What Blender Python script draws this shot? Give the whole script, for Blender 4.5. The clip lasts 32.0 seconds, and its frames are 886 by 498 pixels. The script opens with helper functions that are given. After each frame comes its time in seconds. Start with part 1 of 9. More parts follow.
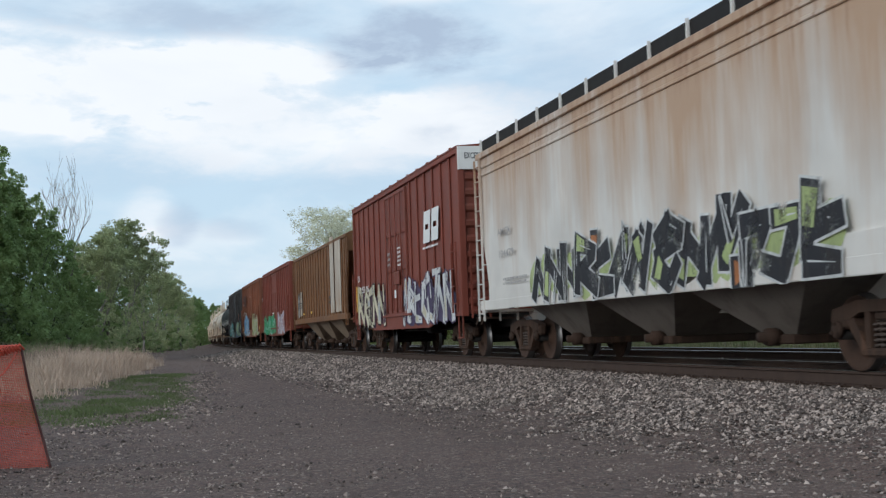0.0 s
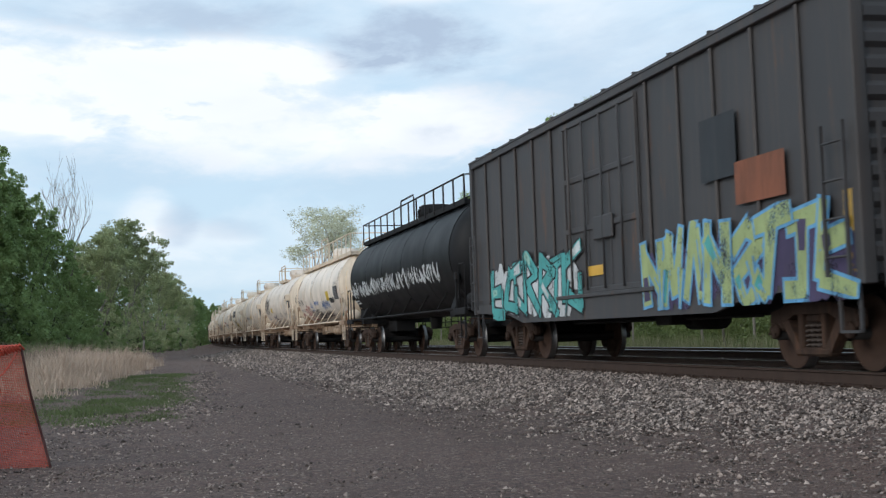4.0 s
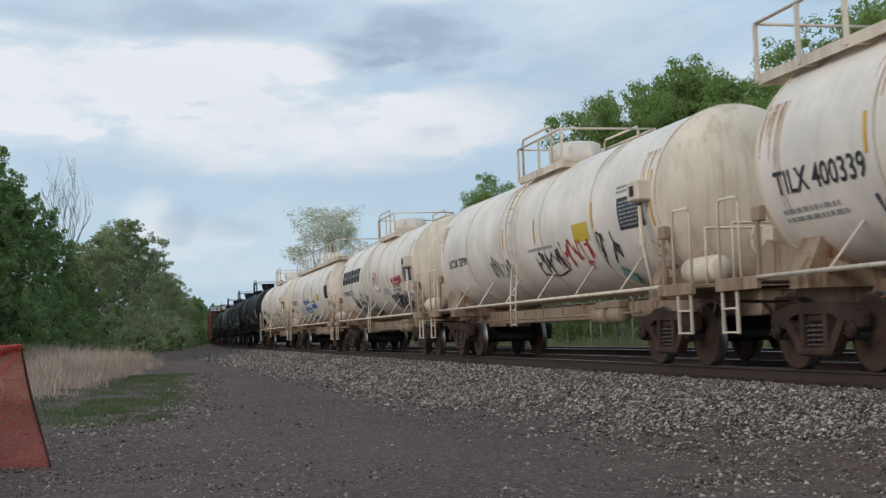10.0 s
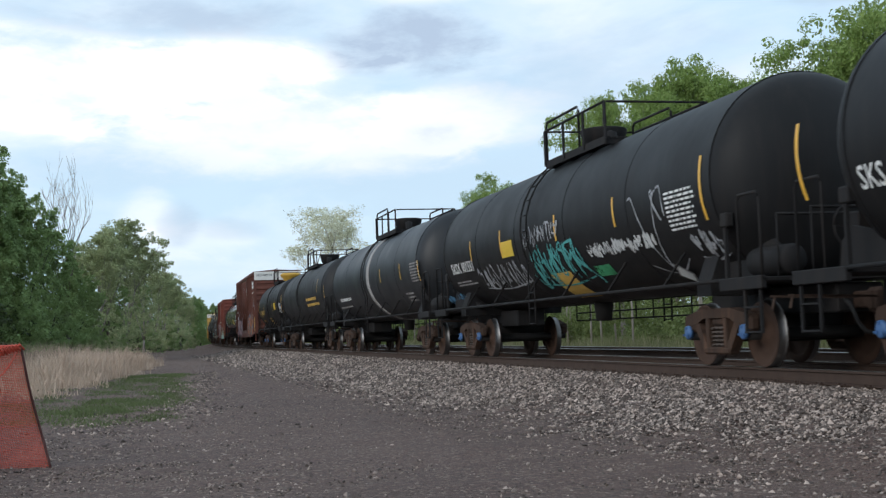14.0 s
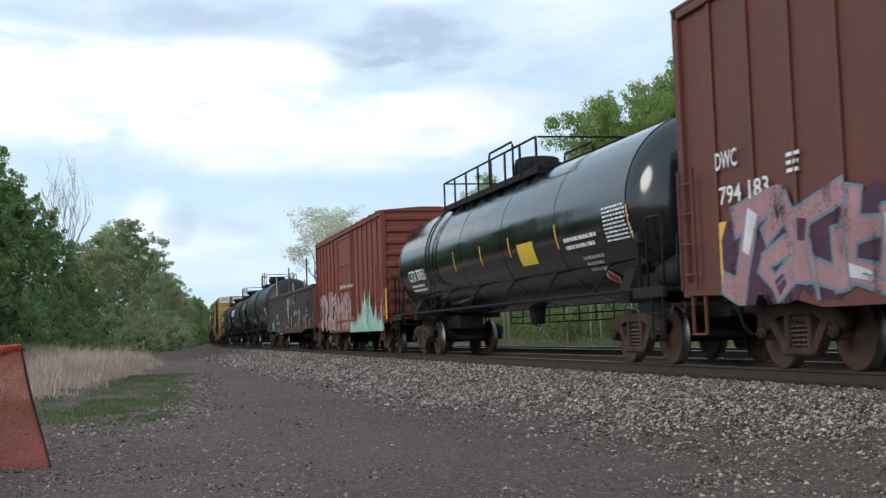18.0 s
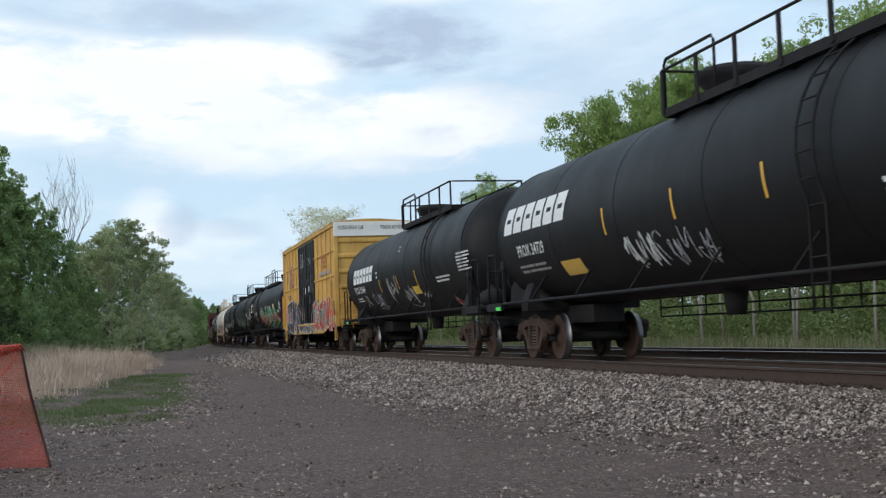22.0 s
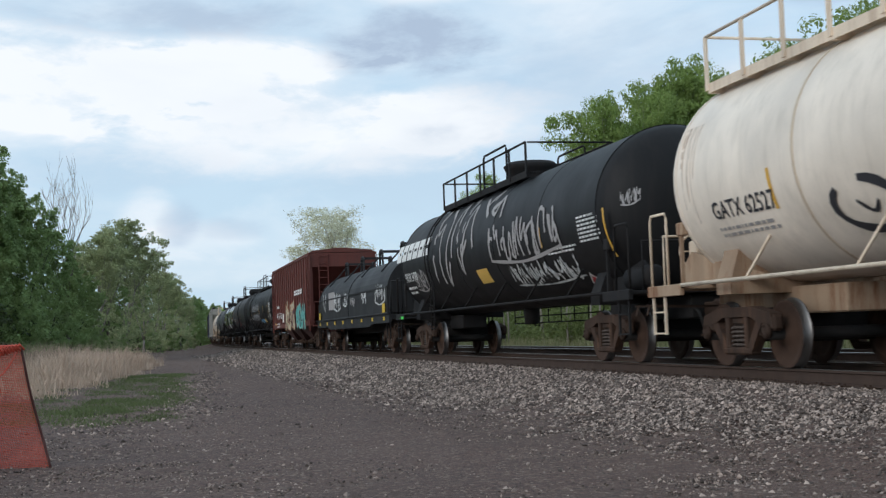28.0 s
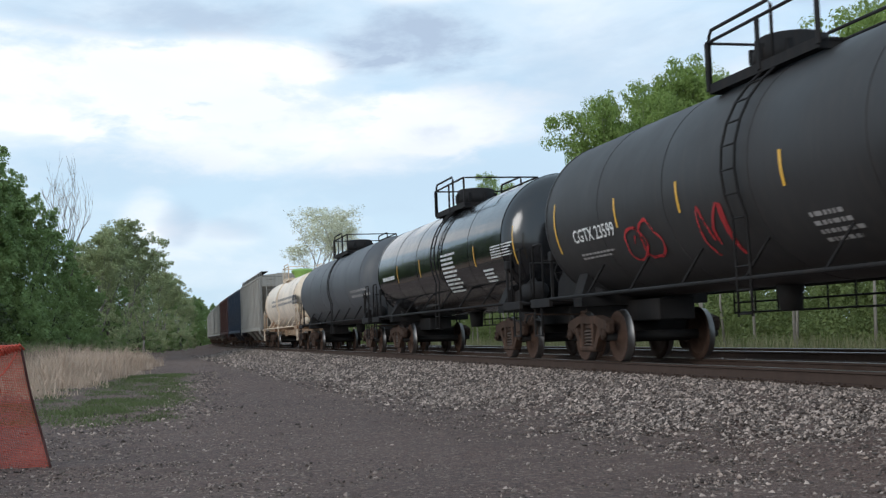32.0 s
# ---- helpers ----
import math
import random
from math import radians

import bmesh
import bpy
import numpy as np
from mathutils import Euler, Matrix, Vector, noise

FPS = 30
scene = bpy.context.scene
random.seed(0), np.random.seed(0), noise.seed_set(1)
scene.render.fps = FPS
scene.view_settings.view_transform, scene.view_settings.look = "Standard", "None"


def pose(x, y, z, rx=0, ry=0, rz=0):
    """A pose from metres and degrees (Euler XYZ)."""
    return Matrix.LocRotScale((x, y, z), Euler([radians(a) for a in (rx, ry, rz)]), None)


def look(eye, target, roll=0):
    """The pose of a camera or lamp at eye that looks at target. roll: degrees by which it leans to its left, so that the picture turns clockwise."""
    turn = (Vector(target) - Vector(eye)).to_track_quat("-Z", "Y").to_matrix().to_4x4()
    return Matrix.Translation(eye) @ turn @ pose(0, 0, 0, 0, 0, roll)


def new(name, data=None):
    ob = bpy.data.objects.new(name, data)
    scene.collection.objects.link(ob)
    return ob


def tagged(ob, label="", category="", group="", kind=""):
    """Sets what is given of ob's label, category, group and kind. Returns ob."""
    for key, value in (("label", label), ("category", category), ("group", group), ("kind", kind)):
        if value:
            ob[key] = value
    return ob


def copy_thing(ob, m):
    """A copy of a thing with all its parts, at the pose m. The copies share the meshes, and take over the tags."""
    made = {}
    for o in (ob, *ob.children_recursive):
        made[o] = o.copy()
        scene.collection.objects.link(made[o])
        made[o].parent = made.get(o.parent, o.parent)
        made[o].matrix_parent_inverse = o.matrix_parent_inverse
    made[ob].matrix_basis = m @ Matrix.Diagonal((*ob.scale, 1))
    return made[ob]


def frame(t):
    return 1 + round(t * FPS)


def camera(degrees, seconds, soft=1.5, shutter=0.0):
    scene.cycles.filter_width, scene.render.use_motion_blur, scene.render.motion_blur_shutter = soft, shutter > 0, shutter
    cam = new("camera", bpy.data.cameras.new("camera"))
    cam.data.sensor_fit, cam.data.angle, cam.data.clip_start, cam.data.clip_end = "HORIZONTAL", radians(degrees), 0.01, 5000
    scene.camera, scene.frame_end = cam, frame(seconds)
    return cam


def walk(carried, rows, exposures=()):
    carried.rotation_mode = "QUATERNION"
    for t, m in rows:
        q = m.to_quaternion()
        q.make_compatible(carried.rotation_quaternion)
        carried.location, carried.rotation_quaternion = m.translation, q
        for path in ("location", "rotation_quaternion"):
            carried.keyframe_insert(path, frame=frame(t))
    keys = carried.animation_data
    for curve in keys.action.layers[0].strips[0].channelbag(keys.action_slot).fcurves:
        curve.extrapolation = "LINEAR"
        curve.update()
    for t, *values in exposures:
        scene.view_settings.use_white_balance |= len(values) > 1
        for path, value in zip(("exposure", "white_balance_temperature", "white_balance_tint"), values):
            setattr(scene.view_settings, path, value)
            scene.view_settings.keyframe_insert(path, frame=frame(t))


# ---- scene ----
# ---- camera ----
V = 21.626          # speed of the train, metres a second
TRACK_X = 9.144     # track centre beside the camera
BEND_START, BEND = 57.34, 0.0003175
EYE = (0.0, 0.0, 0.64)
cam = camera(39.32, 32.0, soft=1.3, shutter=0.08)
_yaw, _pitch = 0.24284, 0.06680
_aim = (EYE[0] + math.sin(_yaw) * math.cos(_pitch), EYE[1] + math.cos(_yaw) * math.cos(_pitch), EYE[2] + math.sin(_pitch))
_view = look(EYE, _aim, -2.022)
walk(cam, [(0.0, _view), (32.0, _view)], exposures=[(0.0, -0.22), (1.0, -0.18), (3.0, -0.16), (6.0, -0.1), (7.0, -0.33), (8.0, -0.38), (9.0, -0.44), (12.0, -0.44), (12.7, -0.4), (13.3, -0.22), (14.0, -0.04), (17.0, 0.0), (19.0, -0.05), (21.0, -0.12), (23.0, -0.1), (24.0, -0.2), (25.5, -0.1), (27.5, -0.25), (28.5, -0.15), (30.0, -0.07), (32.0, -0.1)])

# ---- world and sun ----
SUN_EL, SUN_AZ = 25.0, 241.0     # degrees; azimuth from +y towards +x


def make_world():
    w = bpy.data.worlds.new("sky")
    scene.world = w
    w.use_nodes = True
    nt = w.node_tree
    nt.nodes.clear()
    N = nt.nodes.new
    L = nt.links.new
    out = N("ShaderNodeOutputWorld")
    bg = N("ShaderNodeBackground")
    bg.inputs["Strength"].default_value = 0.122
    L(bg.outputs[0], out.inputs[0])
    sky = N("ShaderNodeTexSky")
    sky.sky_type = "NISHITA"
    sky.sun_disc = False
    sky.sun_elevation = radians(SUN_EL)
    sky.sun_rotation = radians(SUN_AZ)
    sky.air_density, sky.dust_density, sky.ozone_density = 1.0, 1.5, 2.0
    tc = N("ShaderNodeTexCoord")
    sep = N("ShaderNodeSeparateXYZ")
    L(tc.outputs["Generated"], sep.inputs[0])

    def mth(op, a, b=None, c=None, clamp=False):
        n = N("ShaderNodeMath")
        n.operation = op
        n.use_clamp = clamp
        for i, v in enumerate((a, b, c)):
            if v is None:
                continue
            if isinstance(v, (int, float)):
                n.inputs[i].default_value = v
            else:
                L(v, n.inputs[i])
        return n.outputs[0]
    x, y, z = sep.outputs
    # azimuth and elevation of a direction in the sky
    az = mth("ARCTAN2", x, y)
    el = mth("ARCSINE", z)
    cmb = N("ShaderNodeCombineXYZ")
    L(mth("MULTIPLY", az, 1.0), cmb.inputs[0])
    L(mth("MULTIPLY", el, 2.4), cmb.inputs[1])
    L(z, cmb.inputs[2])

    def nz(scale, detail, rough, off, warp=0.0):
        n = N("ShaderNodeTexNoise")
        n.inputs["Scale"].default_value = scale
        n.inputs["Detail"].default_value = detail
        n.inputs["Roughness"].default_value = rough
        n.inputs["Distortion"].default_value = warp
        mp = N("ShaderNodeMapping")
        mp.inputs["Location"].default_value = off
        L(cmb.outputs[0], mp.inputs[0])
        L(mp.outputs[0], n.inputs["Vector"])
        return n.outputs["Fac"]
    big = nz(5.0, 6.0, 0.55, (0.3, 0.1, 0.0), 0.3)
    fine = nz(16.0, 5.0, 0.6, (2.0, 1.0, 0.0), 0.2)

    # clouds by azimuth and elevation in degrees: centre, half sizes, weight
    def blob(a0, e0, sa, se, wgt):
        da = mth("MULTIPLY", mth("SUBTRACT", az, radians(a0)), 1.0 / radians(sa))
        de = mth("MULTIPLY", mth("SUBTRACT", el, radians(e0)), 1.0 / radians(se))
        d2 = mth("ADD", mth("MULTIPLY", da, da), mth("MULTIPLY", de, de))
        d2 = mth("ADD", d2, mth("MULTIPLY", mth("SUBTRACT", fine, 0.5), 3.0))
        d2 = mth("ADD", d2, mth("MULTIPLY", mth("SUBTRACT", big, 0.5), 3.4))
        r = N("ShaderNodeMapRange")
        r.interpolation_type = "SMOOTHERSTEP"
        r.inputs["From Min"].default_value, r.inputs["From Max"].default_value = 1.9, -0.5
        L(d2, r.inputs["Value"])
        return mth("MULTIPLY", r.outputs["Result"], wgt)
    white = mth("MULTIPLY", mth("SUBTRACT", big, 0.47, clamp=True), 2.0, clamp=True)
    for b in CLOUD_LIGHT:
        white = mth("ADD", white, blob(*b))
    white = mth("MINIMUM", white, 1.0)
    dark = mth("MULTIPLY", mth("SUBTRACT", nz(4.0, 5.0, 0.5, (5.2, 3.4, 1.0), 0.4), 0.60, clamp=True), 0.8, clamp=True)
    for b in CLOUD_DARK:
        dark = mth("ADD", dark, blob(*b))
    dark = mth("MINIMUM", dark, 1.0)
    haze = N("ShaderNodeMix")
    haze.data_type = "RGBA"
    haze.inputs["Factor"].default_value = 0.82
    L(sky.outputs[0], haze.inputs["A"])
    haze.inputs["B"].default_value = (*CLOUD_HAZE, 1)
    mix = N("ShaderNodeMix")
    mix.data_type = "RGBA"
    L(white, mix.inputs["Factor"])
    L(haze.outputs["Result"], mix.inputs["A"])
    mix.inputs["B"].default_value = (*CLOUD_WHITE, 1)
    mix2 = N("ShaderNodeMix")
    mix2.data_type = "RGBA"
    L(dark, mix2.inputs["Factor"])
    L(mix.outputs["Result"], mix2.inputs["A"])
    mix2.inputs["B"].default_value = (CLOUD_GREY[0], CLOUD_GREY[1], CLOUD_GREY[2], 1)
    L(mix2.outputs["Result"], bg.inputs["Color"])
    return w


CLOUD_WHITE = (8.8, 9.25, 9.75)
CLOUD_HAZE = (5.9, 7.75, 9.4)
CLOUD_GREY = (4.2, 5.25, 6.75)
CLOUD_LIGHT = [(-4.5, 11.8, 9.0, 2.2, 1.3), (4.0, 12.1, 5.5, 1.7, 1.2), (8.2, 12.4, 2.0, 0.9, 0.9), (7.0, 9.4, 9.0, 1.8, 1.0), (15.0, 9.9, 4.6, 1.4, 0.8), (20.0, 15.5, 4.0, 0.8, 0.5),
               (0.6, 5.6, 1.2, 1.1, 0.55), (2.6, 4.4, 2.6, 0.9, 0.45), (1.5, 3.2, 5.0, 0.8, 0.3), (13.0, 16.0, 5.0, 0.9, 0.9), (-5.5, 9.6, 3.5, 1.0, 0.7), (30.0, 9.0, 8.0, 3.0, 0.5)]
CLOUD_DARK = [(12.8, 13.3, 4.2, 1.5, 1.25), (10.5, 12.6, 2.2, 0.8, 0.7), (2.5, 14.5, 6.8, 0.9, 0.75), (1.9, 5.3, 0.9, 0.9, 0.5), (4.2, 5.0, 1.6, 0.5, 0.35), (15.0, 7.0, 9.0, 1.8, 0.2), (-1.0, 7.9, 5.0, 1.0, 0.15), (33.0, 15.0, 5.0, 1.2, 0.5), (21.5, 11.6, 7.0, 3.0, 0.34)]
make_world()

_sun = bpy.data.lights.new("sun", "SUN")
_sun.energy, _sun.angle, _sun.color = 1.3, radians(24), (1.0, 0.975, 0.945)
sun = new("sun", _sun)
_a, _e = radians(SUN_AZ), radians(SUN_EL)
sun.matrix_world = look((math.sin(_a) * math.cos(_e) * 100, math.cos(_a) * math.cos(_e) * 100, math.sin(_e) * 100), (0, 0, 0))

# ---- materials ----


class Nodes:
    def __init__(self, name, rough=0.6, metal=0.0, spec=0.5):
        self.m = bpy.data.materials.new(name)
        self.m.use_nodes = True
        self.nt = self.m.node_tree
        self.nt.nodes.clear()
        self.out = self.nt.nodes.new("ShaderNodeOutputMaterial")
        self.b = self.nt.nodes.new("ShaderNodeBsdfPrincipled")
        self.link(self.b.outputs[0], self.out.inputs[0])
        self.b.inputs["Roughness"].default_value = rough
        self.b.inputs["Metallic"].default_value = metal
        self.b.inputs["Specular IOR Level"].default_value = spec
        self.tc = self.nt.nodes.new("ShaderNodeTexCoord")

    def link(self, a, b):
        self.nt.links.new(a, b)

    def noise(self, scale, detail=4.0, rough=0.55, stretch=(1, 1, 1), off=(0, 0, 0), coord="Object"):
        mp = self.nt.nodes.new("ShaderNodeMapping")
        mp.inputs["Scale"].default_value = stretch
        mp.inputs["Location"].default_value = off
        self.link(self.tc.outputs[coord], mp.inputs[0])
        n = self.nt.nodes.new("ShaderNodeTexNoise")
        n.inputs["Scale"].default_value = scale
        n.inputs["Detail"].default_value = detail
        n.inputs["Roughness"].default_value = rough
        self.link(mp.outputs[0], n.inputs["Vector"])
        return n.outputs["Fac"]

    def ramp(self, fac, lo, hi):
        r = self.nt.nodes.new("ShaderNodeMapRange")
        r.inputs["From Min"].default_value = lo
        r.inputs["From Max"].default_value = hi
        self.link(fac, r.inputs["Value"])
        return r.outputs["Result"]

    def math(self, op, a, b):
        n = self.nt.nodes.new("ShaderNodeMath")
        n.operation = op
        for i, v in enumerate((a, b)):
            if isinstance(v, (int, float)):
                n.inputs[i].default_value = v
            else:
                self.link(v, n.inputs[i])
        return n.outputs[0]

    def mix(self, fac, a, b):
        n = self.nt.nodes.new("ShaderNodeMix")
        n.data_type = "RGBA"
        for key, v in (("Factor", fac), ("A", a), ("B", b)):
            if isinstance(v, tuple):
                n.inputs[key].default_value = (*v, 1)
            elif isinstance(v, (int, float)):
                n.inputs[key].default_value = v
            else:
                self.link(v, n.inputs[key])
        return n.outputs["Result"]

    def random(self):
        n = self.nt.nodes.new("ShaderNodeObjectInfo")
        return n.outputs["Random"]

    def island(self):
        n = self.nt.nodes.new("ShaderNodeNewGeometry")
        return n.outputs["Random Per Island"]

    def color(self, c):
        self.link(c, self.b.inputs["Base Color"])
        return self

    def bump(self, h, strength, dist=0.02):
        n = self.nt.nodes.new("ShaderNodeBump")
        n.inputs["Strength"].default_value = strength
        n.inputs["Distance"].default_value = dist
        self.link(h, n.inputs["Height"])
        self.link(n.outputs[0], self.b.inputs["Normal"])
        return self

    def rough(self, v):
        self.link(v, self.b.inputs["Roughness"])
        return self


def mul(c, k):
    return tuple(min(1.0, v * k) for v in c)


def paint(name, base, dirt=(0.12, 0.085, 0.06), amount=0.5, rough=0.5, rust=None, seed=0.0, metal=0.0, streak=6.0, spec=0.4):
    """Weathered paint: fading, streaks that run down, dirt patches and, if given, rust."""
    k = Nodes(name, rough, metal, spec)
    fade = k.noise(0.9, 3, 0.5, off=(seed, seed * 2, 0))
    c = k.mix(k.ramp(fade, 0.3, 0.7), mul(base, 0.82), mul(base, 1.12))
    run = k.noise(streak, 4, 0.6, (1, 1, 0.07), (seed * 3, 0, seed))
    c = k.mix(k.math("MULTIPLY", k.ramp(run, 0.48, 0.78), amount), c, dirt)
    if rust:
        r1 = k.noise(1.3, 6, 0.65, (1, 1, 0.35), (seed, 4, 2))
        r2 = k.noise(7.0, 4, 0.7, (1, 1, 0.12), (seed, 1, 7))
        c = k.mix(k.ramp(k.math("MULTIPLY", r1, r2), rust[1], rust[1] + 0.13), c, rust[0])
    speck = k.noise(38.0, 3, 0.6)
    c = k.mix(k.math("MULTIPLY", k.ramp(speck, 0.5, 0.8), 0.35 * amount), c, mul(dirt, 0.6))
    k.color(c)
    k.rough(k.math("ADD", k.math("MULTIPLY", fade, 0.3), rough - 0.12))
    k.bump(k.noise(2.2, 3, 0.5), 0.12, 0.03)
    return k.m


def plain(name, base, rough=0.6, metal=0.0, var=0.25, scale=6.0):
    k = Nodes(name, rough, metal, 0.25 if rough > 0.7 else 0.5)
    k.color(k.mix(k.noise(scale, 4, 0.6), mul(base, 1 - var), mul(base, 1 + var)))
    k.bump(k.noise(scale * 6, 3, 0.6), 0.15, 0.01)
    return k.m


def spray(name, base):
    """Weathered spray paint: chalky, with worn-through flecks and thin edges of wear."""
    k = Nodes(name, 0.65, 0.0, 0.3)
    c = k.mix(k.ramp(k.noise(1.6, 4, 0.6), 0.3, 0.7), mul(base, 0.72), mul(base, 1.08))
    c = k.mix(k.math("MULTIPLY", k.ramp(k.noise(9.0, 4, 0.65, (1, 1, 0.2)), 0.5, 0.8), 0.35), c, (0.10, 0.075, 0.06))
    k.color(c)
    worn = k.math("ADD", k.math("MULTIPLY", k.noise(2.4, 5, 0.7, (1, 1, 0.5)), 0.75), k.math("MULTIPLY", k.noise(26.0, 3, 0.6), 0.25))
    k.link(k.math("MULTIPLY", k.ramp(worn, 0.37, 0.48), 0.92), k.b.inputs["Alpha"])
    return k.m


RUST = (0.19, 0.075, 0.03)
MT = {}
MT["white"] = paint("white_tank_paint", (0.87, 0.75, 0.635), (0.36, 0.27, 0.18), 0.2, 0.42)
MT["white_clean"] = paint("clean_white_tank_paint", (0.83, 0.73, 0.62), (0.36, 0.30, 0.22), 0.25, 0.38, seed=3.0)
MT["white_grey"] = paint("greyed_white_tank_paint", (0.79, 0.68, 0.58), (0.30, 0.24, 0.18), 0.26, 0.45, seed=5.0)
MT["cream"] = paint("cream_tank_end_paint", (0.79, 0.65, 0.50), (0.34, 0.19, 0.10), 0.5, 0.45, seed=2.0)
MT["cream_rust"] = paint("rust_streaked_white_tank_paint", (0.86, 0.735, 0.60), (0.44, 0.30, 0.19), 0.3, 0.45, ((0.50, 0.30, 0.16), 0.33), seed=9.0)
MT["black"] = paint("black_tank_paint", (0.0125, 0.0122, 0.0128), (0.028, 0.024, 0.022), 0.45, 0.5, spec=0.18)
MT["black_dusty"] = paint("dusty_black_tank_paint", (0.015, 0.015, 0.016), (0.036, 0.031, 0.028), 0.5, 0.55, seed=4.0, spec=0.28)
MT["black_gloss"] = paint("glossy_black_tank_paint", (0.009, 0.0095, 0.011), (0.02, 0.018, 0.018), 0.2, 0.10, seed=6.0, spec=0.8)
MT["grey_black"] = paint("faded_black_tank_paint", (0.018, 0.020, 0.023), (0.034, 0.031, 0.029), 0.4, 0.44, seed=7.0, spec=0.3)
MT["grey_dusty"] = paint("dusty_grey_black_tank_paint", (0.034, 0.032, 0.032), (0.058, 0.049, 0.044), 0.45, 0.5, seed=22.5, spec=0.3)
MT["grey_tank"] = paint("grey_tank_paint", (0.085, 0.09, 0.10), (0.12, 0.11, 0.1), 0.4, 0.5, seed=8.0)
MT["red_box"] = paint("brown_red_boxcar_paint", (0.135, 0.044, 0.029), (0.065, 0.035, 0.025), 0.5, 0.6, seed=1.0)
MT["red_box_bright"] = paint("oxide_red_boxcar_paint", (0.20, 0.048, 0.030), (0.10, 0.05, 0.03), 0.45, 0.6, seed=2.5)
MT["brown_box"] = paint("rusty_brown_boxcar_paint", (0.255, 0.088, 0.045), (0.10, 0.045, 0.03), 0.6, 0.65, ((0.16, 0.06, 0.03), 0.24), seed=3.5)
MT["dark_box"] = paint("dark_grey_boxcar_paint", (0.058, 0.055, 0.056), (0.10, 0.075, 0.06), 0.6, 0.6, ((0.14, 0.07, 0.04), 0.32), seed=4.5)
MT["yellow_box"] = paint("yellow_boxcar_paint", (0.60, 0.345, 0.085), (0.24, 0.13, 0.05), 0.5, 0.55, seed=5.5)
MT["door_black"] = paint("black_door_paint", (0.015, 0.015, 0.017), (0.035, 0.03, 0.026), 0.5, 0.5, seed=6.5)
MT["hopper_white"] = None
MT["hopper_pale"] = paint("pale_patched_hopper_paint", (0.50, 0.44, 0.37), (0.30, 0.17, 0.09), 0.8, 0.6, ((0.34, 0.17, 0.08), 0.27), seed=18.5, streak=4.0)
MT["hopper_rust"] = paint("rust_brown_hopper_paint", (0.195, 0.088, 0.036), (0.085, 0.036, 0.018), 0.95, 0.6, ((0.30, 0.24, 0.17), 0.32), seed=8.5, streak=3.0)
# The shadow beneath the white hopper is put into this chute colour.
MT["hopper_shade"] = paint("shade_dark_hopper_chute_paint", (0.15, 0.125, 0.105), (0.06, 0.045, 0.035), 0.8, 0.75, seed=19.5, streak=3.0)
MT["hopper_tan"] = paint("dull_tan_chute_paint", (0.24, 0.175, 0.12), (0.10, 0.065, 0.04), 0.8, 0.75, seed=20.5, streak=3.0)
MT["hopper_red"] = paint("red_hopper_paint", (0.118, 0.030, 0.022), (0.05, 0.028, 0.022), 0.55, 0.6, seed=9.5)
MT["hopper_grey"] = paint("grey_hopper_paint", (0.36, 0.34, 0.31), (0.16, 0.13, 0.1), 0.5, 0.55, seed=10.5)
MT["hopper_dark"] = paint("dark_red_hopper_paint", (0.065, 0.026, 0.022), (0.05, 0.03, 0.03), 0.5, 0.6, seed=11.5)
MT["hopper_blue"] = paint("dark_blue_hopper_paint", (0.03, 0.045, 0.075), (0.07, 0.06, 0.05), 0.5, 0.6, seed=12.5)
MT["gondola"] = paint("dark_brown_gondola_paint", (0.050, 0.040, 0.035), (0.10, 0.055, 0.035), 0.6, 0.65, ((0.17, 0.08, 0.04), 0.30), seed=13.5)
MT["coil"] = paint("black_coil_hood_paint", (0.012, 0.012, 0.013), (0.034, 0.029, 0.026), 0.5, 0.6, seed=14.5)
MT["seam_rust"] = paint("rust_stained_weld_paint", (0.60, 0.48, 0.35), (0.30, 0.17, 0.09), 0.7, 0.55, seed=21.5, streak=3.0)
MT["frame_tan"] = paint("tan_rusted_frame_paint", (0.39, 0.275, 0.185), (0.17, 0.095, 0.055), 0.6, 0.7, (RUST, 0.25), seed=15.5, streak=2.0)
MT["frame_black"] = paint("black_frame_paint", (0.017, 0.016, 0.0165), (0.036, 0.028, 0.023), 0.6, 0.75, seed=16.5, spec=0.2)
MT["under"] = plain("sooty_underframe_steel", (0.020, 0.018, 0.017), 0.8, 0.0, 0.4)
MT["truck"] = paint("grimy_cast_steel", (0.056, 0.035, 0.026), (0.024, 0.018, 0.015), 0.6, 0.85, spec=0.15, rust= ((0.11, 0.06, 0.04), 0.30), seed=17.5)
MT["wheel"] = plain("rusted_wheel_steel", (0.058, 0.033, 0.023), 0.85, 0.0, 0.35, 9.0)
MT["tread"] = plain("polished_wheel_tread", (0.19, 0.18, 0.175), 0.42, 1.0, 0.15)
MT["spring"] = plain("dusty_spring_steel", (0.075, 0.055, 0.045), 0.7, 0.1, 0.3)
MT["cap_blue"] = plain("blue_bearing_cap_paint", (0.05, 0.12, 0.27), 0.5)
MT["stripe"] = plain("yellow_reflective_tape", (0.72, 0.40, 0.05), 0.4, 0, 0.15)
MT["mark_white"] = plain("white_stencil_paint", (0.72, 0.72, 0.70), 0.6, 0, 0.15, 20)
MT["mark_black"] = plain("black_stencil_paint", (0.03, 0.03, 0.035), 0.6, 0, 0.25, 20)
MT["mark_yellow"] = plain("yellow_stencil_paint", (0.62, 0.38, 0.08), 0.6, 0, 0.15, 20)
MT["mark_grey"] = plain("worn_grey_stencil_paint", (0.33, 0.31, 0.30), 0.65, 0, 0.3, 20)
MT["mark_red"] = plain("faded_red_stencil_paint", (0.42, 0.10, 0.05), 0.6, 0, 0.2, 20)
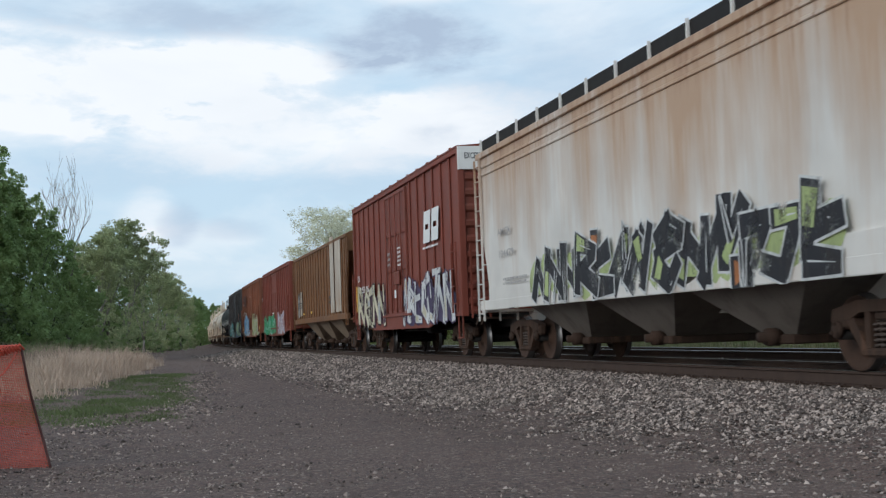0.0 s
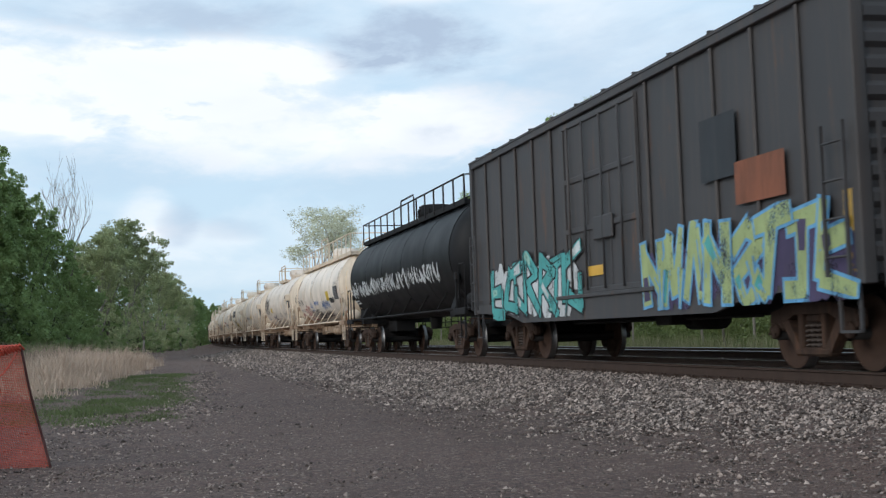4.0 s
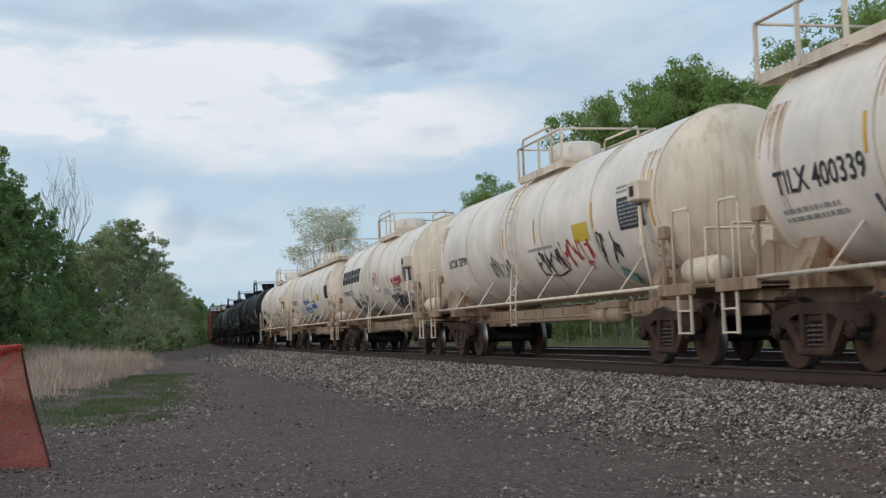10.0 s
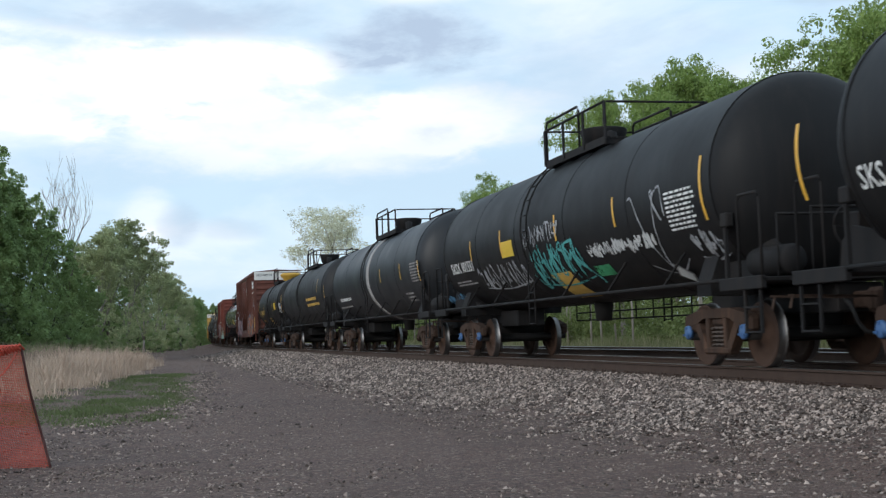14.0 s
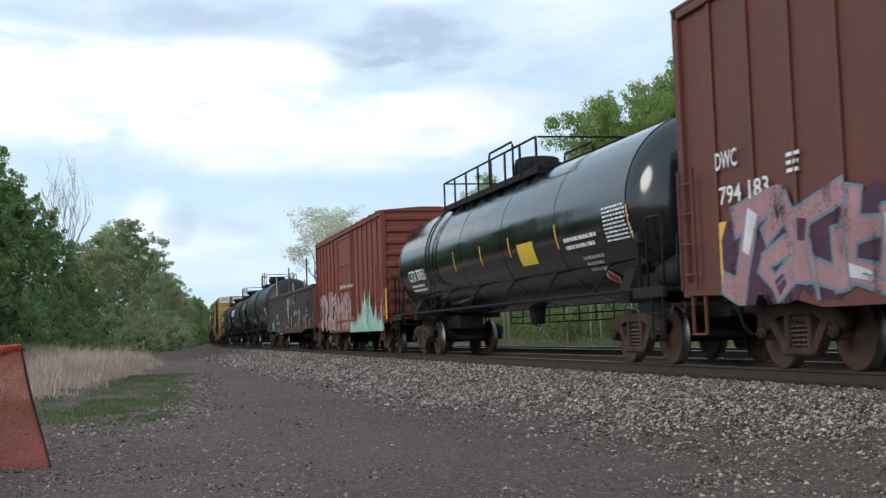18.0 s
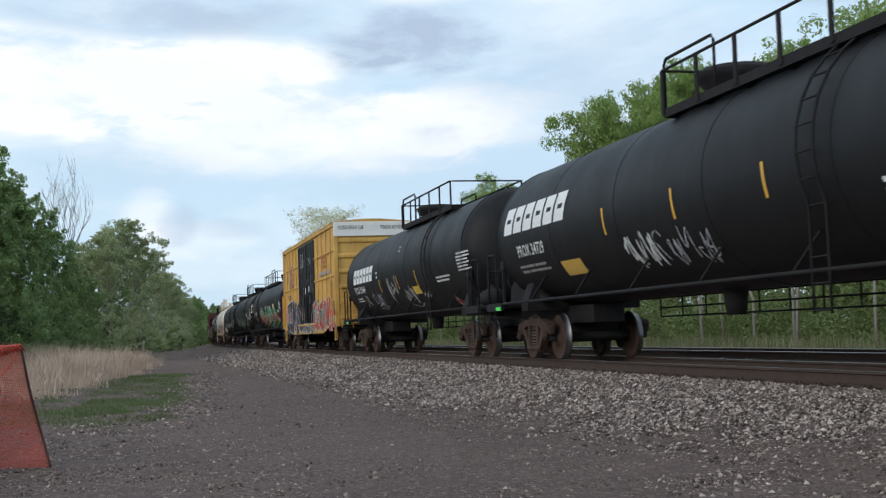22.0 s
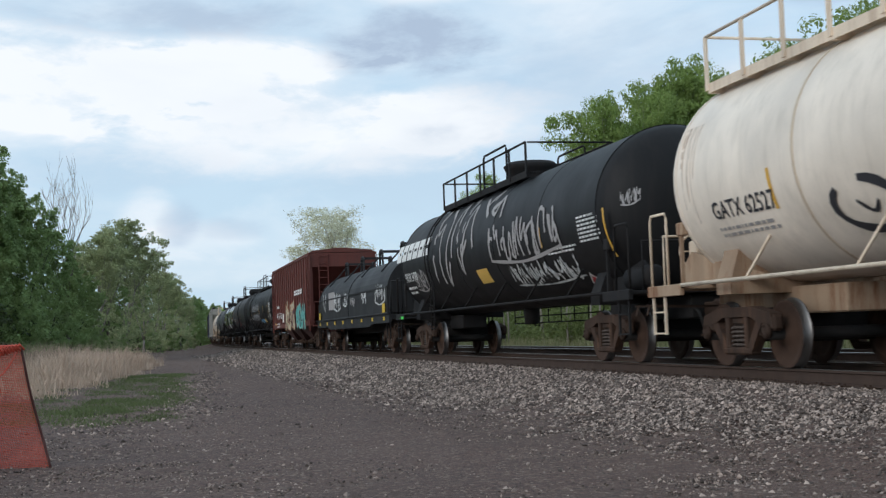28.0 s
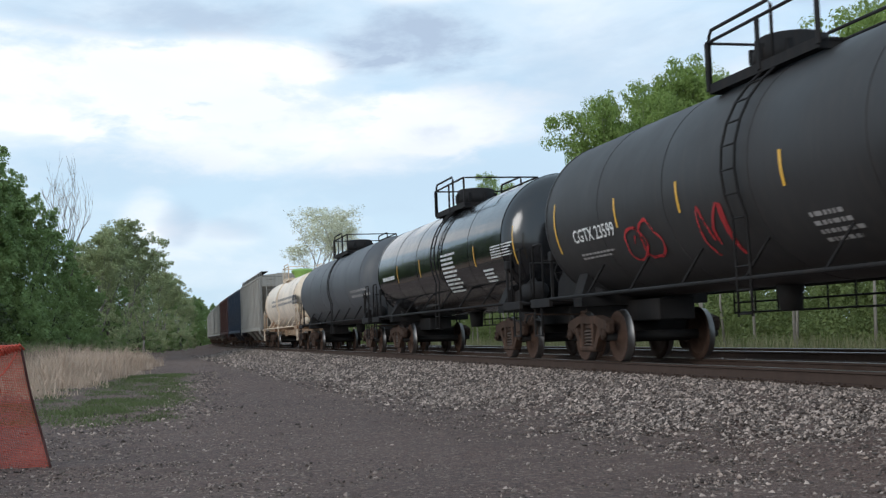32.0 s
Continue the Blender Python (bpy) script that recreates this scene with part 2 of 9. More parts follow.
MT["yellow_sign"] = plain("yellow_sign_paint", (0.66, 0.44, 0.04), 0.5, 0, 0.2, 14)
MT["panel_white"] = plain("white_panel_paint", (0.74, 0.72, 0.68), 0.5, 0, 0.12, 3)
for _n, _c in (("g_black", (0.025, 0.025, 0.03)), ("g_white", (0.66, 0.67, 0.66)), ("g_silver", (0.42, 0.43, 0.45)), ("g_teal", (0.10, 0.42, 0.40)),
               ("g_green", (0.06, 0.34, 0.15)), ("g_blue", (0.07, 0.22, 0.55)), ("g_sky", (0.16, 0.42, 0.68)), ("g_red", (0.48, 0.035, 0.04)),
               ("g_pink", (0.42, 0.22, 0.23)), ("g_orange", (0.42, 0.16, 0.06)), ("g_cream", (0.60, 0.55, 0.40)), ("g_lime", (0.42, 0.50, 0.22)),
               ("g_purple", (0.085, 0.065, 0.13)), ("g_mint", (0.35, 0.58, 0.48)), ("g_yellow", (0.62, 0.42, 0.06)), ("g_plum", (0.085, 0.035, 0.06)), ("g_slate", (0.16, 0.25, 0.30)), ("g_lilac", (0.42, 0.36, 0.44))):
    MT[_n] = spray("spray_paint_" + _n[2:], _c)
MT["glow_green"] = plain("green_tag_paint", (0.08, 0.75, 0.10), 0.5)
MT["rail_side"] = plain("rusty_rail_web", (0.062, 0.040, 0.031), 0.8, 0.1, 0.3, 5)
MT["rail_top"] = plain("polished_rail_head", (0.30, 0.28, 0.27), 0.35, 0.9, 0.2)
MT["tie"] = plain("weathered_oak_tie", (0.085, 0.06, 0.045), 0.9, 0, 0.4)
MT["dome_yellow"] = plain("yellow_dome_paint", (0.60, 0.34, 0.05), 0.5)
MT["dome_green"] = plain("green_dome_paint", (0.25, 0.42, 0.10), 0.5)
MT["wood_stake"] = plain("raw_timber_stake", (0.46, 0.33, 0.18), 0.8, 0, 0.3)
MT["wood_stake_dark"] = plain("dark_bark_stake", (0.13, 0.08, 0.055), 0.85, 0, 0.35)


def rust_washed_white():
    """White paint with rust that has run down from the roof seam in broad ragged tongues."""
    k = Nodes("rust_washed_white_paint", 0.5)
    fade = k.noise(0.8, 3, 0.5)
    c = k.mix(k.ramp(fade, 0.3, 0.7), (0.56, 0.53, 0.49), (0.70, 0.67, 0.62))
    sep = k.nt.nodes.new("ShaderNodeSeparateXYZ")
    k.link(k.tc.outputs["Object"], sep.inputs[0])
    drop = k.ramp(sep.outputs[2], 1.9, 4.6)
    tongue = k.noise(0.75, 5, 0.6, (1, 1, 0.16), (3.0, 0, 0))
    thin = k.noise(5.0, 5, 0.65, (1, 1, 0.10))
    wash = k.math("ADD", k.math("MULTIPLY", tongue, 1.5), k.math("MULTIPLY", thin, 0.45))
    f = k.ramp(k.math("ADD", wash, k.math("MULTIPLY", drop, 0.62)), 0.98, 1.55)
    c = k.mix(k.math("MULTIPLY", f, 0.85), c, (0.42, 0.235, 0.115))
    deep = k.ramp(k.math("ADD", k.math("MULTIPLY", thin, 1.0), k.math("MULTIPLY", drop, 0.55)), 0.98, 1.25)
    c = k.mix(k.math("MULTIPLY", deep, 0.6), c, (0.25, 0.10, 0.045))
    k.color(c)
    k.bump(k.noise(2.0, 3), 0.1, 0.03)
    return k.m


MT["hopper_white"] = rust_washed_white()


def stone_material(name, dark, pale):
    k = Nodes(name, 0.85)
    r = k.island()
    c = k.mix(k.math("POWER", r, 2.1), dark, pale)
    c = k.mix(k.math("MULTIPLY", k.ramp(k.noise(1.2, 4), 0.35, 0.75), 0.4), c, (0.10, 0.078, 0.064))
    k.color(c)
    return k.m


def ground_material():
    """Grey gravel dust with darker wheel tracks, a grassy verge and far fields."""
    k = Nodes("gravel_lot", 0.92)
    fine = k.noise(14.0, 8, 0.75)
    mid = k.noise(1.1, 5, 0.6)
    wide = k.noise(0.22, 4, 0.55, (1, 0.35, 1))
    c = k.mix(k.ramp(fine, 0.32, 0.72), (0.033, 0.020, 0.016), (0.212, 0.131, 0.105))
    c = k.mix(k.math("MULTIPLY", k.ramp(mid, 0.35, 0.75), 0.55), c, (0.068, 0.041, 0.033))
    c = k.mix(k.math("MULTIPLY", k.ramp(wide, 0.42, 0.66), 0.45), c, (0.174, 0.110, 0.088))
    vor = k.nt.nodes.new("ShaderNodeTexVoronoi")
    vor.inputs["Scale"].default_value = 34.0
    k.link(k.tc.outputs["Object"], vor.inputs["Vector"])
    c = k.mix(k.math("MULTIPLY", k.ramp(vor.outputs["Color"], 0.72, 0.9), 0.75), c, (0.30, 0.225, 0.185))
    k.color(c)
    k.bump(k.math("ADD", k.math("MULTIPLY", vor.outputs["Distance"], -0.8), fine), 0.9, 0.035)
    return k.m


def leaf_material(name, a, b, trans=0.25):
    k = Nodes(name, 0.6)
    c = k.mix(k.island(), a, b)
    c = k.mix(k.math("MULTIPLY", k.noise(0.5, 2, coord="Object"), 0.6), c, mul(a, 0.7))
    k.color(c)
    tr = k.nt.nodes.new("ShaderNodeBsdfTranslucent")
    k.link(c, tr.inputs["Color"])
    k.b.inputs["Specular IOR Level"].default_value = 0.12
    # a leaf sheds light on both of its sides
    thin = k.nt.nodes.new("ShaderNodeMixShader")
    thin.inputs[0].default_value = trans
    clear = k.nt.nodes.new("ShaderNodeBsdfDiffuse")
    clear.inputs["Color"].default_value = (0, 0, 0, 1)
    k.link(clear.outputs[0], thin.inputs[1])
    k.link(tr.outputs[0], thin.inputs[2])
    add = k.nt.nodes.new("ShaderNodeAddShader")
    k.link(k.b.outputs[0], add.inputs[0])
    k.link(thin.outputs[0], add.inputs[1])
    k.link(add.outputs[0], k.out.inputs[0])
    return k.m


def stain_material():
    """Thin rust wash with ragged streaks; bare paint shows between them."""
    k = Nodes("rust_wash", 0.7)
    k.color(k.mix(k.noise(3.0, 4), (0.62, 0.37, 0.18), (0.42, 0.21, 0.09)))
    run = k.noise(7.0, 5, 0.65, (1, 0.25, 0.25))
    k.link(k.math("MULTIPLY", k.ramp(run, 0.34, 0.78), 0.7), k.b.inputs["Alpha"])
    return k.m


MT["stain"] = stain_material()
MT["stone"] = stone_material("ballast_stone", (0.047, 0.034, 0.029), (0.57, 0.455, 0.39))
MT["stone_dusty"] = stone_material("dusty_gravel_stone", (0.045, 0.032, 0.027), (0.50, 0.39, 0.33))
MT["gravel"] = ground_material()
MT["leaf"] = leaf_material("spring_leaf", (0.125, 0.175, 0.05), (0.205, 0.265, 0.085), 0.85)
# Deep and dull greens are lightened to hold the haze over the wood.
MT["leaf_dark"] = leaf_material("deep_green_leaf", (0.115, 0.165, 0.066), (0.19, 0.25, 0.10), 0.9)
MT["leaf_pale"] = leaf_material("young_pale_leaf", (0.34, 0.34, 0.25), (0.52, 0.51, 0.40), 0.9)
MT["leaf_hazed"] = leaf_material("haze_paled_green_leaf", (0.175, 0.20, 0.10), (0.275, 0.295, 0.165), 0.85)
# Shade behind the cars and under the trees is in these darker leaf colours.
MT["leaf_brush"] = leaf_material("shade_toned_brush_leaf", (0.085, 0.11, 0.036), (0.145, 0.175, 0.065), 0.6)
MT["leaf_shade"] = leaf_material("shade_toned_undergrowth_leaf", (0.035, 0.05, 0.024), (0.07, 0.09, 0.042), 0.3)
MT["bark_bare"] = plain("weathered_bare_bark", (0.16, 0.14, 0.125), 0.9, 0, 0.3, 5)
MT["bark"] = plain("grey_bark", (0.24, 0.215, 0.19), 0.9, 0, 0.35, 5)
MT["bark_sapling"] = plain("pale_sapling_bark", (0.26, 0.235, 0.20), 0.9, 0, 0.3, 5)
MT["bark_dark"] = plain("dark_bark", (0.07, 0.06, 0.05), 0.9, 0, 0.35, 5)
MT["dry_grass"] = leaf_material("dry_tan_grass", (0.36, 0.27, 0.205), (0.60, 0.47, 0.37))
MT["verge_grass"] = leaf_material("mixed_verge_grass", (0.10, 0.125, 0.045), (0.34, 0.30, 0.19))
MT["dry_brush"] = leaf_material("dry_brown_brush", (0.15, 0.115, 0.085), (0.28, 0.225, 0.17), 0.3)
MT["grass"] = leaf_material("short_green_grass", (0.065, 0.09, 0.036), (0.145, 0.175, 0.072))
MT["net"] = plain("orange_plastic_net", (0.66, 0.095, 0.055), 0.5, 0, 0.2, 8)
MT["net_cord"] = plain("dark_red_net_edge", (0.075, 0.02, 0.016), 0.6, 0, 0.2, 8)

# ---- mesh tools ----


class Geo:
    """Collects vertices and faces, then becomes one mesh."""

    def __init__(self):
        self.v, self.f, self.s, self.m = [], [], [], []

    def add(self, verts, faces, smooth=False, mat=0):
        o = len(self.v)
        self.v.extend(verts)
        for f in faces:
            self.f.append([i + o for i in f])
        self.s.extend([smooth] * len(faces))
        self.m.extend([mat] * len(faces))
        return self

    def box(self, x0, x1, y0, y1, z0, z1, bevel=0.0, mat=0):
        if bevel <= 0:
            vs = [(x, y, z) for x in (x0, x1) for y in (y0, y1) for z in (z0, z1)]
            fs = [(0, 1, 3, 2), (4, 6, 7, 5), (0, 4, 5, 1), (2, 3, 7, 6), (0, 2, 6, 4), (1, 5, 7, 3)]
            return self.add(vs, fs, False, mat)
        b = min(bevel, abs(x1 - x0) / 2.1, abs(y1 - y0) / 2.1, abs(z1 - z0) / 2.1)
        vs, ix = [], {}
        for i, (x, sx) in enumerate(((x0, 1), (x1, -1))):
            for j, (y, sy) in enumerate(((y0, 1), (y1, -1))):
                for k, (z, sz) in enumerate(((z0, 1), (z1, -1))):
                    ix[i, j, k, 0] = len(vs)
                    vs.append((x, y + sy * b, z + sz * b))
                    ix[i, j, k, 1] = len(vs)
                    vs.append((x + sx * b, y, z + sz * b))
                    ix[i, j, k, 2] = len(vs)
                    vs.append((x + sx * b, y + sy * b, z))
        fs = []
        for i in (0, 1):
            q = [ix[i, 0, 0, 0], ix[i, 0, 1, 0], ix[i, 1, 1, 0], ix[i, 1, 0, 0]]
            fs.append(q if i == 0 else q[::-1])
            q = [ix[0, i, 0, 1], ix[1, i, 0, 1], ix[1, i, 1, 1], ix[0, i, 1, 1]]
            fs.append(q if i == 0 else q[::-1])
            q = [ix[0, 0, i, 2], ix[0, 1, i, 2], ix[1, 1, i, 2], ix[1, 0, i, 2]]
            fs.append(q if i == 0 else q[::-1])
        for i in (0, 1):
            for j in (0, 1):
                flip = i ^ j
                q = [ix[i, j, 0, 0], ix[i, j, 0, 1], ix[i, j, 1, 1], ix[i, j, 1, 0]]
                fs.append(q[::-1] if flip else q)
                q = [ix[i, 0, j, 0], ix[i, 1, j, 0], ix[i, 1, j, 2], ix[i, 0, j, 2]]
                fs.append(q[::-1] if flip else q)
                q = [ix[0, i, j, 1], ix[0, i, j, 2], ix[1, i, j, 2], ix[1, i, j, 1]]
                fs.append(q[::-1] if flip else q)
        for i in (0, 1):
            for j in (0, 1):
                for k in (0, 1):
                    q = [ix[i, j, k, 0], ix[i, j, k, 1], ix[i, j, k, 2]]
                    fs.append(q if (i + j + k) % 2 else q[::-1])
        return self.add(vs, fs, False, mat)

    def prism(self, poly, axis, a, b, mat=0):
        """A polygon in the plane across axis, extruded from a to b."""
        n = len(poly)

        def at(p, w):
            if axis == "y":
                return (p[0], w, p[1])
            if axis == "x":
                return (w, p[0], p[1])
            return (p[0], p[1], w)
        vs = [at(p, a) for p in poly] + [at(p, b) for p in poly]
        fs = [tuple(range(n))[::-1], tuple(range(n, 2 * n))]
        fs += [(i, (i + 1) % n, (i + 1) % n + n, i + n) for i in range(n)]
        return self.add(vs, fs, False, mat)

    def lathe(self, prof, origin, axis, seg=24, mat=0, a0=0.0, a1=2 * math.pi):
        """Rows of (along, radius) turned about an axis; a radius of 0 closes it."""
        full = abs(a1 - a0 - 2 * math.pi) < 1e-6
        n = seg if full else seg + 1
        vs, fs = [], []
        for u, r in prof:
            for j in range(n):
                a = a0 + (a1 - a0) * j / seg
                c, s = r * math.cos(a), r * math.sin(a)
                p = {"x": (u, c, s), "y": (s, u, c), "z": (c, s, u)}[axis]
                vs.append((origin[0] + p[0], origin[1] + p[1], origin[2] + p[2]))
        for i in range(len(prof) - 1):
            for j in range(seg):
                k = (j + 1) % n
                fs.append((i * n + j, i * n + k, (i + 1) * n + k, (i + 1) * n + j))
        return self.add(vs, fs, True, mat)

    def tube(self, pts, r, seg=6, mat=0):
        pts = [Vector(p) for p in pts]
        vs, fs = [], []
        up = None
        for i, p in enumerate(pts):
            d = (pts[min(i + 1, len(pts) - 1)] - pts[max(i - 1, 0)]).normalized()
            if up is None or abs(d.dot(up)) > 0.95:
                up = Vector((0, 0, 1)) if abs(d.z) < 0.9 else Vector((1, 0, 0))
            a = d.cross(up).normalized()
            b = a.cross(d)
            rr = r[i] if isinstance(r, (list, tuple)) else r
            for j in range(seg):
                t = 2 * math.pi * j / seg
                vs.append(tuple(p + a * (rr * math.cos(t)) + b * (rr * math.sin(t))))
        for i in range(len(pts) - 1):
            for j in range(seg):
                k = (j + 1) % seg
                fs.append((i * seg + j, i * seg + k, (i + 1) * seg + k, (i + 1) * seg + j))
        fs.append(tuple(range(seg))[::-1])
        fs.append(tuple(range((len(pts) - 1) * seg, len(pts) * seg)))
        return self.add(vs, fs, True, mat)

    def bar(self, p, q, w, h=None):
        """A square bar from p to q."""
        h = h or w
        p, q = Vector(p), Vector(q)
        d = (q - p).normalized()
        up = Vector((0, 0, 1)) if abs(d.z) < 0.95 else Vector((1, 0, 0))
        a = d.cross(up).normalized() * (w / 2)
        b = a.normalized().cross(d) * (h / 2)
        vs = [tuple(c + s * a + t * b) for c in (p, q) for s, t in ((-1, -1), (1, -1), (1, 1), (-1, 1))]
        return self.add(vs, [(3, 2, 1, 0), (4, 5, 6, 7), (0, 1, 5, 4), (1, 2, 6, 5), (2, 3, 7, 6), (3, 0, 4, 7)])

    def mesh(self, name, *mats):
        me = bpy.data.meshes.new(name)
        me.from_pydata(self.v, [], self.f)
        me.polygons.foreach_set("use_smooth", self.s)
        if len(mats) > 1:
            me.polygons.foreach_set("material_index", self.m)
        for m in mats:
            me.materials.append(m)
        me.update()
        return me


def part(name, geo, material, parent, label="", at=None):
    """Links a Geo or a finished mesh as one mesh object under a thing or a part."""
    me = geo.mesh(name, material) if isinstance(geo, Geo) else geo
    ob = new(name, me)
    ob.parent = parent
    if at is not None:
        ob.matrix_basis = at
    if label:
        ob["label"] = label
    return ob


def thing(name, label, category, group="", at=None, kind=""):
    ob = new(name)
    ob.empty_display_size = 0.3
    if at is not None:
        ob.matrix_basis = at
    return tagged(ob, label, category, group, kind)


def fast_mesh(name, verts, faces, mats, smooth=False):
    """One mesh from numpy arrays; faces all have the same number of corners."""
    me = bpy.data.meshes.new(name)
    n, k = faces.shape
    me.vertices.add(len(verts))
    me.vertices.foreach_set("co", verts.astype(np.float32).ravel())
    me.loops.add(n * k)
    me.loops.foreach_set("vertex_index", faces.astype(np.int32).ravel())
    me.polygons.add(n)
    me.polygons.foreach_set("loop_start", np.arange(0, n * k, k, dtype=np.int32))
    me.polygons.foreach_set("use_smooth", np.full(n, smooth))
    for m in mats:
        me.materials.append(m)
    me.update(calc_edges=True)
    me.validate()
    return me


# ---- track line ----


def track_point(s, d=0.0):
    """Place on the track: s metres on from the camera's foot, d metres to its right; and the heading."""
    th = BEND * max(s - BEND_START, 0.0)
    if s > BEND_START:
        x, y = TRACK_X + (1 - math.cos(th)) / BEND, BEND_START + math.sin(th) / BEND
    else:
        x, y = TRACK_X, s
    return x + math.cos(th) * d, y - math.sin(th) * d, th


def track_pose(s):
    x, y, th = track_point(s)
    return pose(x, y, 0, 0, 0, 90 - math.degrees(th))


GROUND_Z = -0.62
SECOND = 4.4      # centre of the second track, to the right of the first
rng = np.random.default_rng(7)


def side_of_track(x, y):
    """Metres to the right of the first track's centre, for arrays."""
    u = np.maximum(y - BEND_START, 0.0)
    return (x - TRACK_X - 0.5 * BEND * u * u) * np.cos(BEND * u)


def ground_height(x, y):
    d = side_of_track(x, y)
    z = np.full_like(d, GROUND_Z)
    near = np.clip((d + 3.75) / 2.05, 0, 1)          # ballast shoulder on the camera's side
    far = np.clip((SECOND + 3.9 - d) / 2.2, 0, 1)
    h = np.minimum(near, far)
    z = z + (GROUND_Z * -1 - 0.205) * h
    # low rise under the verge on the left
    z += 0.12 * np.exp(-((x + 3.5) / 3.0) ** 2) * np.exp(-((y - 38) / 20.0) ** 2)
    z += 0.035 * np.sin(x * 0.7 + 1.0) * np.sin(y * 0.33) * (1 - h)
    return z


def build_ground():
    xs = np.concatenate([[-2500, -900, -300, -120, -60, -35, -22], np.arange(-14, 5.0, 0.45), np.arange(5.0, 8.2, 0.16), np.arange(8.4, 18.0, 0.4), [19, 21, 24, 28, 34, 45, 70, 120, 300, 900, 2500]])
    ys = np.concatenate([[-2500, -900, -300, -100, -40, -15, -5, 2], np.arange(6, 40, 0.35), np.arange(40, 110, 1.2), np.arange(110, 420, 8), [450, 520, 650, 800, 1000, 1500, 2500, 4500]])
    gx, gy = np.meshgrid(xs, ys)
    u = np.maximum(gy - BEND_START, 0.0)
    shift = np.where(gy < 1100, 0.5 * BEND * u * u, 0.5 * BEND * 1042.7 ** 2)
    fade = np.clip((900 - np.abs(gx)) / 800, 0, 1)
    gx = gx + shift * fade
    gz = ground_height(gx, gy)
    jit = np.random.default_rng(3)
    close = (gy > 5) & (gy < 60) & (gx > -14) & (gx < 12)
    gz = gz + np.where(close, jit.normal(0, 0.010, gz.shape), 0)
    v = np.stack([gx, gy, gz], -1).reshape(-1, 3)
    n, m = gx.shape
    i = np.arange(n * m).reshape(n, m)
    f = np.stack([i[:-1, :-1], i[:-1, 1:], i[1:, 1:], i[1:, :-1]], -1).reshape(-1, 4)
    me = fast_mesh("ground", v, f, [MT["gravel"]], True)
    ob = new("ground", me)
    return tagged(ob, "grey crushed gravel lot with darker packed wheel tracks", "ground", kind="structure")


ROCK_FACES = np.array([(0, 2, 4), (2, 1, 4), (1, 3, 4), (3, 0, 4), (2, 0, 5), (1, 2, 5), (3, 1, 5), (0, 3, 5)])


def scatter_stones(name, px, py, size, mat, sink=0.25):
    """Angular stones: squashed, skewed octahedra, one island each."""
    n = len(px)
    base = np.array([(1, 0, 0), (-1, 0, 0), (0, 1, 0), (0, -1, 0), (0, 0, 1), (0, 0, -1)], float)
    r = np.random.default_rng(len(name) + n)
    v = base[None] * (size[:, None, None] * r.uniform(0.55, 1.15, (n, 6, 1)))
    v += r.normal(0, 0.22, (n, 6, 3)) * size[:, None, None]
    v[..., 2] *= r.uniform(0.5, 0.9, (n, 1))
    a = r.uniform(0, 2 * np.pi, n)
    c, s = np.cos(a)[:, None], np.sin(a)[:, None]
    x, y = v[..., 0] * c - v[..., 1] * s, v[..., 0] * s + v[..., 1] * c
    pz = ground_height(px, py)
    v = np.stack([x + px[:, None], y + py[:, None], v[..., 2] + (pz + size * sink)[:, None]], -1).reshape(-1, 3)
    f = (ROCK_FACES[None] + (np.arange(n) * 6)[:, None, None]).reshape(-1, 3)
    return new(name, fast_mesh(name, v, f, [mat]))


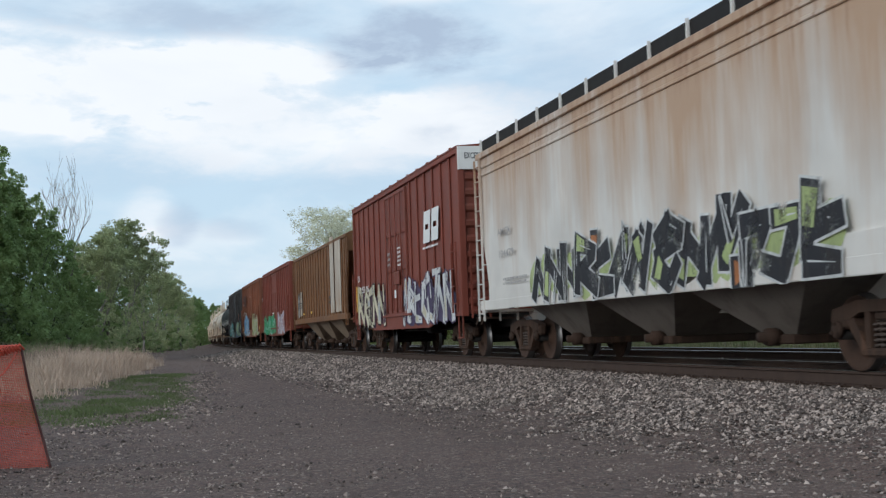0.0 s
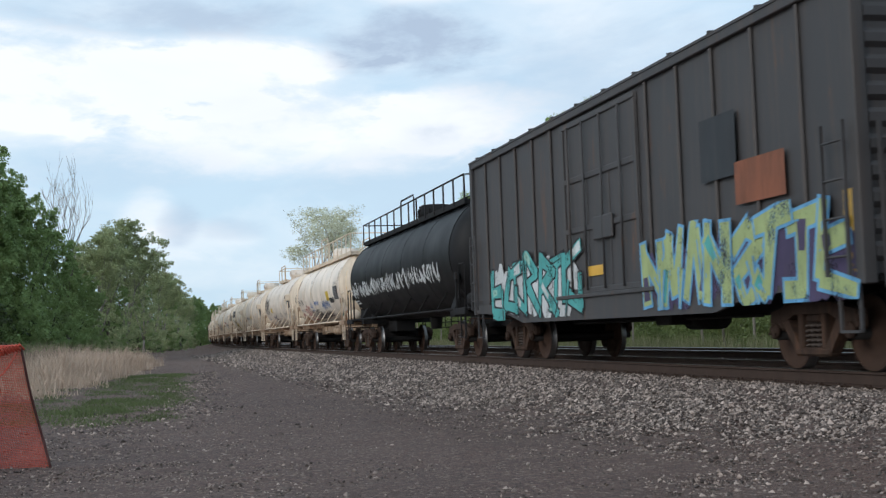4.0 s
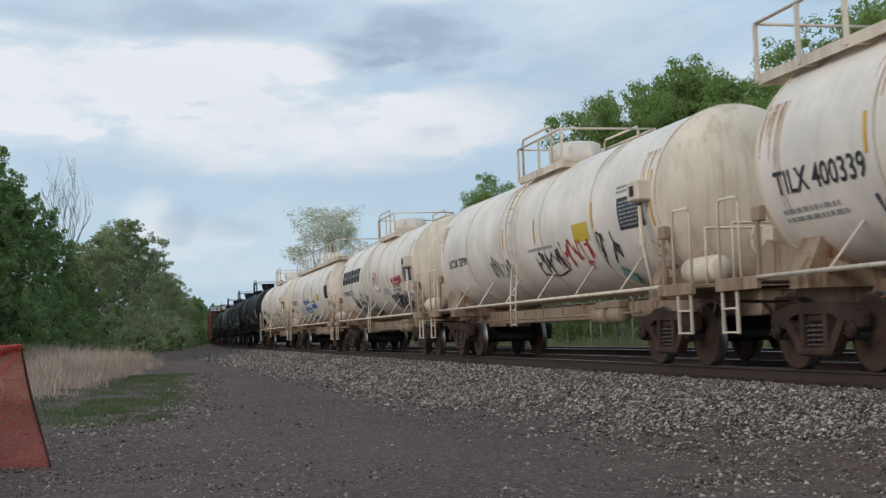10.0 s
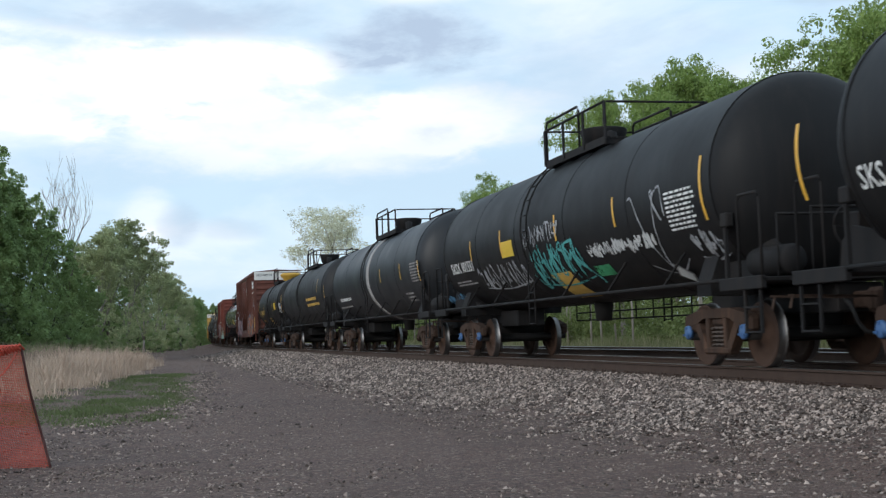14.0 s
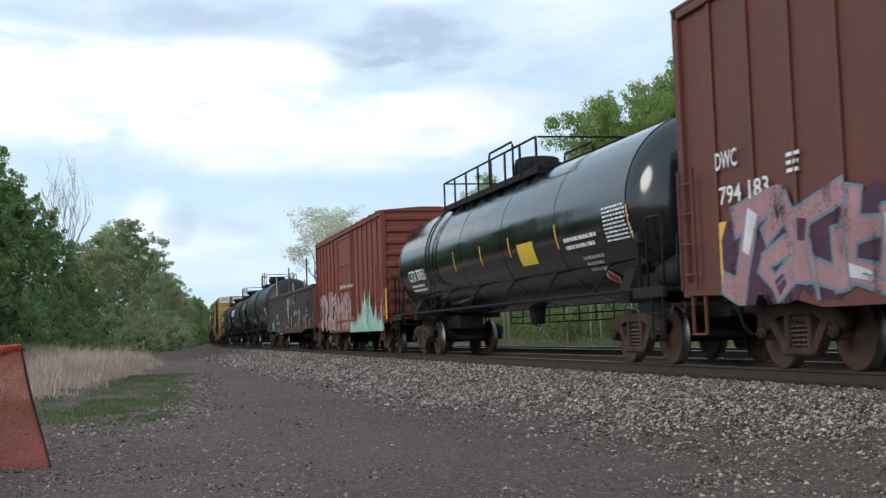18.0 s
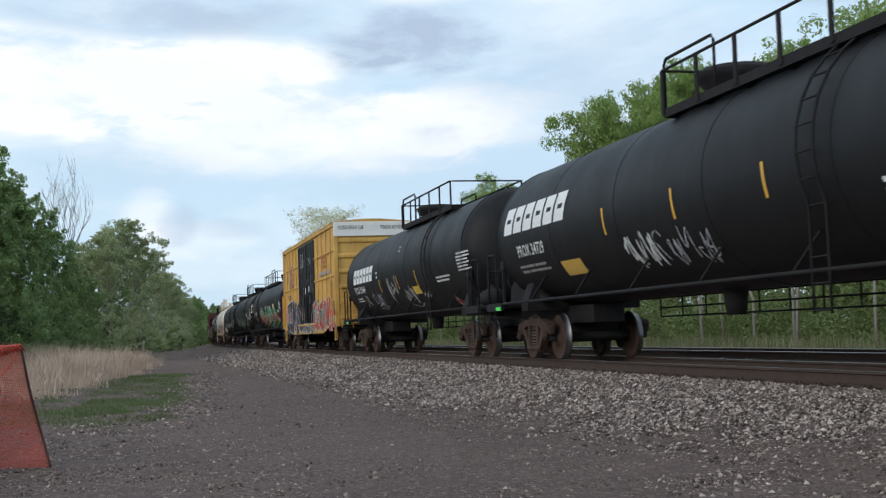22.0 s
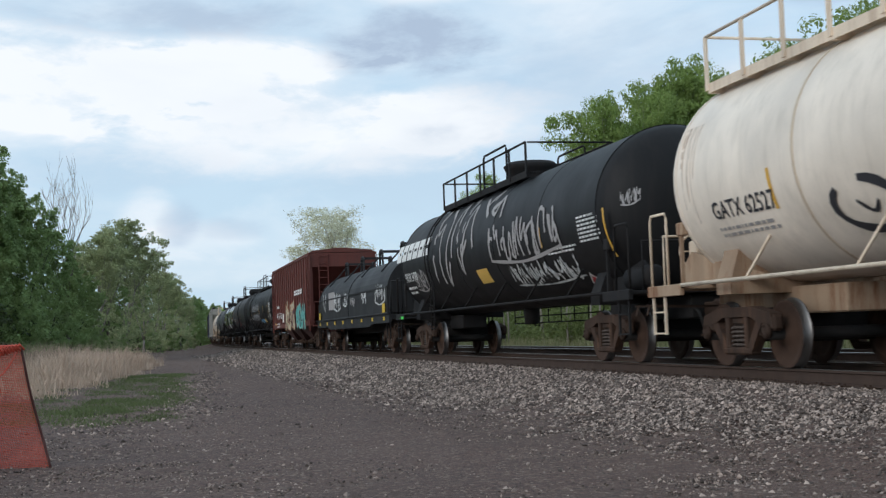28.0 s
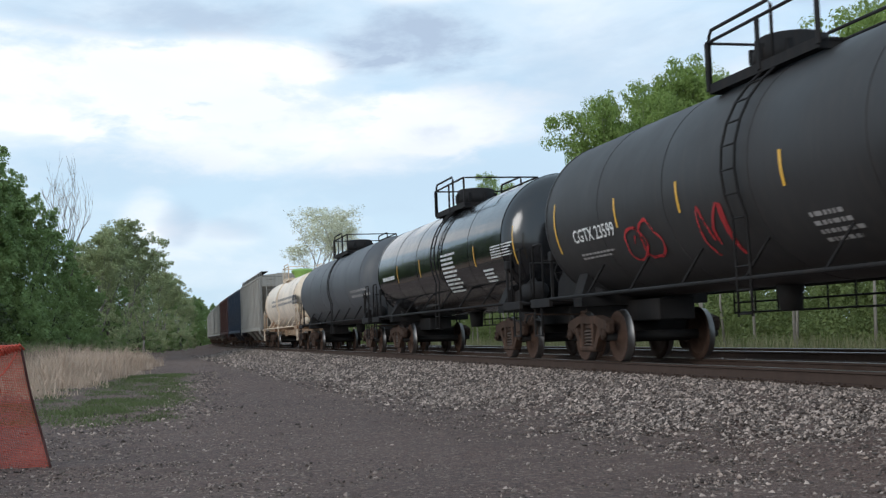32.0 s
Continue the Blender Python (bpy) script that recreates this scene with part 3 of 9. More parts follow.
def build_stones():
    r = np.random.default_rng(11)
    # ballast on the shoulder, thinning with distance; its toe runs out raggedly into the lot
    n = 150000
    y = 8.0 * (105 / 8.0) ** r.uniform(0, 1, n)
    d = r.uniform(-5.2, -0.95, n)
    toe = -2.95 - 0.75 * np.clip((y - 11) / 16, 0, 1) + 0.25 * np.sin(y * 0.8) + 0.2 * np.sin(y * 2.1 + 1.0) + 0.12 * np.sin(y * 5.3)
    keep = r.uniform(0, 1, n) < np.clip(np.exp((d - toe) / 0.42), 0, 1)
    x = TRACK_X + d + 0.5 * BEND * np.maximum(y - BEND_START, 0) ** 2
    x, y = x[keep], y[keep]
    size = (0.013 + 0.028 * r.uniform(0, 1, len(x)) ** 1.7) * (0.82 + np.clip((y - 11) / 40, 0, 1.4))
    tagged(scatter_stones("ballast", x, y, size, MT["stone"]), "pale grey crushed stone ballast on the track shoulder", "ballast", kind="stuff")
    n = 9000
    y = 8.5 * (60 / 8.5) ** r.uniform(0, 1, n)
    d = r.uniform(-0.6, 8.0, n)
    x = TRACK_X + d + 0.5 * BEND * np.maximum(y - BEND_START, 0) ** 2
    tagged(scatter_stones("track_bed_ballast", x, y, r.uniform(0.03, 0.06, n), MT["stone"]), "sooty crushed stone between the rails", "ballast", kind="stuff")
    # loose stones in the lot, more along the edges of the wheel tracks
    n = 80000
    y = 8.0 * (70 / 8.0) ** r.uniform(0, 1, n)
    x = r.uniform(-0.36, 0.62, n) * y
    lane = np.sin(x * 1.25 + 0.06 * y + 0.6) + 0.6 * np.sin(x * 3.1 + 1.0 + 0.4 * np.sin(y * 0.5)) + 0.5 * np.sin(x * 0.8 - y * 0.31)
    keep = (r.uniform(-1.8, 1.4, n) < lane) & (x < TRACK_X - 3.3)
    x, y = x[keep], y[keep]
    size = r.uniform(0.006, 0.018, len(x)) + (r.uniform(0, 1, len(x)) < 0.06) * r.uniform(0.006, 0.022, len(x))
    tagged(scatter_stones("loose_gravel", x, y, size, MT["stone_dusty"], 0.1), "loose grey gravel strewn over the lot", "gravel", kind="stuff")
    # paler stones spilled in small heaps along the grass verge
    n = 2800
    at = r.uniform(19, 50, 46)
    hx = np.where(at < 20.5, r.uniform(-1.0, 0.6, 46), 0.62 + (at - 22) * 0.068 + r.normal(0, 0.22, 46))
    k = r.integers(0, 46, n)
    y = at[k] + r.normal(0, 1.5, n)
    x = hx[k] + r.normal(0, 0.36, n)
    tagged(scatter_stones("verge_stones", x, y, r.uniform(0.012, 0.042, n), MT["stone_dusty"], 0.15), "pale stones spilled along the grass verge", "gravel", kind="stuff")


def sweep_rail(name, d, s0, s1, label):
    prof = [(-0.070, -0.185), (0.070, -0.185), (0.070, -0.172), (0.012, -0.155), (0.010, -0.045), (0.036, -0.035), (0.036, -0.006), (0.028, 0.0),
            (-0.028, 0.0), (-0.036, -0.006), (-0.036, -0.035), (-0.010, -0.045), (-0.012, -0.155), (-0.070, -0.172)]
    ss = [s0, 0.0, 20.0, BEND_START] + list(np.arange(BEND_START + 8, s1, 8.0))
    g = Geo()
    n = len(prof)
    vs = []
    for s in ss:
        for a, z in prof:
            x, y, _ = track_point(s, d + a)
            vs.append((x, y, z))
    for i in range(len(ss) - 1):
        for j in range(n):
            k = (j + 1) % n
            g.m.append(1 if j in (6, 7, 8) else 0)
            g.f.append([i * n + j, (i + 1) * n + j, (i + 1) * n + k, i * n + k])
            g.s.append(False)
    g.v = vs
    ob = new(name, g.mesh(name, MT["rail_side"], MT["rail_top"]))
    return tagged(ob, label, "rail", "rails", "structure")


def build_track():
    for c in (0.0, SECOND):
        for d in (-0.755, 0.755):
            sweep_rail("rail", c + d, -900.0, 1150.0, "rusty steel rail with a polished head on ballast")
    bed = tagged(new("sleepers"), "weathered timber ties bedded in ballast under the rails", "railway ties", kind="structure")
    g = Geo().box(-1.30, 1.30, -0.115, 0.115, -0.36, -0.19, 0.015)
    tie = g.mesh("tie", MT["tie"])
    plate = Geo().box(-0.20, 0.20, -0.10, 0.10, -0.195, -0.176, 0.006)
    for a in (-0.11, 0.11):
        for b in (-0.06, 0.06):
            plate.box(a - 0.012, a + 0.012, b - 0.012, b + 0.012, -0.18, -0.15)
    plate = plate.mesh("tie_plate", MT["rail_side"])
    i = 0
    s = 4.0
    while s < 62:
        for c in (0.0, SECOND):
            x, y, th = track_point(s, c)
            ob = part("tie", tie, None, bed, at=pose(x, y, 0, 0, 0, -math.degrees(th) + 1.2 * math.sin(i * 2.3)))
            for e in (-0.755, 0.755):
                if c == 0.0:
                    part("tie_plate", plate, None, ob, at=pose(e, 0, 0))
        s += 0.53
        i += 1


# ---- trees and plants ----


def leaf_cloud(centres, radii, count, size, seed, flat=0.75, split=0):
    """Small leaf sprays on lumpy clumps, facing outward and up; each clump may be split into sprigs."""
    r = np.random.default_rng(seed)
    centres, radii = np.array(centres, float), np.array(radii, float)
    if split:
        n = len(centres)
        k = r.normal(0, 1, (n, split, 3))
        k /= np.linalg.norm(k, axis=2)[..., None]
        centres = (centres[:, None] + k * (radii[:, None, None] * r.uniform(0.45, 1.0, (n, split, 1))) * np.array([1, 1, flat])).reshape(-1, 3)
        radii = (radii[:, None] * r.uniform(0.22, 0.5, (n, split))).reshape(-1)
    w = radii ** 1.7
    pick = r.choice(len(centres), count, p=w / w.sum())
    d = r.normal(0, 1, (count, 3))
    d /= np.linalg.norm(d, axis=1)[:, None]
    rad = radii[pick] * r.uniform(0.35, 1.1, count) ** 0.6
    c = centres[pick] + d * rad[:, None] * np.array([1, 1, flat])
    face = d + np.array([0, 0, 0.45]) + 0.35 * r.normal(0, 1, (count, 3))
    face /= np.linalg.norm(face, axis=1)[:, None]
    u = np.cross(face, r.normal(0, 1, (count, 3)))
    u /= np.linalg.norm(u, axis=1)[:, None] + 1e-9
    w3 = np.cross(face, u)
    s = size * r.uniform(0.55, 1.35, count)[:, None]
    k = r.uniform(0.45, 0.8, count)[:, None]
    v = np.stack([c - u * s, c - w3 * s * k + face * s * 0.15, c + u * s, c + w3 * s * k + face * s * 0.15], 1).reshape(-1, 3)
    i = (np.arange(count) * 4)[:, None]
    f = np.concatenate([i + np.array([[0, 1, 2]]), i + np.array([[0, 2, 3]])])
    return v, f


def grow(g, p, d, length, r, depth, rnd, tips, spread=0.55, lift=0.25, keep=1.0):
    """A tapering limb that forks."""
    pts, rs = [Vector(p)], [r]
    q, dd = Vector(p), Vector(d)
    steps = 3
    for i in range(steps):
        dd = (dd + Vector((rnd.uniform(-1, 1), rnd.uniform(-1, 1), rnd.uniform(-0.4, 0.8))) * 0.13).normalized()
        q = q + dd * (length / steps)
        pts.append(q.copy())
        rs.append(r * (1 - 0.42 * (i + 1) / steps))
    g.tube(pts, rs, 6 if depth > 2 else 4)
    tips.append((tuple(q), depth))
    if depth <= 0:
        return
    for k in range(rnd.choice((2, 3, 3))):
        a = rnd.uniform(0, 2 * math.pi)
        side = Vector((math.cos(a), math.sin(a), rnd.uniform(-0.1, 0.5) + lift))
        nd = (dd * (1 - spread) + side.normalized() * spread).normalized()
        start = pts[-1] if k < 2 else pts[-2]
        grow(g, start, nd, length * rnd.uniform(0.6, 0.82), max(0.022 if keep > 1 else 0.0, rs[-1] * keep * rnd.uniform(0.6, 0.8)), depth - 1, rnd, tips, spread, lift, keep)


def make_tree(seed, height, width, leaf, bark, leaves, size, low=0.2, depth=4, label="", flat=0.75, clump=0.16, skirt=0, split=6, limb=0.0085):
    """A tree at the origin: forked trunk and a ragged crown of small leaf sprays."""
    rnd = random.Random(seed)
    g, tips = Geo(), []
    th = height * low
    lean = Vector((rnd.uniform(-0.06, 0.06), rnd.uniform(-0.06, 0.06), 1)).normalized()
    g.tube([(0, 0, -0.3), tuple(lean * (th * 0.5)), tuple(lean * th)], [height * 0.018, height * 0.014, height * 0.012], 7)
    for k in range(4):
        a = k * 1.57 + rnd.uniform(-0.5, 0.5)
        d = Vector((math.cos(a) * 0.45, math.sin(a) * 0.45, 1.0)).normalized()
        grow(g, lean * th * rnd.uniform(0.75, 1.0), d, height * 0.28, height * (limb if leaves else 0.012), depth - 1, rnd, tips, spread=0.55 if leaves else 0.66, keep=1.0 if leaves else 1.2)
    # scale the limbs to the wanted outline
    v = np.array(g.v)
    zmax, wmax = max(t[0][2] for t in tips), max(math.hypot(t[0][0], t[0][1]) for t in tips)
    kz, kw = height * 0.93 / zmax, width * 0.5 * 0.9 / wmax

    def fit(p):
        f = min(1.0, max(0.0, p[2] / (th + 0.01)))
        return (p[0] * (1 + (kw - 1) * f), p[1] * (1 + (kw - 1) * f), p[2] * kz)
    g.v = [fit(p) for p in g.v]
    root = thing("tree", label, "tree", "trees beside the railway")
    part("trunk", g, bark, root)
    if leaves:
        cs = [fit(t[0]) for t in tips if t[1] <= 2]
        rr = [width * clump * rnd.uniform(0.6, 1.3) for _ in cs]
        # low boughs that clothe the stem, wide at the foot and narrow at the top
        for k in range(skirt):
            f = k / skirt
            a, q = k * 2.4 + rnd.uniform(-0.4, 0.4), (1.0 - f) ** 0.8 * rnd.uniform(0.55, 1.05)
            cs.append((math.cos(a) * width * 0.46 * q, math.sin(a) * width * 0.46 * q, height * (0.05 + 0.92 * f)))
            rr.append(width * (0.05 + 0.085 * (1 - f)) * rnd.uniform(0.7, 1.3))
        v, f = leaf_cloud(cs, rr, leaves, size, seed, flat, split)
        part("crown", fast_mesh("crown", v, f, [leaf]), None, root)
    return root


def build_trees():
    kinds = {
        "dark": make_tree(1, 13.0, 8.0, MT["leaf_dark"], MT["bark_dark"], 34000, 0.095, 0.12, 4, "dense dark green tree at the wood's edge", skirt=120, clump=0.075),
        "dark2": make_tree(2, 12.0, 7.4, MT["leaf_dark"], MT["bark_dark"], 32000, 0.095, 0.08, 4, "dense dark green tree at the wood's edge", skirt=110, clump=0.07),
        "dull": make_tree(3, 12.5, 7.5, MT["leaf_hazed"], MT["bark"], 21000, 0.085, 0.10, 4, "dull green tree with thin spring leaves, paled for haze", skirt=34, clump=0.085, limb=0.011),
        "dull2": make_tree(4, 11.0, 6.8, MT["leaf_hazed"], MT["bark"], 18000, 0.085, 0.10, 4, "dull green tree with thin spring leaves, paled for haze", skirt=28, clump=0.085, limb=0.011),
        "fresh": make_tree(5, 12.0, 8.5, MT["leaf"], MT["bark"], 46000, 0.066, 0.16, 4, "fresh green tree with open spring foliage", clump=0.118, split=8, limb=0.013),
        "fresh2": make_tree(6, 11.5, 7.5, MT["leaf"], MT["bark"], 42000, 0.066, 0.14, 4, "fresh green tree with open spring foliage", clump=0.118, split=8, limb=0.013),
        "pale": make_tree(7, 15.0, 10.0, MT["leaf_pale"], MT["bark"], 24000, 0.055, 0.25, 5, "sparse pale tree just coming into leaf", clump=0.07, split=5, limb=0.014),
        "bare": make_tree(8, 13.0, 5.5, None, MT["bark_bare"], 0, 0.2, 0.25, 5, "bare grey tree without leaves"),
    }
    rnd = random.Random(5)
    used = set()

    def plant(kind, x, y, h=1.0, turn=None, wide=1.0):
        src = kinds[kind]
        z = float(ground_height(np.array([float(x)]), np.array([float(y)]))[0])
        m = pose(x, y, z, 0, 0, rnd.uniform(0, 360) if turn is None else turn)
        if kind not in used:
            used.add(kind)
            src.matrix_basis = m
            src.scale = (h * wide, h * wide, h)
            return src
        ob = copy_thing(src, m)
        ob.scale = (h * wide, h * wide, h)
        return ob
    for row in TREES:
        plant(*row)
    return kinds


# kind, x, y, size: the wood on the camera's side of the bend, then beyond the tracks
TREES = [
    ("dark", -10.4, 85, 1.18, 20), ("dark2", -8.2, 93, 1.08, 0, 0.9), ("dark", -6.6, 101, 0.82, 200, 0.9), ("dark2", -14.5, 90, 1.3, 90), ("dark2", -5.3, 107, 0.72, 140), ("dark", -11.5, 98, 1.1, 75), ("dark", -8.6, 88, 0.80, 130),
    ("dark2", -4.4, 112, 0.56, 60), ("dark2", -11.5, 80, 0.8, 10), ("bare", -5.5, 106, 1.42, 30, 0.8),
    ("dull", -3.4, 118, 0.95, 0), ("dull2", -4.6, 126, 1.08, 50), ("dull", -1.1, 136, 1.22, 100, 1.0), ("dull2", -2.9, 132, 1.24, 160, 0.95), ("dull", 0.6, 146, 1.04, 200), ("dull2", 1.9, 156, 1.08, 250), ("bare", -2.9, 128, 1.05, 200),
    ("dark2", -3.0, 128, 0.66, 20), ("dark", 0.0, 150, 0.66, 50), ("dull2", 3.1, 168, 1.0, 20), ("dull", 4.2, 180, 0.93, 300), ("dark2", 3.6, 176, 0.68, 80), ("dull2", 5.6, 195, 0.92, 10),
    ("dull", 6.9, 212, 0.8, 60), ("dark", 6.6, 216, 0.6, 60), ("dull2", 8.6, 232, 0.85, 120), ("dark2", 10.2, 255, 0.78, 180), ("dark2", 12.2, 280, 0.95, 240), ("dark2", 14.6, 305, 0.98, 300), ("dark2", 17.5, 330, 0.85, 0),
    ("dark2", 20.5, 352, 0.95, 30), ("dark2", 24.0, 378, 0.95, 70), ("dark", 28.0, 400, 0.8, 110),
    ("pale", 22.0, 148, 1.2, 40, 1.3),
    ("fresh", 25.5, 63.0, 1.27, 0, 0.74), ("fresh2", 31.0, 60.0, 1.2, 80, 0.9), ("fresh", 33.2, 66.0, 1.46, 120, 0.85), ("fresh2", 31.2, 66.0, 1.5, 200, 0.72), ("fresh", 33.6, 56.0, 1.1, 300, 0.8), ("fresh", 25.7, 85.0, 1.10, 160, 0.8), ("fresh2", 28.5, 92.0, 0.9, 220), ("bare", 28.2, 64.0, 1.1, 10), ("fresh", 33.0, 50.0, 1.36, 270, 0.9), ("fresh2", 31.8, 44.5, 1.3, 30, 0.9),
    ("fresh", 31.5, 38.5, 1.25, 130, 0.95), ("fresh2", 31.5, 33.0, 1.3, 60), ("fresh", 31.5, 27.0, 1.2, 200), ("fresh2", 34.0, 74.0, 0.95, 20), ("fresh", 38.0, 46.0, 1.3, 90), ("fresh2", 37.0, 56.0, 1.3, 90), ("fresh", 25.5, 72.0, 0.72, 300),
    ("bare", 26.5, 98, 0.8, 50), ("bare", 25.0, 106, 0.7, 100), ("dull", 29.0, 116, 0.7, 0),
]


def build_brush():
    """Undergrowth beyond the tracks and under the wood's edge."""
    r = np.random.default_rng(21)
    cs, rad = [], []
    for i in range(260):
        y = 12 + 130 * (i / 260.0) ** 1.3
        d = r.uniform(11.5, 17.0)
        x, yy, _ = track_point(float(y), float(d))
        cs.append((x, yy, GROUND_Z + r.uniform(0.2, 2.3)))
        rad.append(r.uniform(0.5, 1.3))
    v, f = leaf_cloud(cs, rad, 140000, 0.065, 4, 0.9)
    tagged(new("brush", fast_mesh("brush", v, f, [MT["leaf_brush"]])), "bright green brush along the far side of the tracks", "brush", kind="stuff")
    cs, rad = [], []
    for i in range(420):
        t = i / 420.0
        y = 74 + 330 * t ** 1.25
        u = max(y - BEND_START, 0)
        x = -13.0 + 0.0 * y + 0.5 * BEND * u * u + 12.0 * min(1.0, (y - 70) / 130.0) + r.uniform(-1.5, 2.8) + 1.0 * min(1.0, (y - 70) / 40.0)
        cs.append((x, y, GROUND_Z + r.uniform(0.1, 3.4)))
        rad.append(r.uniform(0.7, 1.7))
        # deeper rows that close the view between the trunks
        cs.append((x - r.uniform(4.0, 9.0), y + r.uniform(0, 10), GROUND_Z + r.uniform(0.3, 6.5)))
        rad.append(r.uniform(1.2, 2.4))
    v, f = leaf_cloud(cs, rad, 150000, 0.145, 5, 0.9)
    tagged(new("undergrowth", fast_mesh("undergrowth", v, f, [MT["leaf_shade"]])), "green undergrowth along the wood's edge, toned dark for shade", "undergrowth", kind="stuff")
    cs, rad = [], []
    for i in range(760):
        y = 8 + 330 * (i / 760.0) ** 1.5
        x, yy, _ = track_point(float(y), float(r.uniform(18.0, 34.0)))
        cs.append((x, yy, GROUND_Z + 4.6 * r.uniform(0.0, 1.0) ** 1.2))
        rad.append(r.uniform(1.0, 2.2))
    v, f = leaf_cloud(cs, rad, 170000, 0.19, 6, 0.9)
    tagged(new("far_thicket", fast_mesh("far_thicket", v, f, [MT["leaf_brush"]])), "dense green thicket behind the railway", "thicket", kind="stuff")
    # saplings among the brush
    for i in range(36):
        y = 15 + i * 2.5 + r.uniform(-1, 1)
        x, yy, _ = track_point(float(y), float(r.uniform(10.6, 14.0)))
        g = Geo().tube([(0, 0, -0.2), (r.uniform(-0.1, 0.1), r.uniform(-0.1, 0.1), 2.0), (r.uniform(-0.4, 0.4), r.uniform(-0.4, 0.4), 4.6)], [0.06, 0.045, 0.02], 6)
        ob = new("sapling", g.mesh("sapling", MT["bark_sapling"]))
        ob.matrix_basis = pose(x, yy, GROUND_Z)
        tagged(ob, "thin pale sapling trunk in the brush", "sapling", "saplings beyond the tracks")


def blades(name, px, py, height, width, mat, seed, lean=0.35):
    n = len(px)
    r = np.random.default_rng(seed)
    a = r.uniform(0, 2 * np.pi, n)
    dx, dy = np.cos(a) * width, np.sin(a) * width
    b = r.uniform(0, 2 * np.pi, n)
    lx, ly = np.cos(b) * height * lean * r.uniform(0, 1, n), np.sin(b) * height * lean * r.uniform(0, 1, n)
    z = ground_height(px, py) - 0.02
    base = np.stack([px, py, z], -1)
    v = np.stack([base + np.stack([-dx, -dy, 0 * z], -1), base + np.stack([dx, dy, 0 * z], -1),
                  base + np.stack([lx * 0.4 + dx * 0.7, ly * 0.4 + dy * 0.7, height * 0.6], -1), base + np.stack([lx * 0.4 - dx * 0.7, ly * 0.4 - dy * 0.7, height * 0.6], -1),
                  base + np.stack([lx, ly, height], -1)], 1).reshape(-1, 3)
    i = (np.arange(n) * 5)[:, None]
    f = np.concatenate([i + np.array([[0, 1, 2]]), i + np.array([[0, 2, 3]]), i + np.array([[3, 2, 4]])])
    return new(name, fast_mesh(name, v, f, [mat]))


def build_grass():
    r = np.random.default_rng(31)
    # tall dry grass bank
    n = 40000
    y = 29 + 42 * r.uniform(0, 1, n) ** 0.8
    edge = -2.1 + 0.072 * (y - 30) + 0.35 * np.sin(y * 0.9)
    edge = edge + r.normal(0, 0.3, n)
    x = edge - np.abs(r.normal(0, 2.4, n))
    clump = 0.66 + 0.42 * np.sin(x * 2.3 + y * 0.7) * np.sin(y * 1.1 - x) + 0.34 * np.sin(x * 5.1 + np.sin(y * 1.7) * 2)
    h = clump * r.uniform(0.35, 1.05, n) * np.clip((y - 27) / 14, 0.35, 1.0) * np.clip((edge - x) / 1.2 + 0.4, 0.4, 1.0)
    tagged(blades("dry_grass", x, y, h, 0.012, MT["dry_grass"], 1, 0.75), "tall dry tan grass at the edge of the lot", "grass", kind="stuff")
    # brown weeds and shrubs behind the bank
    n, c = 9000, 90
    cy = r.uniform(40, 72, c)
    cx = -3.6 + 0.06 * (cy - 45) - np.abs(r.normal(0, 2.6, c))
    k = r.integers(0, c, n)
    y = cy[k] + r.normal(0, 0.5, n)
    x = cx[k] + r.normal(0, 0.3, n)
    tagged(blades("dry_weeds", x, y, r.uniform(0.5, 1.0, c)[k] * r.uniform(0.6, 1.7, n), 0.012, MT["dry_brush"], 8, 0.45), "brown dry weeds behind the grass bank", "weeds", kind="stuff")
    n, c = 44000, 150
    cy = r.uniform(19.3, 50, c)
    cx = 0.85 + 0.03 * (cy - 20) - np.abs(r.normal(0, 1.8, c)) - 0.2
    cr = r.uniform(0.08, 0.5, c)
    k = r.choice(c, n, p=cr / cr.sum())
    y = cy[k] + r.normal(0, 1.3, n) * cr[k]
    x = cx[k] + r.normal(0, 0.7, n) * cr[k]
    tagged(blades("green_grass", x, y, r.uniform(0.02, 0.085, len(x)), 0.007, MT["grass"], 2, 1.1), "short green grass patch on the gravel verge", "grass", kind="stuff")
    n = 17000
    y = r.uniform(14, 90, n)
    xs, ys = np.empty(n), np.empty(n)
    for i in range(n):
        xs[i], ys[i], _ = track_point(float(y[i]), 8.6 + abs(r.normal(0, 1.4)))
    tagged(blades("far_verge_grass", xs, ys, r.uniform(0.2, 1.0, n), 0.012, MT["verge_grass"], 3), "dry grass strip beyond the second track", "grass", kind="stuff")


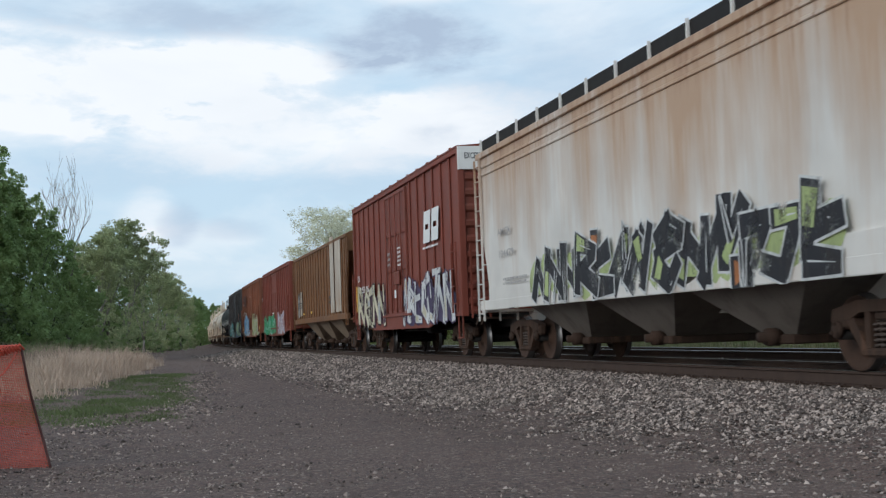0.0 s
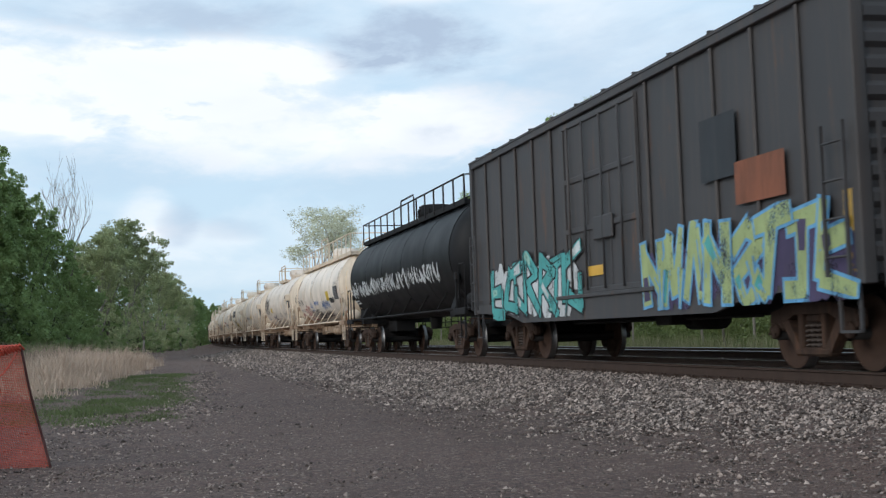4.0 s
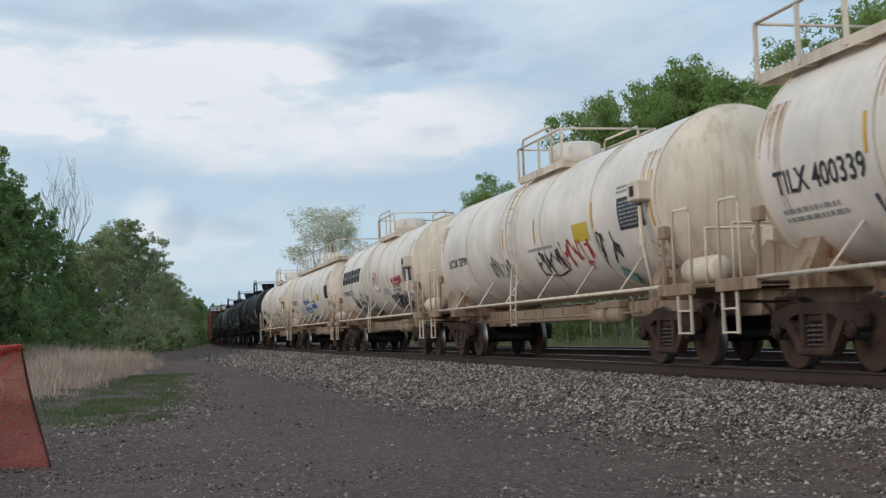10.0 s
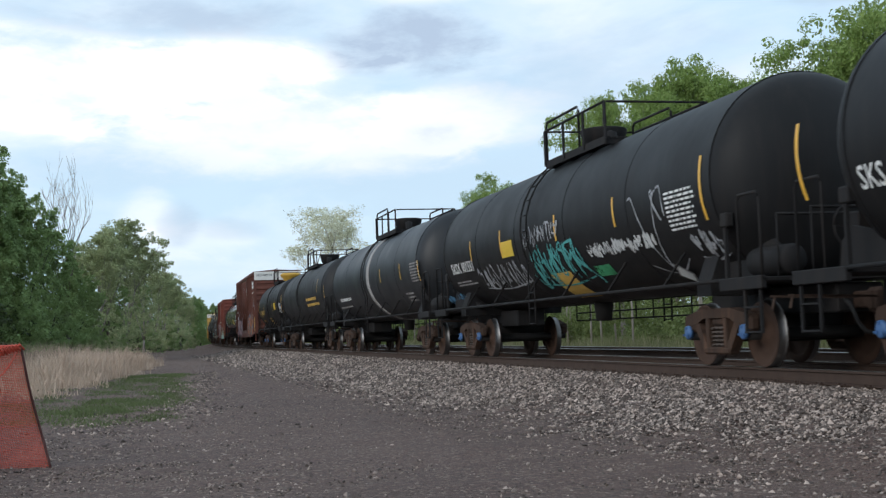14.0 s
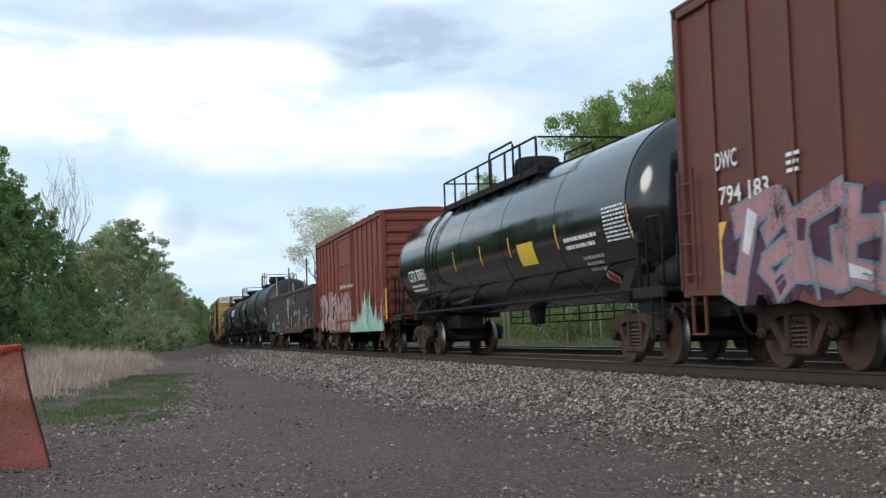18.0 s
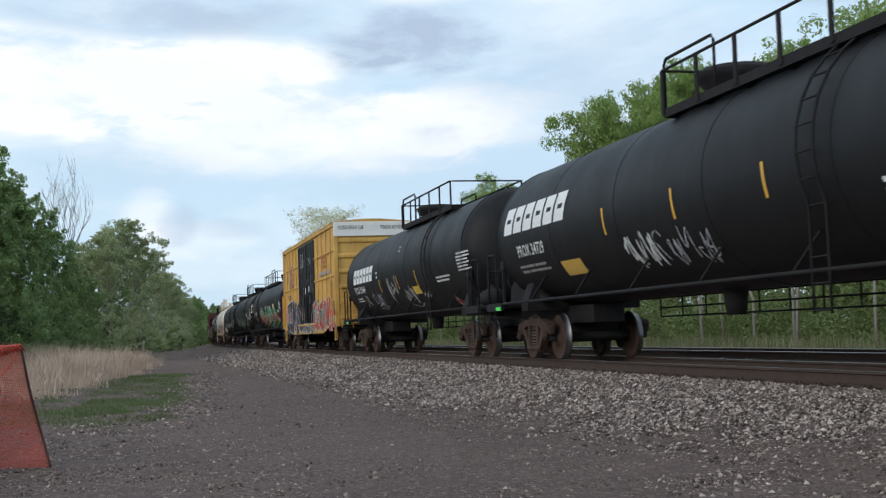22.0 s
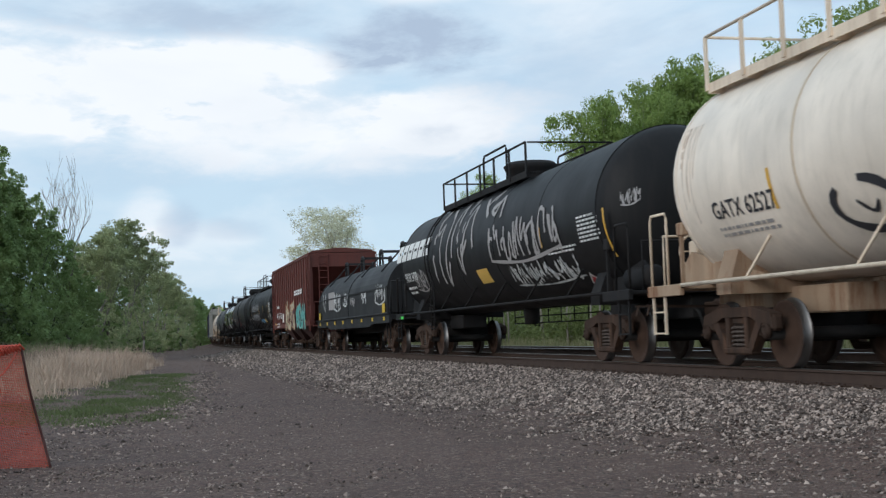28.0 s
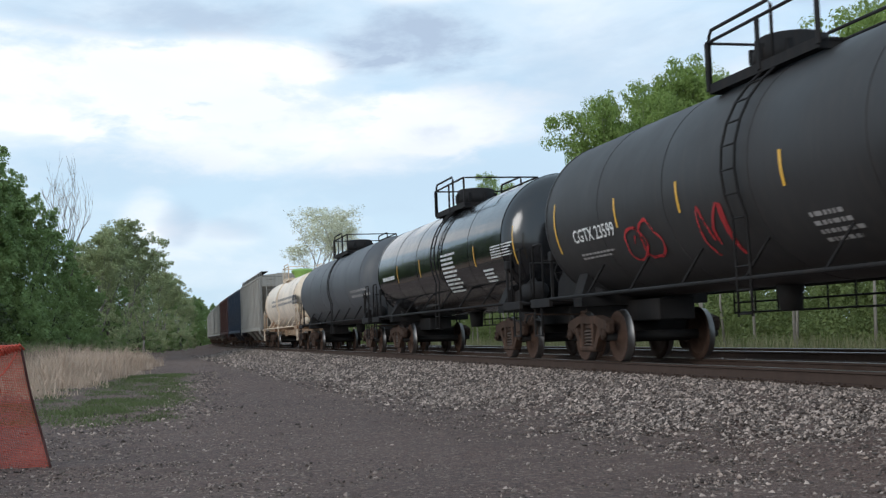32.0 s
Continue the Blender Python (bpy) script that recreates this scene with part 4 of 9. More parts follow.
def build_fence():
    """Orange safety net on a leaning stake, slack between its strands."""
    root = thing("safety_fence", "orange plastic mesh safety fence sagging from a stake", "fence", at=pose(-0.90, 13.6, GROUND_Z - 0.03, 0, 0, 14))
    H, Wd = 1.29, 1.5

    def at(u, v):
        # u runs left from the stake, v up; the top leans left and the cloth bellies
        return (-u - 0.285 * v / H + 0.008 * math.sin(v * 5.2), 0.09 * math.sin(u * 4.1 + v * 1.6) + 0.05 * math.sin(v * 4 + u * 2), v * (1 - 0.02 * u) + 0.03 * math.sin(u * 3.1) * (v / H) - 0.10 * u * 0.4)
    g = Geo()
    nv, nu = 76, 66
    for i in range(nv + 1):
        v = H * i / nv
        g.tube([at(Wd * k / 14, v) for k in range(15)], 0.0034 if i % 7 else 0.0048, 4)
    tagged(part("netting", g, MT["net"], root), kind="stuff")
    g = Geo()
    for k in range(1, nu + 1):
        g.tube([at(Wd * k / nu, H * i / 10) for i in range(11)], 0.0032, 4)
    tagged(part("netting_weave", g, MT["net"], root), kind="stuff")
    g = Geo().tube([at(0, H * i / 10 - 0.02) for i in range(11)], 0.014, 6)
    part("stake", g, MT["net_cord"], root, "thin dark stake")
    g = Geo().tube([at(Wd * k / 14, H + 0.01) for k in range(15)], 0.012, 5)
    part("top_cord", g, MT["net"], root)
    # net gathered and tied over the top of the stake
    g = Geo()
    for k in range(7):
        c = at(0.02 + 0.035 * k, H)
        g.tube([(c[0] - 0.06, c[1] - 0.02, c[2] - 0.05 - 0.012 * k), (c[0], c[1] - 0.03, c[2] + 0.028 - 0.004 * k), (c[0] + 0.05, c[1] - 0.01, c[2] - 0.03 - 0.01 * k)], 0.012, 5)
    part("gathered_net", g, MT["net"], root)
    g = Geo().tube([at(0.03 + 0.4 * q, H - 0.02 - 0.3 * q - 0.1 * math.sin(q * 3)) for q in (0, 0.25, 0.5, 0.75, 1.0)], 0.010, 5)
    part("fold", g, MT["net"], root)


build_ground()
build_stones()
build_track()
build_trees()
build_brush()
build_grass()
build_fence()

# ---- drawing on surfaces: stencils, stripes and spray paint ----


class Flat:
    """The near side of a straight-sided car: u runs towards the front, v upwards."""

    def __init__(self, y):
        self.y = y

    def at(self, x, z, u, v, lift):
        return (x - u, self.y + lift, z + v)


class Round:
    """The near side of a tank with its axis at height zc."""

    def __init__(self, r, zc):
        self.r, self.zc = r, zc

    def at(self, x, z, u, v, lift):
        a0 = math.asin(max(-0.999, min(0.999, (z - self.zc) / self.r)))
        a = a0 + v / self.r
        r = self.r + lift
        return (x - u, r * math.cos(a), self.zc + r * math.sin(a))


_text_cache = {}


def text_shape(body, height):
    if body not in _text_cache:
        cu = bpy.data.curves.new("stencil", "FONT")
        cu.body, cu.size, cu.offset, cu.resolution_u = body, 1.0, 0.012, 2
        ob = bpy.data.objects.new("stencil", cu)
        me = bpy.data.meshes.new_from_object(ob)
        vs = [(v.co.x, v.co.y) for v in me.vertices]
        fs = [tuple(p.vertices) for p in me.polygons]
        bpy.data.objects.remove(ob)
        bpy.data.meshes.remove(me)
        _text_cache[body] = (vs, fs)
    vs, fs = _text_cache[body]
    k = height / 0.72
    return [(a * k, b * k) for a, b in vs], fs


def ribbon(pts, w):
    vs, fs = [], []
    for i, p in enumerate(pts):
        q, r = pts[max(i - 1, 0)], pts[min(i + 1, len(pts) - 1)]
        dx, dy = r[0] - q[0], r[1] - q[1]
        n = math.hypot(dx, dy) or 1
        k = w * (0.75 + 0.5 * abs(math.sin(i * 0.7)))
        vs += [(p[0] - dy / n * k / 2, p[1] + dx / n * k / 2), (p[0] + dy / n * k / 2, p[1] - dx / n * k / 2)]
        if i:
            fs.append((2 * i - 2, 2 * i - 1, 2 * i + 1, 2 * i))
    return vs, fs


def join2(shapes):
    vs, fs = [], []
    for v, f in shapes:
        o = len(vs)
        vs += v
        fs += [tuple(i + o for i in t) for t in f]
    return vs, fs


def smooth_line(pts, n=5):
    out = []
    m = len(pts)
    for i in range(m - 1):
        p0, p1, p2, p3 = pts[max(i - 1, 0)], pts[i], pts[i + 1], pts[min(i + 2, m - 1)]
        for k in range(n):
            t = k / n
            out.append(tuple(0.5 * (2 * b + (c - a) * t + (2 * a - 5 * b + 4 * c - d) * t * t + (3 * b - a - 3 * c + d) * t ** 3) for a, b, c, d in zip(p0, p1, p2, p3)))
    out.append(pts[-1])
    return out


def tag_shape(w, h, seed, thick):
    """Loose spray strokes: loops and slashes that are no letters."""
    r = random.Random(seed)
    shapes = []
    n = max(2, int(w / (h * 0.42)))
    for i in range(n):
        cx = w * (i + 0.5) / n
        k = r.choice((5, 6, 7))
        pts = [(cx + r.uniform(-0.6, 0.6) * w / n, h * r.uniform(0, 1)) for _ in range(k)]
        pts.sort(key=lambda p: p[0] + r.uniform(-0.4, 0.4) * w / n)
        shapes.append(ribbon(smooth_line(pts), thick))
    if r.random() < 0.6:
        shapes.append(ribbon(smooth_line([(0, h * 0.1), (w * 0.5, h * -0.06), (w, h * 0.12)]), thick * 0.8))
    return join2(shapes)


def blob(cx, cy, rx, ry, r, corners=9, jag=0.28):
    """A star-shaped patch in three rings, so that it can follow a curve."""
    ang = [2 * math.pi * (i + r.uniform(-0.25, 0.25)) / corners for i in range(corners)]
    rad = [1 + r.uniform(-jag, jag) for _ in range(corners)]
    a2, r2 = [], []
    for i in range(corners):
        j = (i + 1) % corners
        aj = ang[j] + (2 * math.pi if j == 0 else 0)
        a2 += [ang[i], (ang[i] + aj) / 2]
        r2 += [rad[i], (rad[i] + rad[j]) / 2 * r.choice((0.92, 1.08))]
    n = len(a2)
    vs, fs = [(cx, cy)], []
    for k in (0.36, 0.7, 1.0):
        for a, q in zip(a2, r2):
            vs.append((cx + rx * q * k * math.cos(a), cy + ry * q * k * math.sin(a)))
    for i in range(n):
        j = (i + 1) % n
        fs.append((0, 1 + i, 1 + j))
        for k in (0, 1):
            fs.append((1 + k * n + i, 1 + (k + 1) * n + i, 1 + (k + 1) * n + j, 1 + k * n + j))
    return vs, fs


def strip(p, q, w0, w1, ext=0.0):
    """A straight band from p to q, w0 wide at p and w1 at q, cut fine enough to follow a curve."""
    dx, dy = q[0] - p[0], q[1] - p[1]
    n = math.hypot(dx, dy) or 1e-6
    ux, uy = dx / n, dy / n
    p = (p[0] - ux * ext, p[1] - uy * ext)
    n += 2 * ext
    m = max(2, int(n / 0.16))
    vs, fs = [], []
    for i in range(m + 1):
        t = i / m
        w = (w0 + (w1 - w0) * t) / 2
        cx, cy = p[0] + ux * n * t, p[1] + uy * n * t
        vs += [(cx - uy * w, cy + ux * w), (cx, cy), (cx + uy * w, cy - ux * w)]
        if i:
            a, b = 3 * i - 3, 3 * i
            fs += [(a, a + 1, b + 1, b), (a + 1, a + 2, b + 2, b + 1)]
    return vs, fs


def band(pts, w, taper=0.0):
    """A smooth fat band of even width along a line."""
    pts = smooth_line(pts, 7)
    vs, fs = [], []
    for i, p in enumerate(pts):
        q, r = pts[max(i - 1, 0)], pts[min(i + 1, len(pts) - 1)]
        dx, dy = r[0] - q[0], r[1] - q[1]
        n = math.hypot(dx, dy) or 1
        e = min(i, len(pts) - 1 - i) / 3.0
        k = w / 2 * (1.0 if e >= 1 else 1 - taper * (1 - e))
        vs += [(p[0] - dy / n * k, p[1] + dx / n * k), p, (p[0] + dy / n * k, p[1] - dx / n * k)]
        if i:
            a, b = 3 * i - 3, 3 * i
            fs += [(a, a + 1, b + 1, b), (a + 1, a + 2, b + 2, b + 1)]
    return vs, fs


# strokes of abstract forms in a unit cell
STROKES = [
    [(0.0, 0.0, 0.1, 1.0), (0.1, 1.0, 0.95, 0.7), (0.95, 0.7, 0.2, 0.5), (0.25, 0.5, 1.0, 0.0)],
    [(0.95, 1.0, 0.1, 0.85), (0.1, 0.85, 0.05, 0.2), (0.05, 0.2, 0.9, 0.0), (0.9, 0.0, 0.85, 0.5)],
    [(0.0, 0.0, 0.4, 1.0), (0.4, 1.0, 0.6, 0.1), (0.6, 0.1, 1.0, 1.0)],
    [(0.05, 0.0, 0.1, 1.0), (0.95, 0.0, 0.9, 1.0), (0.1, 0.9, 0.9, 0.15)],
    [(0.1, 0.95, 1.0, 1.0), (0.55, 0.95, 0.4, 0.0), (0.0, 0.1, 0.4, 0.0)],
    [(0.1, 1.0, 0.05, 0.1), (0.05, 0.1, 0.95, 0.0), (0.1, 0.55, 0.8, 0.65)],
    [(0.05, 0.75, 0.5, 1.0), (0.5, 1.0, 0.95, 0.7), (0.95, 0.7, 0.1, 0.35), (0.1, 0.35, 0.5, 0.0), (0.5, 0.0, 0.95, 0.2)],
]


def piece_layers(w, h, seed, wild=False):
    """A large spray-painted piece that spells nothing: ragged backing, then interlocking outlined wedges and darts.
    Rows: shape, lift, slot (0 backing, 1 fill, 2 highlight, 3 outline)."""
    r = random.Random(seed)
    out = []
    n = max(3, int(round(w / (h * (0.62 if not wild else 0.72)))))
    cw = w / n
    for i in range(2 * n):
        out.append((blob(w * (i + 0.5) / (2 * n), h * r.uniform(0.36, 0.52), cw * r.uniform(0.35, 0.6), h * r.uniform(0.30, 0.46) * (0.75 if wild else 1.0), r, 7, 0.34), 0.008 + 0.0005 * (i % 4), 0))
    edge = 0.035 + 0.015 * r.random()
    lift = 0.0108
    order = list(range(n))
    r.shuffle(order)
    for i in order:
        rise = r.uniform(0.78, 1.0)
        hh, ww = h * rise, cw * r.uniform(0.95, 1.25)
        x0, y0, sl = cw * i + r.uniform(-0.1, 0.1) * cw, h * r.uniform(0.0, 0.06), r.uniform(-0.12, 0.3)
        fat = min(cw, h) * (r.uniform(0.31, 0.42) if wild else r.uniform(0.24, 0.34))
        strokes = []
        for a, b, c, d in r.choice(STROKES):
            a, b, c, d = (v + r.uniform(-0.09, 0.09) for v in (a, b, c, d))
            m = fat * 0.45
            p = (x0 + a * ww + sl * b * hh, y0 + m + b * (hh - 2 * m))
            q = (x0 + c * ww + sl * d * hh, y0 + m + d * (hh - 2 * m))
            strokes.append((p, q, fat * r.uniform(0.7, 1.5), fat * r.uniform(0.55, 1.3)))
        for k, (p, q, a, b) in enumerate(strokes):
            out.append((strip(p, q, a + 2 * edge, b + 2 * edge, fat * 0.3 + edge), lift + 0.0003 * k, 3))
        for k, (p, q, a, b) in enumerate(strokes):
            out.append((strip(p, q, a, b, fat * 0.3), lift + 0.0020 + 0.0003 * k, 1))
        # second colour in one stroke, cracks and shines
        p, q, a, b = r.choice(strokes)
        f = r.uniform(0.35, 0.6)
        out.append((strip(p, (p[0] + (q[0] - p[0]) * f, p[1] + (q[1] - p[1]) * f), a * 0.8, a * 0.55), lift + 0.0038, 2 if r.random() < (0.25 if wild else 0.6) else 0))
        for k in range(2):
            p, q, a, b = r.choice(strokes)
            f, g = sorted((r.random(), r.random()))
            o = r.uniform(-0.3, 0.3) * a
            out.append((strip((p[0] + (q[0] - p[0]) * f + o, p[1] + (q[1] - p[1]) * f), (p[0] + (q[0] - p[0]) * g + o, p[1] + (q[1] - p[1]) * g), edge * 0.8, edge * 0.3), lift + 0.0044, 3))
        lift += 0.0022
    # darts that shoot out of the mass
    for k in range(max(2, n // 2)):
        cx, up = w * r.uniform(0.05, 0.95), r.choice((-1, 1))
        q = (cx + r.uniform(-0.3, 0.3) * cw, h * (1.02 if up > 0 else 0.0))
        p = (cx, h * 0.5)
        out.append((strip(p, q, edge * 5, edge * 2), lift, 3))
        out.append((strip(p, q, edge * 3, 0.005), lift + 0.0008, 1))
        lift += 0.0012
    return [(([(u, min(max(v, -0.01), h * 1.04)) for u, v in sh[0]], sh[1]), lf, sl) for sh, lf, sl in out]


def throw_shape(w, h, seed, thick):
    """A row of overlapping outlined bubbles with small inner strokes; no letters."""
    r = random.Random(seed)
    n = max(2, int(round(w / (h * 0.72))))
    shapes = []
    for i in range(n):
        cx, cy = w * (i + 0.5) / n, h * r.uniform(0.44, 0.54)
        rx, ry, sl = w / n * r.uniform(0.5, 0.66), h * r.uniform(0.36, 0.48), r.uniform(-0.1, 0.35)
        a0 = r.uniform(0, 6.28)
        k = r.uniform(0.05, 0.16)
        pts = []
        for j in range(15):
            t = a0 + 2 * math.pi * j / 14
            q = 1 + k * math.cos(3 * t + i) + 0.5 * k * math.cos(5 * t)
            pts.append((cx + rx * q * math.cos(t) + sl * ry * math.sin(t), cy + ry * q * math.sin(t)))
        shapes.append(ribbon(smooth_line(pts, 3), thick))
        for j in range(r.choice((0, 1, 1))):
            u, v = r.uniform(-0.35, 0.2), r.uniform(-0.4, 0.3)
            shapes.append(ribbon(smooth_line([(cx + rx * u, cy + ry * v), (cx + rx * (u + 0.08), cy + ry * (v + 0.25)), (cx + rx * (u + 0.3), cy + ry * (v + 0.5))], 4), thick * 0.7))
    return join2(shapes)


def flame_layers(w, h, seed):
    """Leaning pointed tongues, taller towards the middle. Slots: 0 outline, 1 fill, 2 streak."""
    r = random.Random(seed)
    out = []
    n = 15
    for i in range(n):
        f = (i + 0.5) / n
        top = h * (0.30 + 0.66 * math.exp(-((f - 0.56) / 0.2) ** 2) + 0.32 * math.exp(-((f - 0.86) / 0.1) ** 2)) * r.uniform(0.6, 1.06)
        cx, lean, bw = w * f, r.uniform(-0.25, 0.4) * h, w / n * r.uniform(1.6, 3.0)
        for grow_by, lift, slot in ((0.05, 0.010, 0), (0.0, 0.012 + 0.0004 * i, 1)):
            vs, fs = [], []
            for k in range(6):
                q = k / 5
                wd = (bw + 2 * grow_by) * (1 - q) ** 0.8 / 2 + 0.005
                x = min(max(cx + lean * q * q, wd), w - wd) if k < 3 else cx + lean * q * q
                vs += [(x - wd, (top + grow_by * 2) * q), (x + wd, (top + grow_by * 2) * q)]
                if k:
                    fs.append((2 * k - 2, 2 * k - 1, 2 * k + 1, 2 * k))
            out.append(((vs, fs), lift, slot))
        for k in range(3):
            u = cx + r.uniform(-0.4, 0.4) * bw
            y0 = top * r.uniform(0.02, 0.45)
            pts = [(u, y0), (u + lean * 0.15 + r.uniform(-0.08, 0.08), y0 + top * 0.13), (u + lean * 0.4, y0 + top * 0.3)]
            out.append((ribbon(smooth_line(pts, 4), r.uniform(0.03, 0.08)), 0.018 + 0.0005 * k, 2))
    return out


def coil_layers(w, h, seed):
    """A fat curling band with a pale edge over a ragged ground. Slots: 0 ground, 1 band, 2 edge."""
    r = random.Random(seed)
    out = []
    n = int(w / 0.55)
    for i in range(n):
        out.append((blob(w * (i + 0.5) / n, h * r.uniform(0.40, 0.50), w / n * r.uniform(0.7, 1.0), h * r.uniform(0.30, 0.44), r, 7, 0.2), 0.008 + 0.0005 * (i % 4), 0))
    cells = 6
    cw = w * 0.94 / cells
    lift = 0.011
    fat = h * 0.27
    for i in range(cells):
        x0 = w * 0.03 + cw * i
        if i == 0:
            line = [(0.62, 0.70), (0.34, 0.84), (0.14, 0.62), (0.44, 0.44), (0.66, 0.24), (0.40, 0.12)]
        elif i in (1, 4):
            line = [(-0.1, 0.70), (0.10, 0.92), (0.42, 0.78), (0.40, 0.42), (0.30, 0.18), (0.68, 0.08), (1.1, 0.26)]
        else:
            line = [(0.05, 0.10), (0.30, 0.34), (0.22, 0.68), (0.48, 0.93), (0.80, 0.74), (0.72, 0.34), (0.40, 0.14), (0.9, 0.08)]
        pts = [(x0 + a * cw + r.uniform(-0.03, 0.03), h * b) for a, b in line]
        out.append((band(pts, fat + 0.13, 0.25), lift, 2))
        out.append((band(pts, fat, 0.35), lift + 0.0022, 1))
        out.append((band([(a + 0.03, b + fat * 0.22) for a, b in pts[:3]], fat * 0.16, 0.8), lift + 0.0036, 2))
        lift += 0.0046
    return out


def draw_layers(surface, x, z, layers, mats, parent, name, label):
    g = Geo()
    for (vs, fs), lift, slot in layers:
        o = len(g.v)
        g.v += [surface.at(x, z, u, v, lift) for u, v in vs]
        g.f += [[i + o for i in f] for f in fs]
        g.s += [False] * len(fs)
        g.m += [slot] * len(fs)
    ob = part(name, g.mesh(name, *mats), None, parent, label)
    ob["kind"] = "stuff"
    return ob


def draw_on(surface, x, z, shape, lift, material, parent, name, label=""):
    vs, fs = shape
    if not fs:
        return None
    g = Geo()
    g.v = [surface.at(x, z, u, v, lift) for u, v in vs]
    g.f = [list(f) for f in fs]
    # faces look outward
    g.s, g.m = [False] * len(fs), [0] * len(fs)
    ob = part(name, g, material, parent, label)
    if name in ("stencil_line", "graffiti_tag", "graffiti_fill", "graffiti_outline", "graffiti_backing", "graffiti_highlight", "graffiti_loops", "rust_stain", "stencil", "company_mark"):
        ob["kind"] = "stuff"
    return ob


def grid_rect(w, h, step=0.1):
    nu, nv = max(1, int(w / 0.6)), max(1, int(h / step))
    vs = [(w * i / nu, h * j / nv) for j in range(nv + 1) for i in range(nu + 1)]
    fs = [(j * (nu + 1) + i, j * (nu + 1) + i + 1, (j + 1) * (nu + 1) + i + 1, (j + 1) * (nu + 1) + i) for j in range(nv) for i in range(nu)]
    return vs, fs


def decorate(surface, length, rows, car):
    """Rows: kind, place along the car (0 rear to 1 front), height of its foot, width, height, then what the kind needs."""
    for n, row in enumerate(rows):
        kind, f, z, w, h = row[:5]
        x = length * (0.5 - f)
        rest = row[5:]
        if kind == "text":
            sh = text_shape(rest[0], h)
            wide = max(p[0] for p in sh[0]) or 1
            sh = ([(a * w / wide, b) for a, b in sh[0]], sh[1])
            draw_on(surface, x, z, sh, 0.012, MT[rest[1]], car, "stencil", "stencilled reporting mark")
        elif kind == "bars":
            lines, mat = rest
            r = random.Random(n * 7 + int(f * 1000))
            shapes = []
            for k in range(lines):
                y0 = h * (1 - (k + 0.85) / lines)
                u = 0.0
                end = w * r.uniform(0.75, 1.0)
                while u < end:
                    b = min(r.uniform(0.04, 0.17), end - u)
                    v4, f4 = grid_rect(b, h / lines * 0.5, 0.3)
                    shapes.append(([(a + u, c + y0) for a, c in v4], f4))
                    u += b + 0.04
            draw_on(surface, x, z, join2(shapes), 0.010, MT[mat], car, "stencil_line", "small worn stencilled lines")
        elif kind == "word":
            count, mat = rest
            shapes = []
            cw = w / count
            for k in range(count):
                u0, sl = k * cw, 0.22 * h

                def q(a, b, c, d):
                    m = max(1, int((d - b) / 0.1))
                    vv, ff = [], []
                    for j in range(m + 1):
                        y = b + (d - b) * j / m
                        vv += [(u0 + a + sl * y / h, y), (u0 + c + sl * y / h, y)]
                        if j:
                            ff.append((2 * j - 2, 2 * j - 1, 2 * j + 1, 2 * j))
                    return vv, ff
                # a plain slanted block with a slit through its middle
                shapes.append(q(0, 0, cw * 0.84, h * 0.42))
                shapes.append(q(0, h * 0.58, cw * 0.84, h))
                shapes.append(q(0, h * 0.42, cw * 0.22, h * 0.58))
                shapes.append(q(cw * 0.62, h * 0.42, cw * 0.84, h * 0.58))
            draw_on(surface, x, z, join2(shapes), 0.012, MT[mat], car, "company_mark", "company mark of plain slanted bars")
        elif kind == "rect":
            draw_on(surface, x, z, grid_rect(w, h), 0.007 if len(rest) < 2 else rest[1], MT[rest[0]], car, "painted_panel")
        elif kind == "stripe":
            draw_on(surface, x, z, grid_rect(w, h, 0.12), 0.009, MT[rest[0]], car, "reflective_strip", "vertical reflective strip")
        elif kind == "diamond":
            fill, edge = rest
            draw_on(surface, x, z, ([(w / 2, 0), (w, h / 2), (w / 2, h), (0, h / 2)], [(0, 1, 2, 3)]), 0.03, MT[edge], car, "placard", "diamond hazard placard")
            k = 0.8
            draw_on(surface, x, z, ([(w / 2, h * (0.5 - k / 2)), (w * (0.5 + k / 2), h / 2), (w / 2, h * (0.5 + k / 2)), (w * (0.5 - k / 2), h / 2)], [(0, 1, 2, 3)]), 0.034, MT[fill], car, "placard_face")
        elif kind == "tag":
            seed, thick, mat = rest
            draw_on(surface, x, z, tag_shape(w, h, seed, thick), 0.016, MT[mat], car, "graffiti_tag", "hand-sprayed looping graffiti tag")
        elif kind == "throw":
            seed, thick, mat = rest
            draw_on(surface, x, z, throw_shape(w, h, seed, thick), 0.016, MT[mat], car, "graffiti_tag", "bubbly outlined graffiti")
        elif kind in ("piece", "wild"):
            seed, mats = rest
            draw_layers(surface, x, z, piece_layers(w, h, seed, kind == "wild"), [MT[q] for q in mats], car, "graffiti", "large multicoloured spray-painted graffiti")
        elif kind in ("flames", "coil"):
            seed, mats = rest
            draw_layers(surface, x, z, (flame_layers if kind == "flames" else coil_layers)(w, h, seed), [MT[q] for q in mats], car, "graffiti", "spiky flame-shaped graffiti" if kind == "flames" else "fat looping graffiti band on a red ground")
        elif kind == "loops":
            count, mat = rest
            shapes = []
            cw = w / count
            for k in range(count):
                cx, cy = cw * (k + 0.5), h * 0.48
                pts = [(cx + cw * 0.44 * math.cos(t) - 0.1 * h * math.sin(t), cy + h * 0.46 * math.sin(t)) for t in [2.3 + 0.3 * j for j in range(19)]]
                shapes.append(ribbon(pts, 0.11))
                shapes.append(ribbon(smooth_line([(cx - cw * 0.12, cy + h * 0.1), (cx + cw * 0.05, cy - h * 0.12), (cx + cw * 0.16, cy + h * 0.06)]), 0.05))
